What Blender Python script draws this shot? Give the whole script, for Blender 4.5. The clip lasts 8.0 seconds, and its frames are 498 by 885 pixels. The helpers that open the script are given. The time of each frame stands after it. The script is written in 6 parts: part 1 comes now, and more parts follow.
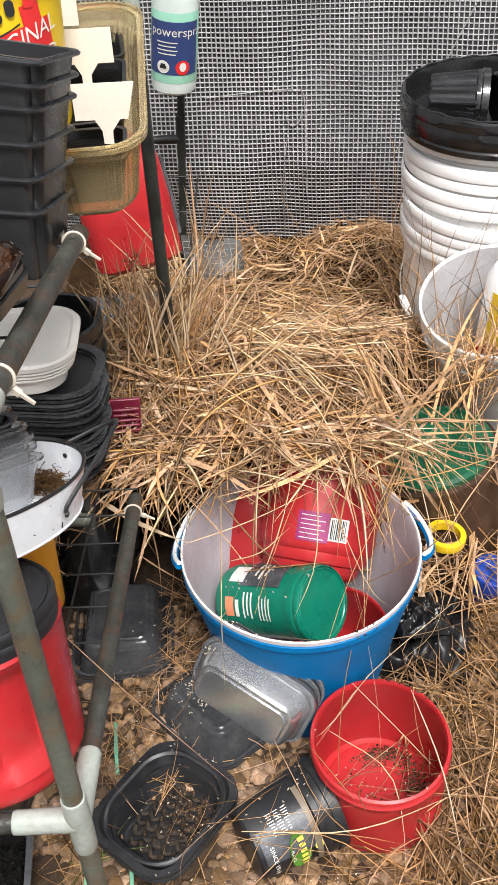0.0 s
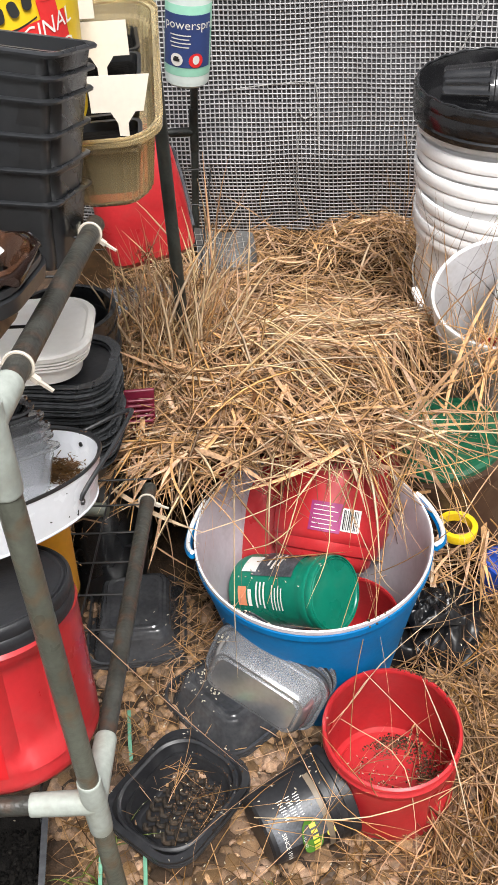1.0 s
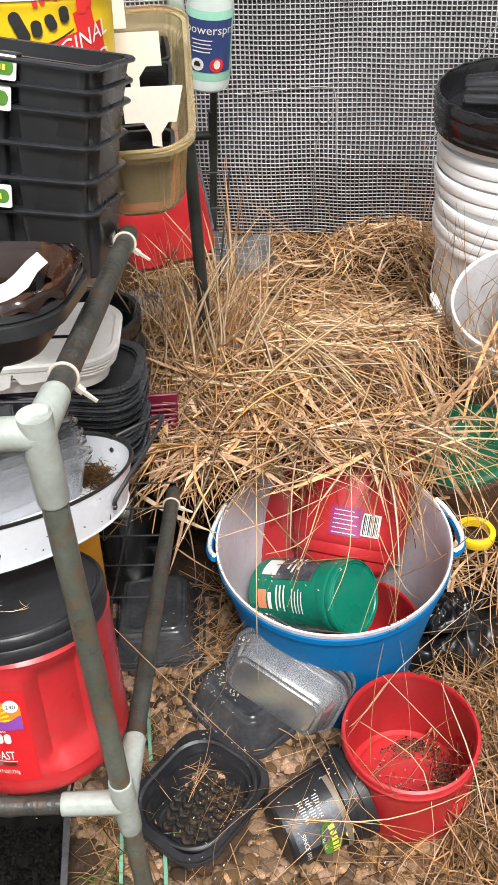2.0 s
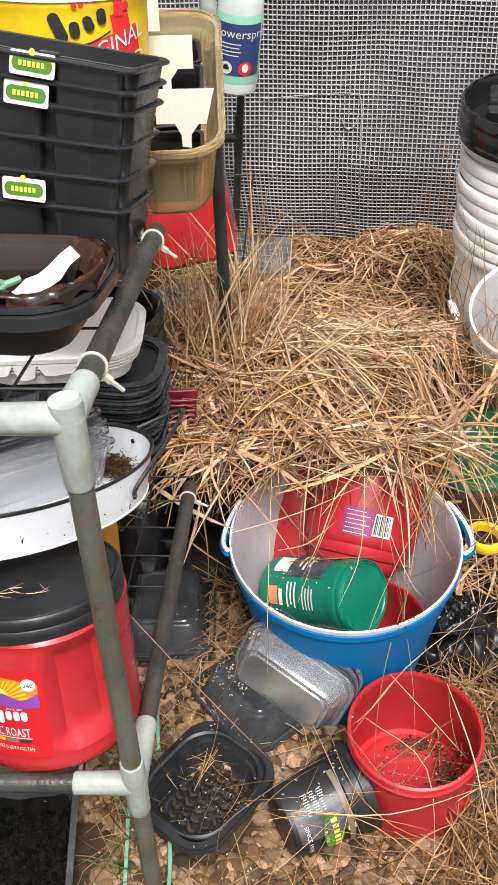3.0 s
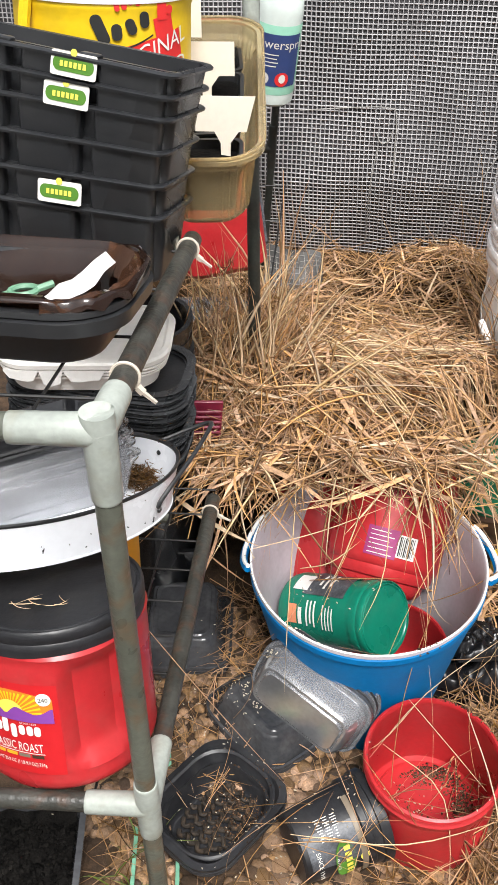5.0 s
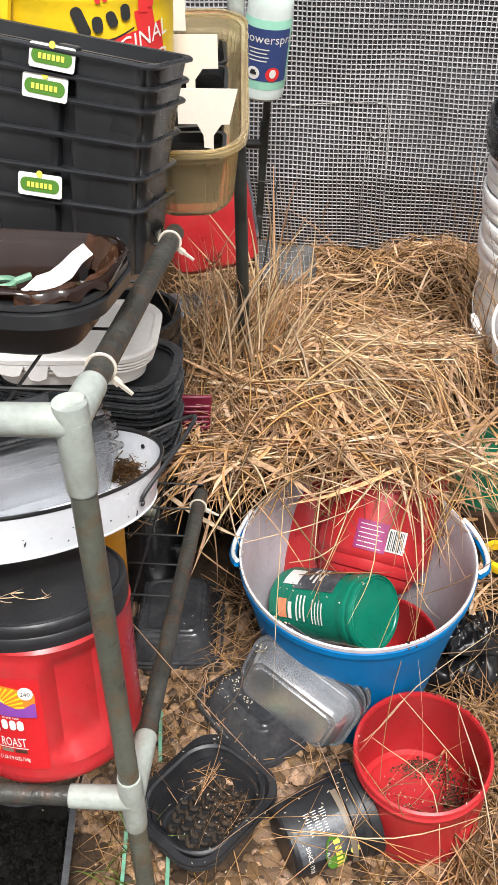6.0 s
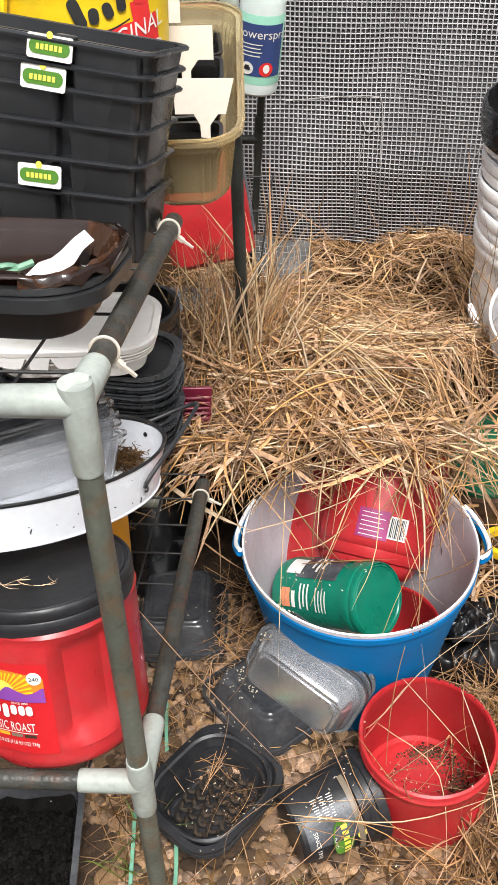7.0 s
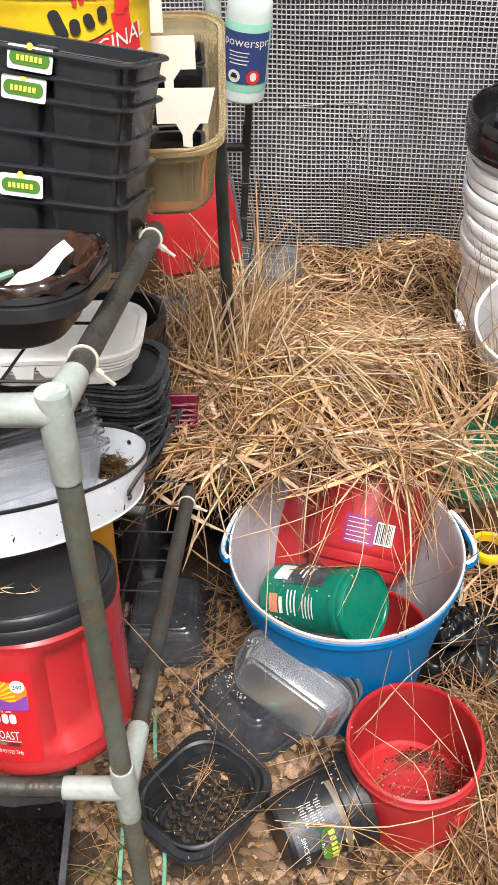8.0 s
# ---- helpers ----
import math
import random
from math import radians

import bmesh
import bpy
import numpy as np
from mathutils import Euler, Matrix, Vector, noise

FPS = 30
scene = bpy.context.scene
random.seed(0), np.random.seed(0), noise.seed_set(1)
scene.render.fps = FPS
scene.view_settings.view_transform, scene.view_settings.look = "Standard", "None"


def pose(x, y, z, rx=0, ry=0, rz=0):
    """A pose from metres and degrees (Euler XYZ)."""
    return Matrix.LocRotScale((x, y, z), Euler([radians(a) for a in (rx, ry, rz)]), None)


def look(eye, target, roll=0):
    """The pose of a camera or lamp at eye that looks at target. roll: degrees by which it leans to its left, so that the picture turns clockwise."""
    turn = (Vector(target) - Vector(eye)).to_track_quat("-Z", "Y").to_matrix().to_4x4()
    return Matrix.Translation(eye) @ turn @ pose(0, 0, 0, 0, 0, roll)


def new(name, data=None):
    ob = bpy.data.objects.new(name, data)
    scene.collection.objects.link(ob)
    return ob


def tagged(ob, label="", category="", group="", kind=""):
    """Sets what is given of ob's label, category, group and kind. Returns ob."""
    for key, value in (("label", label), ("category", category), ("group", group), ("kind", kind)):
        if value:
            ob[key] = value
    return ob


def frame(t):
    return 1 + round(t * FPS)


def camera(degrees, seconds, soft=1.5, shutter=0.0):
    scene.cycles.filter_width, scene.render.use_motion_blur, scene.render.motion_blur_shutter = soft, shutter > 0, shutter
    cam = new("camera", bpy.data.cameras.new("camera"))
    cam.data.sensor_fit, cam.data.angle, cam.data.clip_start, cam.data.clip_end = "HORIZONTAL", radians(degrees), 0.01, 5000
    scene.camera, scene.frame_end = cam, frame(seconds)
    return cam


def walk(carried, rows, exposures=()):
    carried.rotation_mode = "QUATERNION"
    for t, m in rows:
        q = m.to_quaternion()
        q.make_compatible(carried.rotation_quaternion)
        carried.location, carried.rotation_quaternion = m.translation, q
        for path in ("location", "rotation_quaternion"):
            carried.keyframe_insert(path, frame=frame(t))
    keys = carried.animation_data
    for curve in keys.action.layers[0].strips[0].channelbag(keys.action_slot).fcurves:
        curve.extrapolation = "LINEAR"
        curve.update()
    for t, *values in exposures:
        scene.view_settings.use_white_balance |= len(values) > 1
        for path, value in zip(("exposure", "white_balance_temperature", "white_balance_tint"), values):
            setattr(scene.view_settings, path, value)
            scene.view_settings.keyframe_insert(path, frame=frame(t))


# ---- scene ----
cam = camera(28.2, 8.0, soft=1.45)
PATH = [
    (0, (0.037, 0.053, 1.047), (-0.023, 1.639, -0.17), -3.6),
    (0.5, (0.034, 0.054, 1.048), (-0.039, 1.636, -0.174), -3.9),
    (1, (0.035, 0.044, 1.049), (-0.048, 1.622, -0.176), -4.0),
    (1.5, (0.031, 0.036, 1.061), (-0.066, 1.613, -0.167), -4.3),
    (1.7, (0.02, 0.04, 1.062), (-0.075, 1.616, -0.165), -4.1),
    (3, (0.013, 0.017, 1.072), (-0.108, 1.596, -0.149), -2.3),
    (3.5, (0.011, 0.012, 1.072), (-0.116, 1.594, -0.145), -1.8),
    (4, (0.003, 0.011, 1.07), (-0.127, 1.595, -0.144), -0.9),
    (4.2, (-0.002, 0.014, 1.069), (-0.138, 1.599, -0.143), -0.7),
    (5.5, (0.007, 0.041, 1.061), (-0.153, 1.632, -0.141), -0.9),
    (6, (0.015, 0.035, 1.059), (-0.14, 1.622, -0.148), -1.1),
    (6.5, (0.019, 0.029, 1.054), (-0.132, 1.616, -0.154), -1.5),
    (7, (0.013, 0.022, 1.053), (-0.139, 1.61, -0.153), -2.0),
    (7.5, (0.011, 0.02, 1.051), (-0.135, 1.611, -0.152), -1.9),
    (8, (0.023, 0.02, 1.056), (-0.118, 1.616, -0.141), -2.1),
]
walk(cam, [(t, look(eye, target, roll)) for t, eye, target, roll in PATH], exposures=[(0, 1.05), (8, 1.05)])


# ---- light ----
world = bpy.data.worlds.new("overcast_sky")
scene.world = world
world.use_nodes = True
wn, wl = world.node_tree.nodes, world.node_tree.links
sky = wn.new("ShaderNodeTexSky")
sky.sky_type = "NISHITA"
sky.sun_disc = False
sky.sun_elevation, sky.sun_rotation = radians(60), radians(160)
sky.air_density, sky.dust_density = 1.0, 4.0
grey = wn.new("ShaderNodeHueSaturation")
grey.inputs["Saturation"].default_value = 0.25
wl.new(sky.outputs[0], grey.inputs["Color"])
wl.new(grey.outputs[0], wn["Background"].inputs["Color"])
wn["Background"].inputs["Strength"].default_value = 0.108

sun_data = bpy.data.lights.new("sun", "SUN")
sun_data.energy, sun_data.angle, sun_data.color = 2.1, radians(18), (1.0, 0.985, 0.965)
sun = new("sun", sun_data)
sun.matrix_world = look((0, 0, 5), (-0.14, 0.58, 4.0))

# ---- materials ----


def mat(name, color, rough=0.5, metal=0.0, var=0.18, scale=18.0, bump=0.15, bscale=220.0, trans=0.0,
        dirt=0.0, dirt_color=(0.16, 0.11, 0.07), spread=0.0, ior=1.45, spec=0.5, space="Object"):
    """A surface with colour variation at two scales, fine relief and patches of dust."""
    m = bpy.data.materials.new(name)
    m.use_nodes = True
    n, l = m.node_tree.nodes, m.node_tree.links
    b = n["Principled BSDF"]
    tc = n.new("ShaderNodeTexCoord")
    src = tc.outputs[space]

    def noise_at(s, detail=4.0):
        t = n.new("ShaderNodeTexNoise")
        t.inputs["Scale"].default_value, t.inputs["Detail"].default_value = s, detail
        l.new(src, t.inputs["Vector"])
        return t

    def ramp(t, lo, hi):
        r = n.new("ShaderNodeMapRange")
        r.inputs["From Min"].default_value, r.inputs["From Max"].default_value = 0.3, 0.7
        r.inputs["To Min"].default_value, r.inputs["To Max"].default_value = lo, hi
        l.new(t, r.inputs["Value"])
        return r.outputs[0]

    big, fine = noise_at(scale), noise_at(scale * 9)
    hsv = n.new("ShaderNodeHueSaturation")
    hsv.inputs["Color"].default_value = (*color, 1)
    add = n.new("ShaderNodeMath")
    add.operation = "MULTIPLY"
    l.new(ramp(big.outputs["Fac"], 1 - var, 1 + var), add.inputs[0])
    l.new(ramp(fine.outputs["Fac"], 1 - var * 0.5, 1 + var * 0.5), add.inputs[1])
    value = add.outputs[0]
    if spread:
        geo = n.new("ShaderNodeNewGeometry")
        info = n.new("ShaderNodeObjectInfo")
        both = n.new("ShaderNodeMath")
        both.operation = "ADD"
        l.new(geo.outputs["Random Per Island"], both.inputs[0])
        l.new(info.outputs["Random"], both.inputs[1])
        frac = n.new("ShaderNodeMath")
        frac.operation = "FRACT"
        l.new(both.outputs[0], frac.inputs[0])
        sp = n.new("ShaderNodeMapRange")
        sp.inputs["To Min"].default_value, sp.inputs["To Max"].default_value = 1 - spread, 1 + spread
        l.new(frac.outputs[0], sp.inputs["Value"])
        mul = n.new("ShaderNodeMath")
        mul.operation = "MULTIPLY"
        l.new(value, mul.inputs[0])
        l.new(sp.outputs[0], mul.inputs[1])
        value = mul.outputs[0]
        wob = n.new("ShaderNodeMath")
        wob.operation = "MULTIPLY"
        wob.inputs[1].default_value = 7.31
        l.new(frac.outputs[0], wob.inputs[0])
        f2 = n.new("ShaderNodeMath")
        f2.operation = "FRACT"
        l.new(wob.outputs[0], f2.inputs[0])
        hue = n.new("ShaderNodeMapRange")
        hue.inputs["To Min"].default_value, hue.inputs["To Max"].default_value = 0.494, 0.5035
        l.new(f2.outputs[0], hue.inputs["Value"])
        l.new(hue.outputs[0], hsv.inputs["Hue"])
        sat = n.new("ShaderNodeMapRange")
        sat.inputs["To Min"].default_value, sat.inputs["To Max"].default_value = 0.86, 1.14
        l.new(f2.outputs[0], sat.inputs["Value"])
        l.new(sat.outputs[0], hsv.inputs["Saturation"])
    l.new(value, hsv.inputs["Value"])
    col = hsv.outputs[0]
    if dirt:
        spots = noise_at(scale * 2.2, 8.0)
        mask = n.new("ShaderNodeMapRange")
        mask.inputs["From Min"].default_value, mask.inputs["From Max"].default_value = 0.52, 0.72
        mask.inputs["To Max"].default_value = dirt
        l.new(spots.outputs["Fac"], mask.inputs["Value"])
        mix = n.new("ShaderNodeMix")
        mix.data_type = "RGBA"
        l.new(mask.outputs[0], mix.inputs["Factor"])
        l.new(col, mix.inputs["A"])
        mix.inputs["B"].default_value = (*dirt_color, 1)
        col = mix.outputs["Result"]
    l.new(col, b.inputs["Base Color"])
    l.new(ramp(big.outputs["Fac"], max(0.03, rough - 0.08), min(1, rough + 0.1)), b.inputs["Roughness"])
    b.inputs["Metallic"].default_value = metal
    b.inputs["IOR"].default_value = ior
    b.inputs["Specular IOR Level"].default_value = spec
    b.inputs["Transmission Weight"].default_value = trans
    if bump:
        rel = noise_at(bscale, 3.0)
        bm_ = n.new("ShaderNodeBump")
        bm_.inputs["Strength"].default_value, bm_.inputs["Distance"].default_value = bump, 0.002
        l.new(rel.outputs["Fac"], bm_.inputs["Height"])
        l.new(bm_.outputs[0], b.inputs["Normal"])
    return m


M_SOIL = mat("gravelly_soil", (0.055, 0.033, 0.019), 0.95, var=0.5, scale=60, bump=1.0, bscale=260)
M_PEBBLE = mat("brown_pebble", (0.235, 0.145, 0.082), 0.62, var=0.5, scale=110, bump=0.8, bscale=350, spread=0.8)
M_STRAW = mat("dry_straw", (0.415, 0.245, 0.122), 0.5, var=0.25, scale=14, bump=0.2, bscale=500, spread=0.6, spec=0.3)
M_BLADE = mat("dry_leaf_blade", (0.535, 0.325, 0.180), 0.5, var=0.3, scale=26, bump=0.3, bscale=300, spread=0.35, spec=0.3)
M_PALE = mat("pale_straw", (0.66, 0.485, 0.295), 0.45, var=0.18, scale=14, bump=0.2, bscale=400, spread=0.3, spec=0.35)
# brown of weathered stalks, also used as painted shade between the top stalks
M_OLDHAY_SHADE = mat("weathered_hay_gap_shade", (0.150, 0.080, 0.031), 0.7, var=0.3, scale=16, bump=0.2, bscale=400, spread=0.6, spec=0.2)
# near-black brown: painted shade between stalks, and the colour of dark stems
M_GAPSHADE_STEM = mat("gap_shade_and_dark_stem", (0.028, 0.015, 0.0065), 0.95, var=0.4, scale=40, bump=1.0, bscale=120, spec=0.1)
M_FILM = mat("grey_plastic_film", (0.050, 0.049, 0.052), 0.36, var=0.55, scale=4, bump=0.35, bscale=30)
M_FLAP = mat("dull_grey_plastic_film", (0.040, 0.038, 0.035), 0.5, var=0.5, scale=12, bump=0.3, bscale=40)
M_THREAD = mat("white_scrim_thread", (0.41, 0.40, 0.405), 0.55, var=0.25, scale=3, bump=0)
M_SIDEFILM = mat("white_plastic_film", (0.74, 0.74, 0.72), 0.45, var=0.08, scale=4, bump=0.2, bscale=30)
# translucent share lets the added side walls pass fill light from the sky
n_, l_ = M_SIDEFILM.node_tree.nodes, M_SIDEFILM.node_tree.links
glow = n_.new("ShaderNodeBsdfTranslucent")
glow.inputs["Color"].default_value = (0.84, 0.84, 0.83, 1)
both_ = n_.new("ShaderNodeMixShader")
both_.inputs["Fac"].default_value = 0.62
l_.new(n_["Principled BSDF"].outputs[0], both_.inputs[1])
l_.new(glow.outputs[0], both_.inputs[2])
l_.new(both_.outputs[0], n_["Material Output"].inputs["Surface"])
M_TUBE = mat("green_coated_steel_tube", (0.105, 0.112, 0.090), 0.34, var=0.25, scale=22, bump=0.3, dirt=0.8, dirt_color=(0.130, 0.078, 0.040))
M_RUSTTUBE = mat("rusty_dark_steel_tube", (0.044, 0.044, 0.038), 0.42, var=0.4, scale=30, bump=0.6, bscale=160, dirt=0.8, dirt_color=(0.085, 0.045, 0.028))
M_DARKTUBE = mat("dark_green_tube", (0.020, 0.023, 0.020), 0.42, var=0.4, scale=30, bump=0.15, dirt=0.3, dirt_color=(0.07, 0.05, 0.035))
M_FIT = mat("weathered_pale_plastic", (0.355, 0.385, 0.350), 0.38, var=0.18, scale=24, bump=0.3, bscale=120, dirt=0.6, dirt_color=(0.24, 0.235, 0.18))
M_WIRE = mat("black_wire", (0.014, 0.014, 0.014), 0.5, var=0.3, bump=0)
M_TIE = mat("white_nylon", (0.54, 0.48, 0.40), 0.45, var=0.15, bump=0.05)
M_BLACK = mat("black_plastic", (0.015, 0.016, 0.018), 0.30, var=0.2, scale=9, bump=0.06, dirt=0.14, dirt_color=(0.07, 0.067, 0.062), spec=0.95)
M_BLACKGLOSS = mat("glossy_black_plastic", (0.010, 0.010, 0.011), 0.18, var=0.3, bump=0.2, bscale=90, dirt=0.12, dirt_color=(0.05, 0.05, 0.05), spec=0.9)
M_SMOKE = mat("smoky_black_plastic", (0.050, 0.051, 0.055), 0.13, var=0.35, bump=0.12, bscale=30, dirt=0.2, dirt_color=(0.14, 0.135, 0.13), spec=0.9)
M_DULLBLACK = mat("dull_black_plastic", (0.018, 0.0185, 0.021), 0.42, var=0.3, bump=0.12, dirt=0.2, dirt_color=(0.07, 0.066, 0.060), spec=0.5)
# lighter grey, varied from rim to rim, paints thin glints on black edges
M_RIMGLINT = mat("black_edge_tinted_for_glints", (0.040, 0.042, 0.045), 0.22, var=0.4, bump=0.05, spread=0.8, spec=1.0)
M_BAG = mat("black_plastic_bag", (0.008, 0.008, 0.009), 0.30, var=0.3, bump=0.3, bscale=90, dirt=0.25, dirt_color=(0.05, 0.042, 0.032), spec=0.5)
M_CLIP = mat("pale_green_plastic", (0.15, 0.31, 0.20), 0.4, var=0.12, bump=0.05)
M_BROWNPET = mat("brown_clear_plastic", (0.020, 0.008, 0.0045), 0.04, var=0.3, bump=0.55, bscale=20, trans=0.3, dirt=0.05, ior=1.45, spec=0.7)
M_CLEAR = mat("clear_plastic", (0.42, 0.43, 0.45), 0.10, var=0.2, bump=0.3, bscale=16, trans=0.80, dirt=0.2, dirt_color=(0.25, 0.245, 0.24), spec=0.8)
M_FROST = mat("cloudy_clear_plastic", (0.74, 0.75, 0.77), 0.14, var=0.08, bump=0.2, bscale=40, trans=0.88, dirt=0.15, dirt_color=(0.55, 0.53, 0.50), ior=1.22, spec=0.7)
M_AMBER = mat("amber_clear_plastic", (0.78, 0.65, 0.40), 0.07, var=0.08, bump=0.2, bscale=60, trans=0.80, dirt=0.1, dirt_color=(0.5, 0.42, 0.27), ior=1.25, spec=0.8)
M_RED = mat("red_plastic", (0.42, 0.022, 0.026), 0.32, var=0.12, bump=0.06, dirt=0.18, dirt_color=(0.26, 0.07, 0.06), spec=0.45)
M_GREEN = mat("green_plastic", (0.002, 0.160, 0.100), 0.30, var=0.12, bump=0.06, dirt=0.12, dirt_color=(0.1, 0.2, 0.12))
M_GREENLID = mat("dusty_green_plastic", (0.006, 0.105, 0.050), 0.4, var=0.2, bump=0.1, dirt=0.3, dirt_color=(0.10, 0.13, 0.08))
M_BLUE = mat("blue_plastic", (0.0, 0.150, 0.40), 0.50, var=0.1, bump=0.1, dirt=0.06, dirt_color=(0.02, 0.12, 0.24), spec=0.2)
M_DEEPBLUE = mat("deep_blue_plastic", (0.008, 0.055, 0.36), 0.4, var=0.12, bump=0.08)
M_LINER = mat("pale_lilac_plastic", (0.45, 0.42, 0.455), 0.5, var=0.10, bump=0.05, dirt=0.3, dirt_color=(0.30, 0.26, 0.25))
M_WHITE = mat("white_plastic", (0.90, 0.89, 0.88), 0.38, var=0.04, bump=0.06, dirt=0.12, dirt_color=(0.65, 0.58, 0.48))
# white plastic painted grey for the shade inside a bucket, with dirt patches
M_WHITE_SHADE = mat("white_plastic_shaded_grey", (0.52, 0.51, 0.52), 0.5, var=0.1, bump=0.06, dirt=0.35, dirt_color=(0.35, 0.3, 0.25))
M_CREAM = mat("cream_plastic", (0.92, 0.90, 0.86), 0.42, var=0.05, bump=0.06, dirt=0.25, dirt_color=(0.6, 0.53, 0.42))
M_ENAMEL = mat("white_enamel", (0.84, 0.86, 0.90), 0.2, var=0.04, bump=0.05, dirt=0.15, dirt_color=(0.6, 0.58, 0.56))
M_YELLOW = mat("yellow_plastic", (0.78, 0.52, 0.014), 0.38, var=0.08, bump=0.05, dirt=0.1)
M_ORANGE = mat("orange_yellow_plastic", (0.80, 0.36, 0.02), 0.4, var=0.1, bump=0.05)
M_BROWN = mat("brown_plastic", (0.06, 0.032, 0.02), 0.38, var=0.2, bump=0.08, dirt=0.3)
M_PAPER = mat("white_paper", (0.70, 0.685, 0.66), 0.7, var=0.06, bump=0.25, bscale=120)
M_TAG = mat("ivory_plastic_tag", (0.77, 0.70, 0.60), 0.5, var=0.06, bump=0.05, dirt=0.12)
M_POTSOIL = mat("black_potting_soil", (0.0055, 0.005, 0.0045), 0.95, var=0.6, scale=60, bump=1.0, bscale=300, spec=0.10, spread=0.6)
M_CRUMB = mat("brown_soil_crumbs", (0.10, 0.060, 0.036), 0.95, var=0.5, scale=60, bump=0.6, bscale=300, spread=0.7, spec=0.15)
M_SEED = mat("pale_seed", (0.50, 0.44, 0.34), 0.7, var=0.15, bump=0, spread=0.3)
M_NAVY = mat("navy_label", (0.035, 0.06, 0.18), 0.4, var=0.1, bump=0)
M_MINT = mat("mint_translucent_plastic", (0.33, 0.66, 0.50), 0.3, var=0.06, bump=0.05)
M_MILKY = mat("milky_plastic", (0.66, 0.74, 0.70), 0.35, var=0.06, bump=0.05)
M_LABELGREEN = mat("label_green", (0.075, 0.20, 0.025), 0.45, var=0.06, bump=0)
M_LABELYELLOW = mat("label_yellow", (0.80, 0.70, 0.10), 0.45, var=0.06, bump=0)
M_BUFF = mat("buff_print", (0.20, 0.16, 0.115), 0.45, var=0.15, bump=0)
M_PURPLE = mat("purple_print", (0.20, 0.05, 0.30), 0.45, var=0.06, bump=0)
M_MAGENTA = mat("magenta_print", (0.27, 0.022, 0.13), 0.45, var=0.12, bump=0)
M_INKRED = mat("red_print", (0.68, 0.03, 0.03), 0.4, var=0.06, bump=0)
M_INKBLACK = mat("black_print", (0.02, 0.02, 0.02), 0.5, var=0.1, bump=0)
M_INKWHITE = mat("white_print", (0.74, 0.72, 0.67), 0.5, var=0.05, bump=0)
M_GREYPRINT = mat("grey_photo_print", (0.075, 0.08, 0.09), 0.4, var=0.6, scale=40, bump=0)
M_PINK = mat("pink_plastic", (0.22, 0.016, 0.046), 0.45, var=0.2, bump=0.05, dirt=0.3, dirt_color=(0.12, 0.03, 0.04))
M_TWINE = mat("pale_green_tape", (0.17, 0.40, 0.27), 0.5, var=0.2, bump=0.1)
M_STRING = mat("grey_string", (0.34, 0.33, 0.31), 0.8, var=0.15, bump=0)
M_GRASS = mat("green_grass", (0.12, 0.17, 0.03), 0.55, var=0.25, scale=30, bump=0, spread=0.35)

# ---- mesh helpers ----


def mesh_of(name, verts, faces, smooth=38.0):
    me = bpy.data.meshes.new(name)
    me.from_pydata([tuple(v) for v in verts], [], faces)
    me.validate()
    if smooth:
        me.shade_smooth()
        me.set_sharp_from_angle(angle=radians(smooth))
    return me


def part(name, data, material, parent=None, label="", m=None, smooth=38.0):
    """One mesh object under a thing or a part; data: (verts, faces) or a mesh."""
    me = data if isinstance(data, bpy.types.Mesh) else mesh_of(name, data[0], data[1], smooth)
    if material and not me.materials:
        me.materials.append(material)
    ob = new(name, me)
    if parent:
        ob.parent = parent
    if m is not None:
        ob.matrix_basis = m
    if label:
        ob["label"] = label
    return ob


def thing(name, m, label, category, group="", kind=""):
    ob = new(name)
    ob.empty_display_size = 0.02
    ob.matrix_basis = m
    return tagged(ob, label, category, group, kind)


def join(*parts):
    V, F = [], []
    for v, f in parts:
        k = len(V)
        V += [tuple(p) for p in v]
        F += [[i + k for i in q] for q in f]
    return V, F


def moved(data, m):
    return [tuple(m @ Vector(p)) for p in data[0]], data[1]


def lathe(profile, seg=56, sx=1.0, sy=1.0, close=False, wobble=None):
    """Turn (r, z) pairs round z; ends of radius 0 close the form."""
    V, F, rings = [], [], []
    for r, z in profile:
        if r <= 1e-6:
            rings.append([len(V)])
            V.append((0, 0, z))
        else:
            rings.append(list(range(len(V), len(V) + seg)))
            for i in range(seg):
                a = 2 * math.pi * i / seg
                k = wobble(a, z) if wobble else 1.0
                V.append((r * k * sx * math.cos(a), r * k * sy * math.sin(a), z))
    pairs = list(zip(rings, rings[1:])) + ([(rings[-1], rings[0])] if close else [])
    for a, b in pairs:
        for i in range(seg):
            j = (i + 1) % seg
            if len(a) == 1 and len(b) == 1:
                continue
            if len(a) == 1:
                F.append([a[0], b[j], b[i]][::-1])
            elif len(b) == 1:
                F.append([a[i], a[j], b[0]])
            else:
                F.append([a[i], a[j], b[j], b[i]])
    return V, F


def rrect(w, d, r, n=5):
    pts = []
    for cx, cy, a0 in ((w / 2 - r, d / 2 - r, 0), (-w / 2 + r, d / 2 - r, 90), (-w / 2 + r, -d / 2 + r, 180), (w / 2 - r, -d / 2 + r, 270)):
        for i in range(n + 1):
            a = radians(a0 + 90 * i / n)
            pts.append((cx + r * math.cos(a), cy + r * math.sin(a)))
    return pts


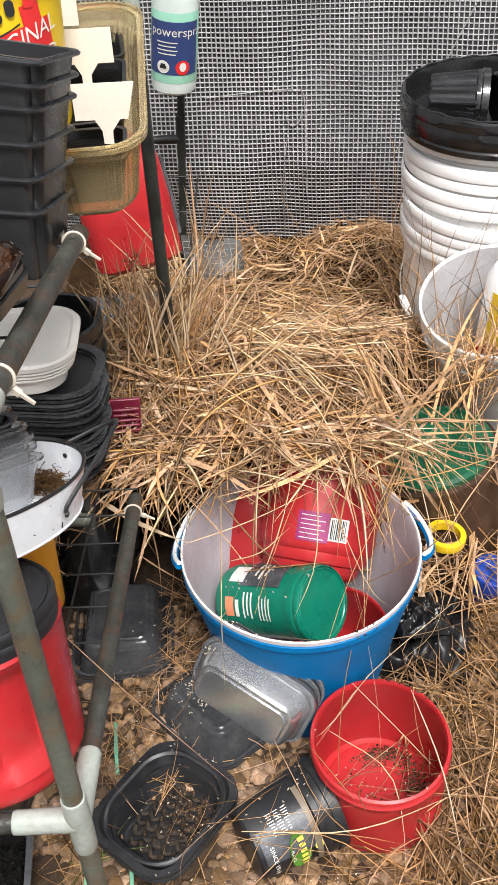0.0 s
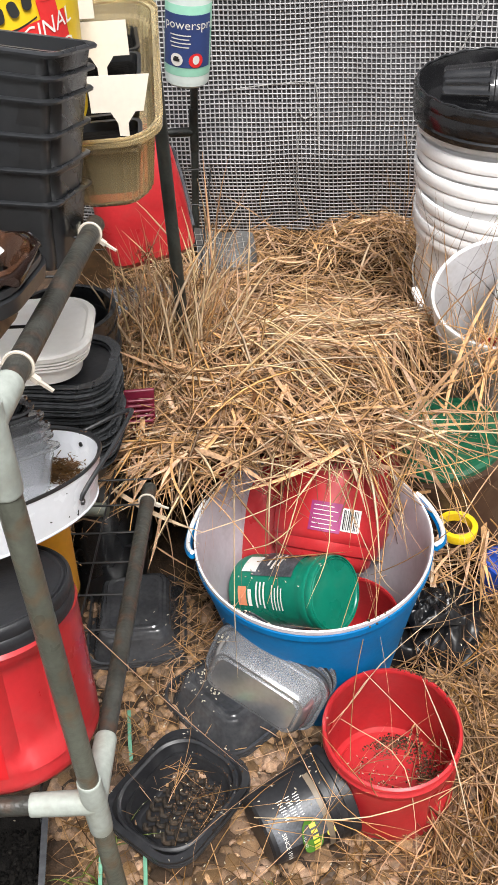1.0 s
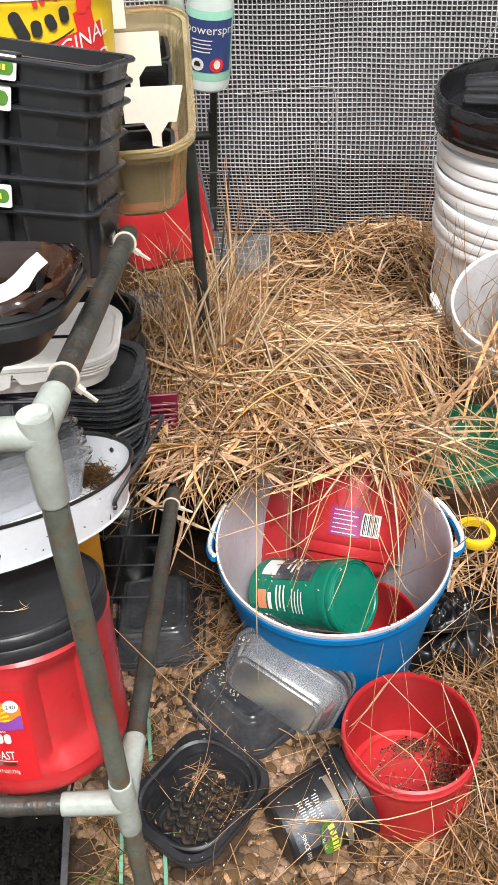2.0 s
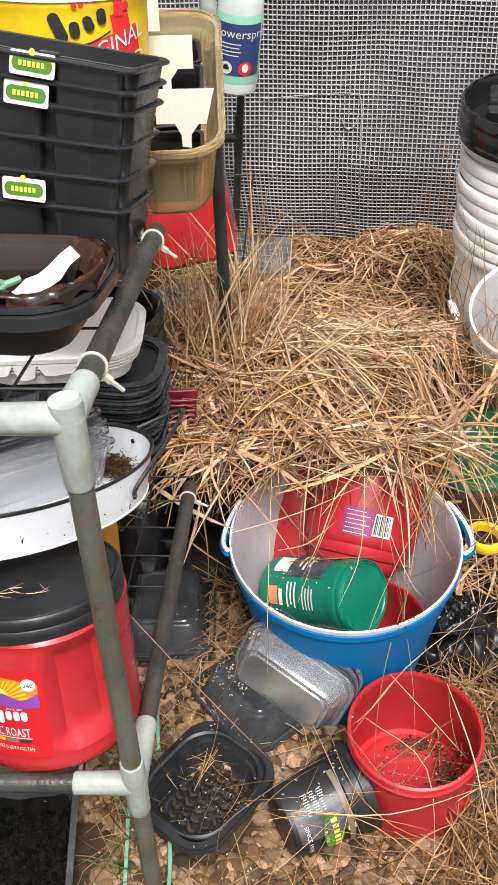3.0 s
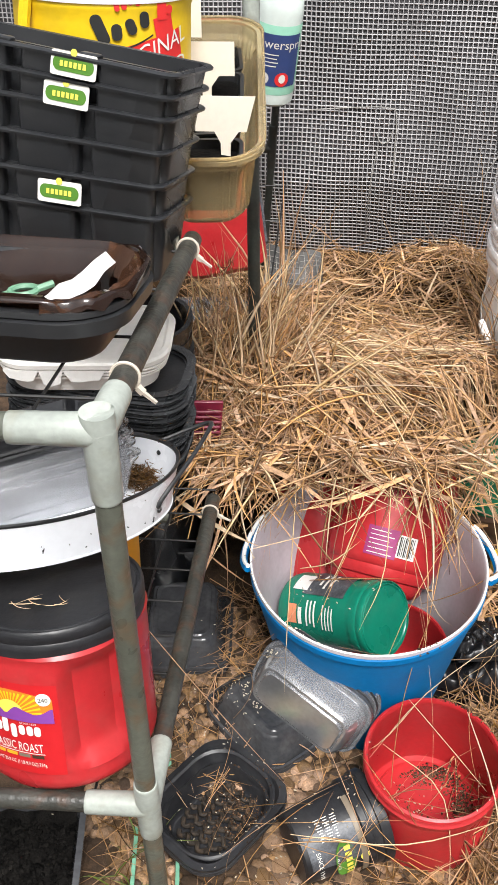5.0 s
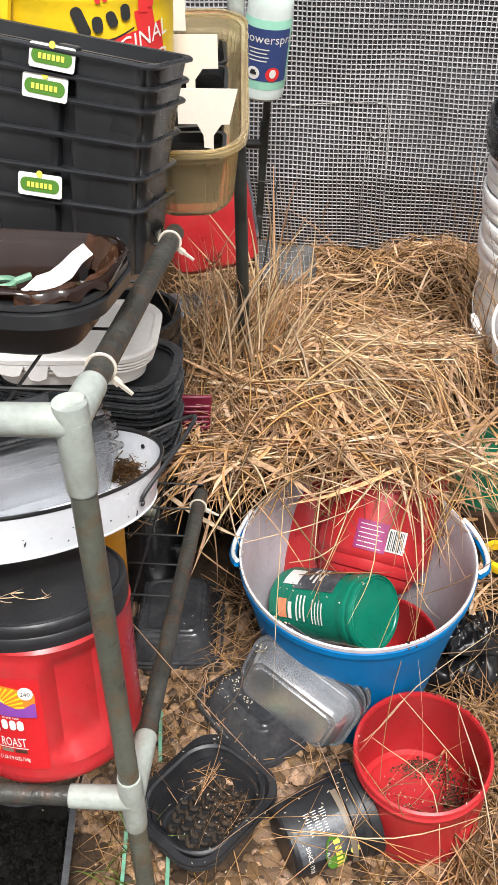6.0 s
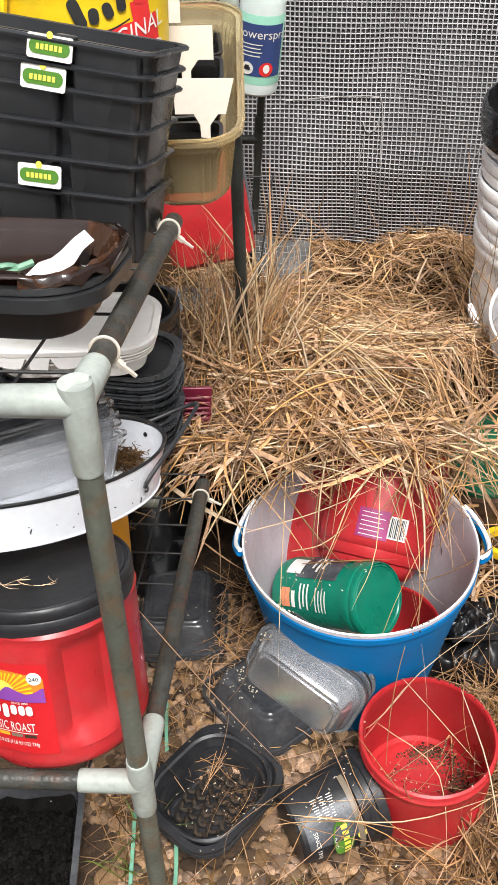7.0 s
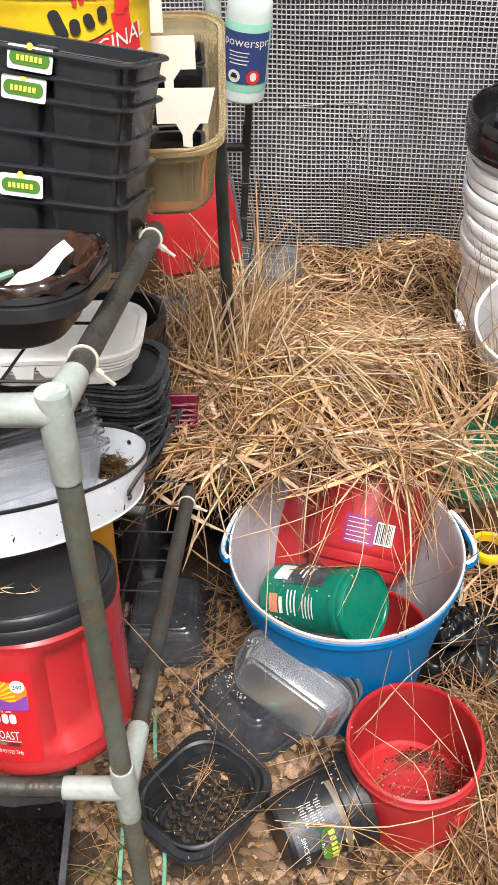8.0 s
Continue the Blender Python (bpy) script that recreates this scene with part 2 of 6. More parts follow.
def loft(sections, n=5, cap=True, ring=False):
    """Skin rounded rectangles (w, d, r, z); ring: an open band; cap="end": only the last is closed."""
    V, F = [], []
    m = 4 * (n + 1)
    for s in sections:
        w, d, r, z = s[:4]
        for k, (x, y) in enumerate(rrect(w, d, r, n)):
            V.append((x, y, z))
    for a in range(len(sections) - 1):
        for i in range(m):
            j = (i + 1) % m
            F.append([a * m + i, a * m + j, (a + 1) * m + j, (a + 1) * m + i])
    if ring:
        a = len(sections) - 1
        F += [[a * m + i, a * m + (i + 1) % m, (i + 1) % m, i] for i in range(m)]
    elif cap:
        if cap != "end":
            F.append(list(range(m))[::-1])
        F.append([(len(sections) - 1) * m + i for i in range(m)])
    return V, F


def tray_shell(w, d, h, r, taper=0.012, rim=0.006, t=0.0012, step=True, lip=0.004, n=6, fillet=0.004):
    """An open tray: flat base, sloping walls with a step, a turned-down rim, and an inside."""
    b = (w - 2 * taper, d - 2 * taper, r * 0.8)
    out = []
    for k in range(5):
        a = math.pi / 2 * k / 4
        q = fillet * (1 - math.sin(a))
        out.append((b[0] - 2 * q, b[1] - 2 * q, max(0.003, b[2] - q), fillet * (1 - math.cos(a))))
    if step:
        f = 0.72
        out += [(b[0] + 2 * taper * f, b[1] + 2 * taper * f, r * 0.95, h * f), (b[0] + 2 * taper * f + 0.003, b[1] + 2 * taper * f + 0.003, r, h * f + 0.002)]
    out += [(w, d, r, h - 0.002), (w + 2 * rim, d + 2 * rim, r + rim, h - 0.002), (w + 2 * rim + 0.001, d + 2 * rim + 0.001, r + rim, h - lip),
            (w + 2 * rim + 0.002, d + 2 * rim + 0.002, r + rim, h - lip), (w + 2 * rim + 0.002, d + 2 * rim + 0.002, r + rim, h), (w - 2 * t, d - 2 * t, r - t, h)]
    inn = [(b[0] - 2 * t, b[1] - 2 * t, max(0.003, b[2] - t), 0.004 + t), (b[0] - 0.01, b[1] - 0.01, max(0.003, b[2] - 0.005), t)]
    return loft(out + inn, n)


def tube(points, radius, seg=10, cap=True, closed=False):
    P = [Vector(p) for p in points]
    V, F, up = [], [], None
    count = len(P)
    for i, p in enumerate(P):
        a = P[(i - 1) % count] if (i or closed) else P[0]
        b = P[(i + 1) % count] if (i < count - 1 or closed) else P[-1]
        t = (b - a).normalized()
        if up is None:
            up = t.orthogonal().normalized()
        up = (up - t * up.dot(t)).normalized()
        side = t.cross(up)
        r = radius[i] if isinstance(radius, (list, tuple)) else radius
        for k in range(seg):
            q = 2 * math.pi * k / seg
            V.append(p + r * (math.cos(q) * up + math.sin(q) * side))
    for i in range(count if closed else count - 1):
        for k in range(seg):
            a, b = i * seg, ((i + 1) % count) * seg
            F.append([a + k, a + (k + 1) % seg, b + (k + 1) % seg, b + k])
    if cap and not closed:
        F.append(list(range(seg))[::-1])
        F.append([(count - 1) * seg + k for k in range(seg)])
    return [tuple(v) for v in V], F


def box(w, d, h, r=0.001):
    """A box with its base at z = 0 and bevelled edges."""
    e = min(r, h / 3)
    return loft([(w - 2 * e, d - 2 * e, max(e, 0.0003), 0), (w, d, max(e, 0.0003), e), (w, d, max(e, 0.0003), h - e), (w - 2 * e, d - 2 * e, max(e, 0.0003), h)], 2)


def smooth_path(points, steps=8):
    """A Catmull-Rom curve through the points."""
    P = [Vector(p) for p in points]
    P = [2 * P[0] - P[1]] + P + [2 * P[-1] - P[-2]]
    out = []
    for i in range(1, len(P) - 2):
        for k in range(steps):
            t = k / steps
            a, b, c, d = P[i - 1], P[i], P[i + 1], P[i + 2]
            out.append(0.5 * (2 * b + (c - a) * t + (2 * a - 5 * b + 4 * c - d) * t * t + (3 * b - a - 3 * c + d) * t ** 3))
    return out + [P[-2]]


def cyl_patch(radius, z0, z1, a0, a1, seg=16, lift=0.0006, taper=0.0, rows=1):
    """A label bent round z between two angles in degrees."""
    V, F = [], []
    for k in range(rows + 1):
        z = z0 + (z1 - z0) * k / rows
        for i in range(seg + 1):
            a = radians(a0 + (a1 - a0) * i / seg)
            r = radius + lift + taper * (z - z0)
            V.append((r * math.cos(a), r * math.sin(a), z))
    for k in range(rows):
        for i in range(seg):
            F.append([k * (seg + 1) + i, k * (seg + 1) + i + 1, (k + 1) * (seg + 1) + i + 1, (k + 1) * (seg + 1) + i])
    return V, F


def text_flat(words, size, shear=0.0):
    """Flat letters in the built-in font, centred on the origin in x."""
    cu = bpy.data.curves.new("letters", "FONT")
    cu.body, cu.size, cu.align_x, cu.resolution_u, cu.shear = words, size, "CENTER", 2, shear
    ob = bpy.data.objects.new("letters", cu)
    me = bpy.data.meshes.new_from_object(ob)
    V = [tuple(v.co) for v in me.vertices]
    F = [list(p.vertices) for p in me.polygons]
    bpy.data.objects.remove(ob)
    return V, F


def bend(data, radius, angle, z, lift=0.0012, grow=1.0, reach=None):
    """Lay flat x, y artwork on a cylinder at an angle in degrees and a height."""
    out = []
    for x, y, q in data[0]:
        a = radians(angle) + x / radius
        r = radius * (reach(a) if reach else 1.0) + lift + q
        out.append((r * math.cos(a), r * math.sin(a), z + y * grow))
    return out, data[1]


def rect(w, h, x=0.0, y=0.0, n=6):
    V, F = [], []
    for i in range(n + 1):
        for k in (0, 1):
            V.append((x - w / 2 + w * i / n, y - h / 2 + h * k, 0))
    for i in range(n):
        F.append([2 * i, 2 * i + 2, 2 * i + 3, 2 * i + 1])
    return V, F


def disc(r, x=0.0, y=0.0, n=24, ry=None):
    return [(x + r * math.cos(2 * math.pi * i / n), y + (ry or r) * math.sin(2 * math.pi * i / n), 0) for i in range(n)], [list(range(n))]


def strands(P, width, flat, up=None):
    """Many thin bent blades as one mesh; P: strands x rings x 3, each ring a flattened triangle; up: which way they lie open."""
    N, K = P.shape[:2]
    T = np.gradient(P, axis=1)
    T /= np.linalg.norm(T, axis=2, keepdims=True) + 1e-9
    ref = np.random.normal(0, 0.45, (N, 1, 3)) + np.array([0, 0, 1.0]) if up is None else np.tile(np.array(up, float), (N, 1, 1))
    S = np.cross(T, ref)
    S /= np.linalg.norm(S, axis=2, keepdims=True) + 1e-9
    U = np.cross(S, T)
    prof = np.clip(np.minimum(np.linspace(0.55, 3.2, K), np.linspace(2.6, 0.12, K)), 0.12, 1.0)[None, :, None]
    w = width[:, None, None] * prof
    h = w * flat[:, None, None]
    R = np.stack([P + S * w * 0.5, P - S * w * 0.5, P + U * h], axis=2)
    V = R.reshape(-1, 3)
    base = (np.arange(N)[:, None, None] * K + np.arange(K - 1)[None, :, None]) * 3
    k, k2 = np.arange(3)[None, None, :], (np.arange(3)[None, None, :] + 1) % 3
    Q = np.stack([base + k, base + k2, base + 3 + k2, base + 3 + k], axis=-1).reshape(-1, 4)
    me = bpy.data.meshes.new("strands")
    me.vertices.add(len(V))
    me.vertices.foreach_set("co", V.ravel())
    me.loops.add(len(Q) * 4)
    me.loops.foreach_set("vertex_index", Q.ravel().astype(np.int32))
    me.polygons.add(len(Q))
    me.polygons.foreach_set("loop_start", np.arange(0, len(Q) * 4, 4, dtype=np.int32))
    me.update(calc_edges=True)
    return me


def frame_of(x_axis, z_axis, origin):
    """A pose with its x and z along two directions."""
    z = Vector(z_axis).normalized()
    x = Vector(x_axis)
    x = (x - z * x.dot(z)).normalized()
    y = z.cross(x)
    m = Matrix((x, y, z)).transposed().to_4x4()
    m.translation = Vector(origin)
    return m


# ---- the setting ----
GX, GY = 61, 61
ground_v = [((i / 60 - 0.5) * 80 if i in (0, 60) else (i / 60 - 0.5) * 4, (j / 60 - 0.5) * 80 + 1 if j in (0, 60) else (j / 60 - 0.5) * 4 + 1.2,
             0.006 * noise.noise(Vector((i * 0.7, j * 0.7, 0))) if 0 < i < 60 and 0 < j < 60 else 0.0) for j in range(GY) for i in range(GX)]
ground_f = [[j * GX + i, j * GX + i + 1, (j + 1) * GX + i + 1, (j + 1) * GX + i] for j in range(GY - 1) for i in range(GX - 1)]
ground = tagged(part("ground", (ground_v, ground_f), M_SOIL), "brown gravelly soil with loose rounded pebbles", "ground", kind="structure")

# the reinforced film at the back: a wavy sheet with a raised white thread grid
WALL_Y, WALL_YAW = 2.13, radians(-7)


def wall_point(u, z):
    """A place on the film, u metres along it and z metres up."""
    off = 0.016 * noise.noise(Vector((u * 3.1, z * 1.6, 4.0))) + 0.007 * noise.noise(Vector((u * 9, z * 7, 9.0)))
    crease = 0.21 + 0.05 * noise.noise(Vector((u * 2.5, 3.0, 0)))
    off += 0.10 * max(0.0, z - crease) + 0.42 * max(0.0, crease - z) ** 1.15
    return (0.08 + u * math.cos(WALL_YAW) - off * math.sin(WALL_YAW), WALL_Y + u * math.sin(WALL_YAW) + off, z)


NU, NZ = 121, 61
film_v = [wall_point(-1.7 + 3.35 * i / (NU - 1), 1.9 * j / (NZ - 1)) for j in range(NZ) for i in range(NU)]
film_f = [[j * NU + i, j * NU + i + 1, (j + 1) * NU + i + 1, (j + 1) * NU + i] for j in range(NZ - 1) for i in range(NU - 1)]
wall_north = tagged(part("wall_north", (film_v, film_f), M_FILM), "grey reinforced plastic film with a white thread grid", "wall", kind="structure")
PITCH = 0.0098


def wavy_lines(across):
    rows = []
    span = np.arange(-0.85, 0.85, PITCH) if across else np.arange(0.01, 1.25, PITCH)
    steps = np.linspace(0.0, 1.27, 100) if across else np.linspace(-0.87, 0.87, 120)
    for s in span:
        line = []
        for q in steps:
            u, z = (s, q) if across else (q, s)
            du = 0.0028 * noise.noise(Vector((u * 9, z * 5, 1.0)))
            dz = 0.0030 * noise.noise(Vector((u * 6, z * 9, 7.0)))
            x, y, z = wall_point(u + du, max(0.0, z + dz))
            line.append((x, y - 0.0026, z))
        rows.append(line)
    return np.array(rows)


for across in (True, False):
    L = wavy_lines(across)
    th = strands(L, np.random.uniform(0.0027, 0.0034, len(L)), np.full(len(L), 0.22), up=(0, -1, 0.1))
    th.materials.append(M_THREAD)
    t_ob = new("thread_grid", th)
    t_ob.parent = wall_north
    t_ob["kind"] = "stuff"

# a folded flap of the same film standing out at the foot of the wall
flap_v, flap_rows = [], []
for j in range(9):
    for i in range(11):
        u, v = i / 10, j / 8
        flap_v.append((-0.150 + 0.124 * u + 0.004 * math.sin(v * 4), 1.93 + 0.02 * u + 0.006 * math.sin(u * 6 + v * 3) + 0.06 * v, 0.030 + 0.092 * v - 0.030 * u * v + 0.003 * math.sin(u * 9)))
flap = part("film_flap", (flap_v, [[j * 11 + i, j * 11 + i + 1, (j + 1) * 11 + i + 1, (j + 1) * 11 + i] for j in range(8) for i in range(10)]), M_FLAP, wall_north, "folded flap of grey film")
G = np.array(flap_v).reshape(9, 11, 3) + np.array([0, -0.0018, 0])
for L in (G[::1, :, :], np.swapaxes(G, 0, 1)):
    fine = np.concatenate([L[:-1] * (1 - q) + L[1:] * q for q in (0.0,)])
    th = strands(fine, np.full(len(fine), 0.0016), np.full(len(fine), 0.2), up=(0, -1, 0.1))
    th.materials.append(M_STRING)
    new("flap_thread", th).parent = flap

# unseen walls added to close the place and brighten it from the sides
for nm, a, b in (("wall_west", (-1.6, 2.4), (-1.6, -1.6)), ("wall_south", (-1.6, -1.6), (1.7, -1.6)), ("wall_east", (1.7, -1.6), (1.7, 2.0))):
    A, B = Vector((*a, 0)), Vector((*b, 0))
    side = (B - A).normalized().cross(Vector((0, 0, 1))) * 0.01
    V = []
    for k in range(17):
        p = A.lerp(B, k / 16) + side * math.sin(k * 1.7)
        V += [p - side, p - side + Vector((0, 0, 1.9)), p + side + Vector((0, 0, 1.9)), p + side]
    F = [[4 * k + q, 4 * k + (q + 1) % 4, 4 * k + 4 + (q + 1) % 4, 4 * k + 4 + q] for k in range(16) for q in range(4)]
    tagged(part(nm, (V, F), M_SIDEFILM), "unseen white film wall added to close the place and fill light", "wall", kind="structure")

# ---- shelf unit: steel tubes in plastic connectors, wire shelves tied on ----
TUBE_R, FIT_R = 0.0079, 0.0092
PX, PY = -0.122, 0.465          # the near post at its lower tier
PXU, PYU = -0.119, 0.449       # and at its top
UP_Z, LOW_Z = 0.754, 0.386      # its two tiers
UP_DROP, LOW_DROP = 0.164, 0.10  # how far each tier sinks towards the back, metres a metre


def fitting(parent, at, arms, material=None):
    """A moulded connector: a ball of short sleeves with a raised lip at each mouth."""
    c = Vector(at)
    bits = []
    for d, length in arms:
        d = Vector(d).normalized()
        bits.append(tube([c - d * 0.002, c + d * 0.012, c + d * (length - 0.0022), c + d * (length - 0.0006), c + d * length, c + d * (length + 0.0001)],
                         [FIT_R * 1.06, FIT_R * 1.04, FIT_R * 1.0, FIT_R * 0.985, FIT_R * 0.95, FIT_R * 0.84], 28))
    ball = [(FIT_R * 1.075 * math.sin(math.pi * k / 14), -FIT_R * 1.075 * math.cos(math.pi * k / 14)) for k in range(15)]
    bits.append(moved(lathe([(max(0.0, r), z) for r, z in ball], 28), Matrix.Translation(c)))
    return part("connector", join(*bits), material or M_FIT, parent, "" if material else "pale weathered plastic connector")


def zip_tie(parent, at, axis, tail):
    """A cable tie round a tube with its locking head and cut tail."""
    c, ax = Vector(at), Vector(axis).normalized()
    side = ax.orthogonal().normalized()
    up = ax.cross(side)
    r = TUBE_R + 0.0009
    ring = [c + r * (math.cos(a) * side + math.sin(a) * up) for a in [2 * math.pi * k / 24 for k in range(24)]]
    t = Vector(tail).normalized()
    head = c + t * (r + 0.001)
    V, F = join(tube(ring, 0.0011, 6, closed=True), tube([head, head + t * 0.005], 0.0025, 4), tube([head + t * 0.003, head + t * 0.0125 + Vector((0.002, 0, -0.001))], [0.0016, 0.0012], 4))
    return part("zip_tie", (V, F), M_TIE, parent, "white nylon cable tie")


shelf = thing("plant_shelf", pose(0, 0, 0), "weathered green tube shelf with pale connectors and wire tiers", "shelf")
LEFT, DEPTH = -0.80, 0.335
up_dir = Vector((0.0, 1, -UP_DROP)).normalized()
low_dir = Vector((0.0, 1, -LOW_DROP)).normalized()
near_up, near_low = Vector((PXU, PYU, UP_Z)), Vector((PX, PY, LOW_Z))
foot = near_low + (near_low - near_up) * (LOW_Z / (UP_Z - LOW_Z))
part("post", tube([foot, near_up], TUBE_R, 20), M_TUBE, shelf)
back_up = near_up + up_dir * (DEPTH + 0.02)
back_low = near_low + low_dir * (DEPTH + 0.078)
part("rail", tube([near_up, back_up], TUBE_R, 20), M_RUSTTUBE, shelf)
part("rail", tube([near_low, back_low], TUBE_R, 20), M_RUSTTUBE, shelf)
far_up, far_low = Vector((LEFT, PY - 0.02, UP_Z)), Vector((LEFT, PY - 0.02, LOW_Z))
part("front_rail", tube([near_up, far_up], TUBE_R, 16), M_TUBE, shelf)
part("front_rail", tube([near_low, far_low], TUBE_R, 16), M_RUSTTUBE, shelf)
part("post", tube([(LEFT, PY - 0.02, 0), (LEFT, PY - 0.02, UP_Z)], TUBE_R, 12), M_TUBE, shelf)
part("rail", tube([far_up, far_up + up_dir * DEPTH], TUBE_R, 12), M_TUBE, shelf)
part("rail", tube([far_low, far_low + low_dir * DEPTH], TUBE_R, 12), M_TUBE, shelf)
part("back_rail", tube([back_up + Vector((-0.01, -0.008, 0)), far_up + up_dir * DEPTH], TUBE_R, 12), M_TUBE, shelf)
part("back_rail", tube([back_low + Vector((-0.05, 0, -0.03)), far_low + low_dir * (DEPTH + 0.13)], TUBE_R, 12), M_TUBE, shelf)
part("post", tube([(LEFT, PY + DEPTH, 0), (LEFT, PY + DEPTH, UP_Z)], TUBE_R, 12), M_TUBE, shelf)
fitting(shelf, near_up, ((Vector((-1, -0.03, 0)), 0.049), (up_dir, 0.046), (near_low - near_up, 0.049), ((0, 0, 1), 0.009)))
fitting(shelf, near_low, ((Vector((-1, -0.03, 0)), 0.048), (low_dir, 0.062), (near_low - near_up, 0.038), (near_up - near_low, 0.030)))
fitting(shelf, far_up, (((1, 0.03, 0), 0.05), (up_dir, 0.05), ((0, 0, -1), 0.05)))
fitting(shelf, far_low, (((1, 0.03, 0), 0.05), (low_dir, 0.05), ((0, 0, -1), 0.05), ((0, 0, 1), 0.05)))
zip_tie(shelf, near_up + up_dir * 0.070, up_dir, (0.75, -0.25, -0.6))
zip_tie(shelf, near_up + up_dir * 0.329, up_dir, (0.75, -0.1, -0.6))
zip_tie(shelf, near_low + low_dir * 0.388, low_dir, (0.85, -0.15, -0.3))
for base, dr, deep in ((near_up, up_dir, DEPTH), (near_low, low_dir, DEPTH + 0.12)):
    across, along = (4, 7) if base is near_up else (9, 14)
    for k in range(across):
        q = base + dr * (0.045 + deep * k / (across - 1) * 0.86) + Vector((0, 0, -0.004))
        part("shelf_wire", tube([q, q + Vector((LEFT - PX, 0, 0))], 0.0011, 6), M_WIRE, shelf)
    for k in range(along):
        q = base + Vector((-0.045 - 0.68 * k / along, 0.004, -0.0062))
        part("shelf_wire", tube([q, q + dr * (0.72 if base is near_up else deep)], 0.0011, 6), M_WIRE, shelf)

# the second shelf unit behind
shelf_b = thing("plant_shelf", pose(0, 0, 0), "dark green tube shelf standing at the film wall", "shelf")
FBX, FBY = -0.098, 1.16
RBX, RBY = -0.139, 2.05
part("post", tube([(FBX, FBY, 0), (FBX - 0.002, FBY, 0.86)], TUBE_R, 16), M_DARKTUBE, shelf_b)
part("post", tube([(RBX - 0.022, RBY, 0), (RBX + 0.038, RBY, 0.80)], TUBE_R, 16), M_DARKTUBE, shelf_b)
part("rail", tube([(FBX, FBY, 0.85), (RBX + 0.037, RBY, 0.79)], TUBE_R, 12), M_DARKTUBE, shelf_b)
part("rail", tube([(RBX, RBY, 0.308), (RBX - 0.5, RBY, 0.308)], TUBE_R, 12), M_DARKTUBE, shelf_b)
part("rail", tube([(FBX, FBY, 0.85), (FBX - 0.6, FBY, 0.85)], TUBE_R, 12), M_DARKTUBE, shelf_b)
part("post", tube([(FBX - 0.6, FBY, 0), (FBX - 0.6, FBY, 0.86)], TUBE_R, 12), M_DARKTUBE, shelf_b)
part("sleeve", tube([(RBX + 0.008, RBY, 0.40), (RBX + 0.016, RBY, 0.50)], 0.0108, 14), M_BLACK, shelf_b)
fitting(shelf_b, (RBX, RBY, 0.308), (((0.05, 0, 1), 0.05), ((-1, 0, 0), 0.05), ((-0.05, 0, -1), 0.04)), M_DARKTUBE)
fitting(shelf_b, (FBX - 0.002, FBY, 0.85), (((0, 0, -1), 0.105), ((0, 1, -0.04), 0.05), ((-1, 0, 0), 0.05)))

for k in range(6):
    part("shelf_wire", tube([(FBX - 0.01, FBY + 0.175 * k, 0.233), (FBX - 0.6, FBY + 0.175 * k, 0.233)], 0.0014, 6), M_WIRE, shelf_b)
for x in (FBX - 0.012, FBX - 0.3, FBX - 0.598):
    part("shelf_wire", tube([(x, FBY, 0.230), (x, RBY, 0.230)], 0.0018, 6), M_WIRE, shelf_b)

# ---- coffee cans ----


def squared(a, face):
    """How far a rounded square reaches at an angle; face: the way one flat side looks, in degrees."""
    q = a - radians(face)
    return (abs(math.cos(q)) ** 2.3 + abs(math.sin(q)) ** 2.3) ** (-1 / 2.3)


def coffee_can_parts(parent, r, h, body_mat, lid_mat=None, open_top=False, grips=(), seg=72, neck=0.955, lid_k=1.0, square=None, foot=False):
    """A blow-moulded can with rounded shoulders, base rings and pressed-in grips."""
    def wob(a, z):
        k = squared(a, square) if square is not None and 0.03 * h < z < 0.9 * h else 1.0
        for g in grips:
            d = (math.degrees(a) - g + 180) % 360 - 180
            lo, hi = 0.22 * h, 0.80 * h
            if abs(d) < 22 and lo - 0.006 < z < hi + 0.006:
                fade = min(1, (22 - abs(d)) / 5) * min(1, max(0, (z - lo + 0.006) / 0.012)) * min(1, max(0, (hi + 0.006 - z) / 0.012))
                k -= 0.15 * fade
        return k
    if foot:
        prof = [(0, 0.006), (r * 0.55, 0.004), (r * 0.60, 0.0), (r * 0.70, 0.002), (r * 0.78, 0.010), (r * 0.80, 0.018), (r * 0.86, 0.020), (r * 0.90, 0.026), (r * 0.905, 0.033), (r * 0.95, 0.036), (r * 0.975, 0.042)]
    else:
        prof = [(0, 0.004), (r * 0.82, 0.004), (r * 0.86, 0.0), (r * 0.93, 0.002), (r * 0.97, 0.008), (r * 0.985, 0.014), (r * 0.97, 0.018), (r * 0.985, 0.022)]
    z0 = prof[-1][1]
    prof += [(r * 0.985, z0 + (h * 0.86 - z0) * k / 16) for k in range(1, 17)]
    prof += [(r, h * 0.875), (r, h * 0.90), (r * (neck + 0.02), h * 0.915), (r * neck, h * 0.93), (r * neck, h * 0.975)]
    if open_top:
        part("rim", lathe([(r * 0.957, h * 0.965), (r * 0.99, h * 0.968), (r * 1.005, h * 0.98), (r * 0.99, h), (r * 0.95, h + 0.0012), (r * 0.928, h * 0.985), (r * 0.928, h * 0.965)], seg, close=True), body_mat, parent)
        prof += [(r * 0.955, h * 0.99), (r * 0.935, h * 0.99), (r * 0.93, h * 0.92)]
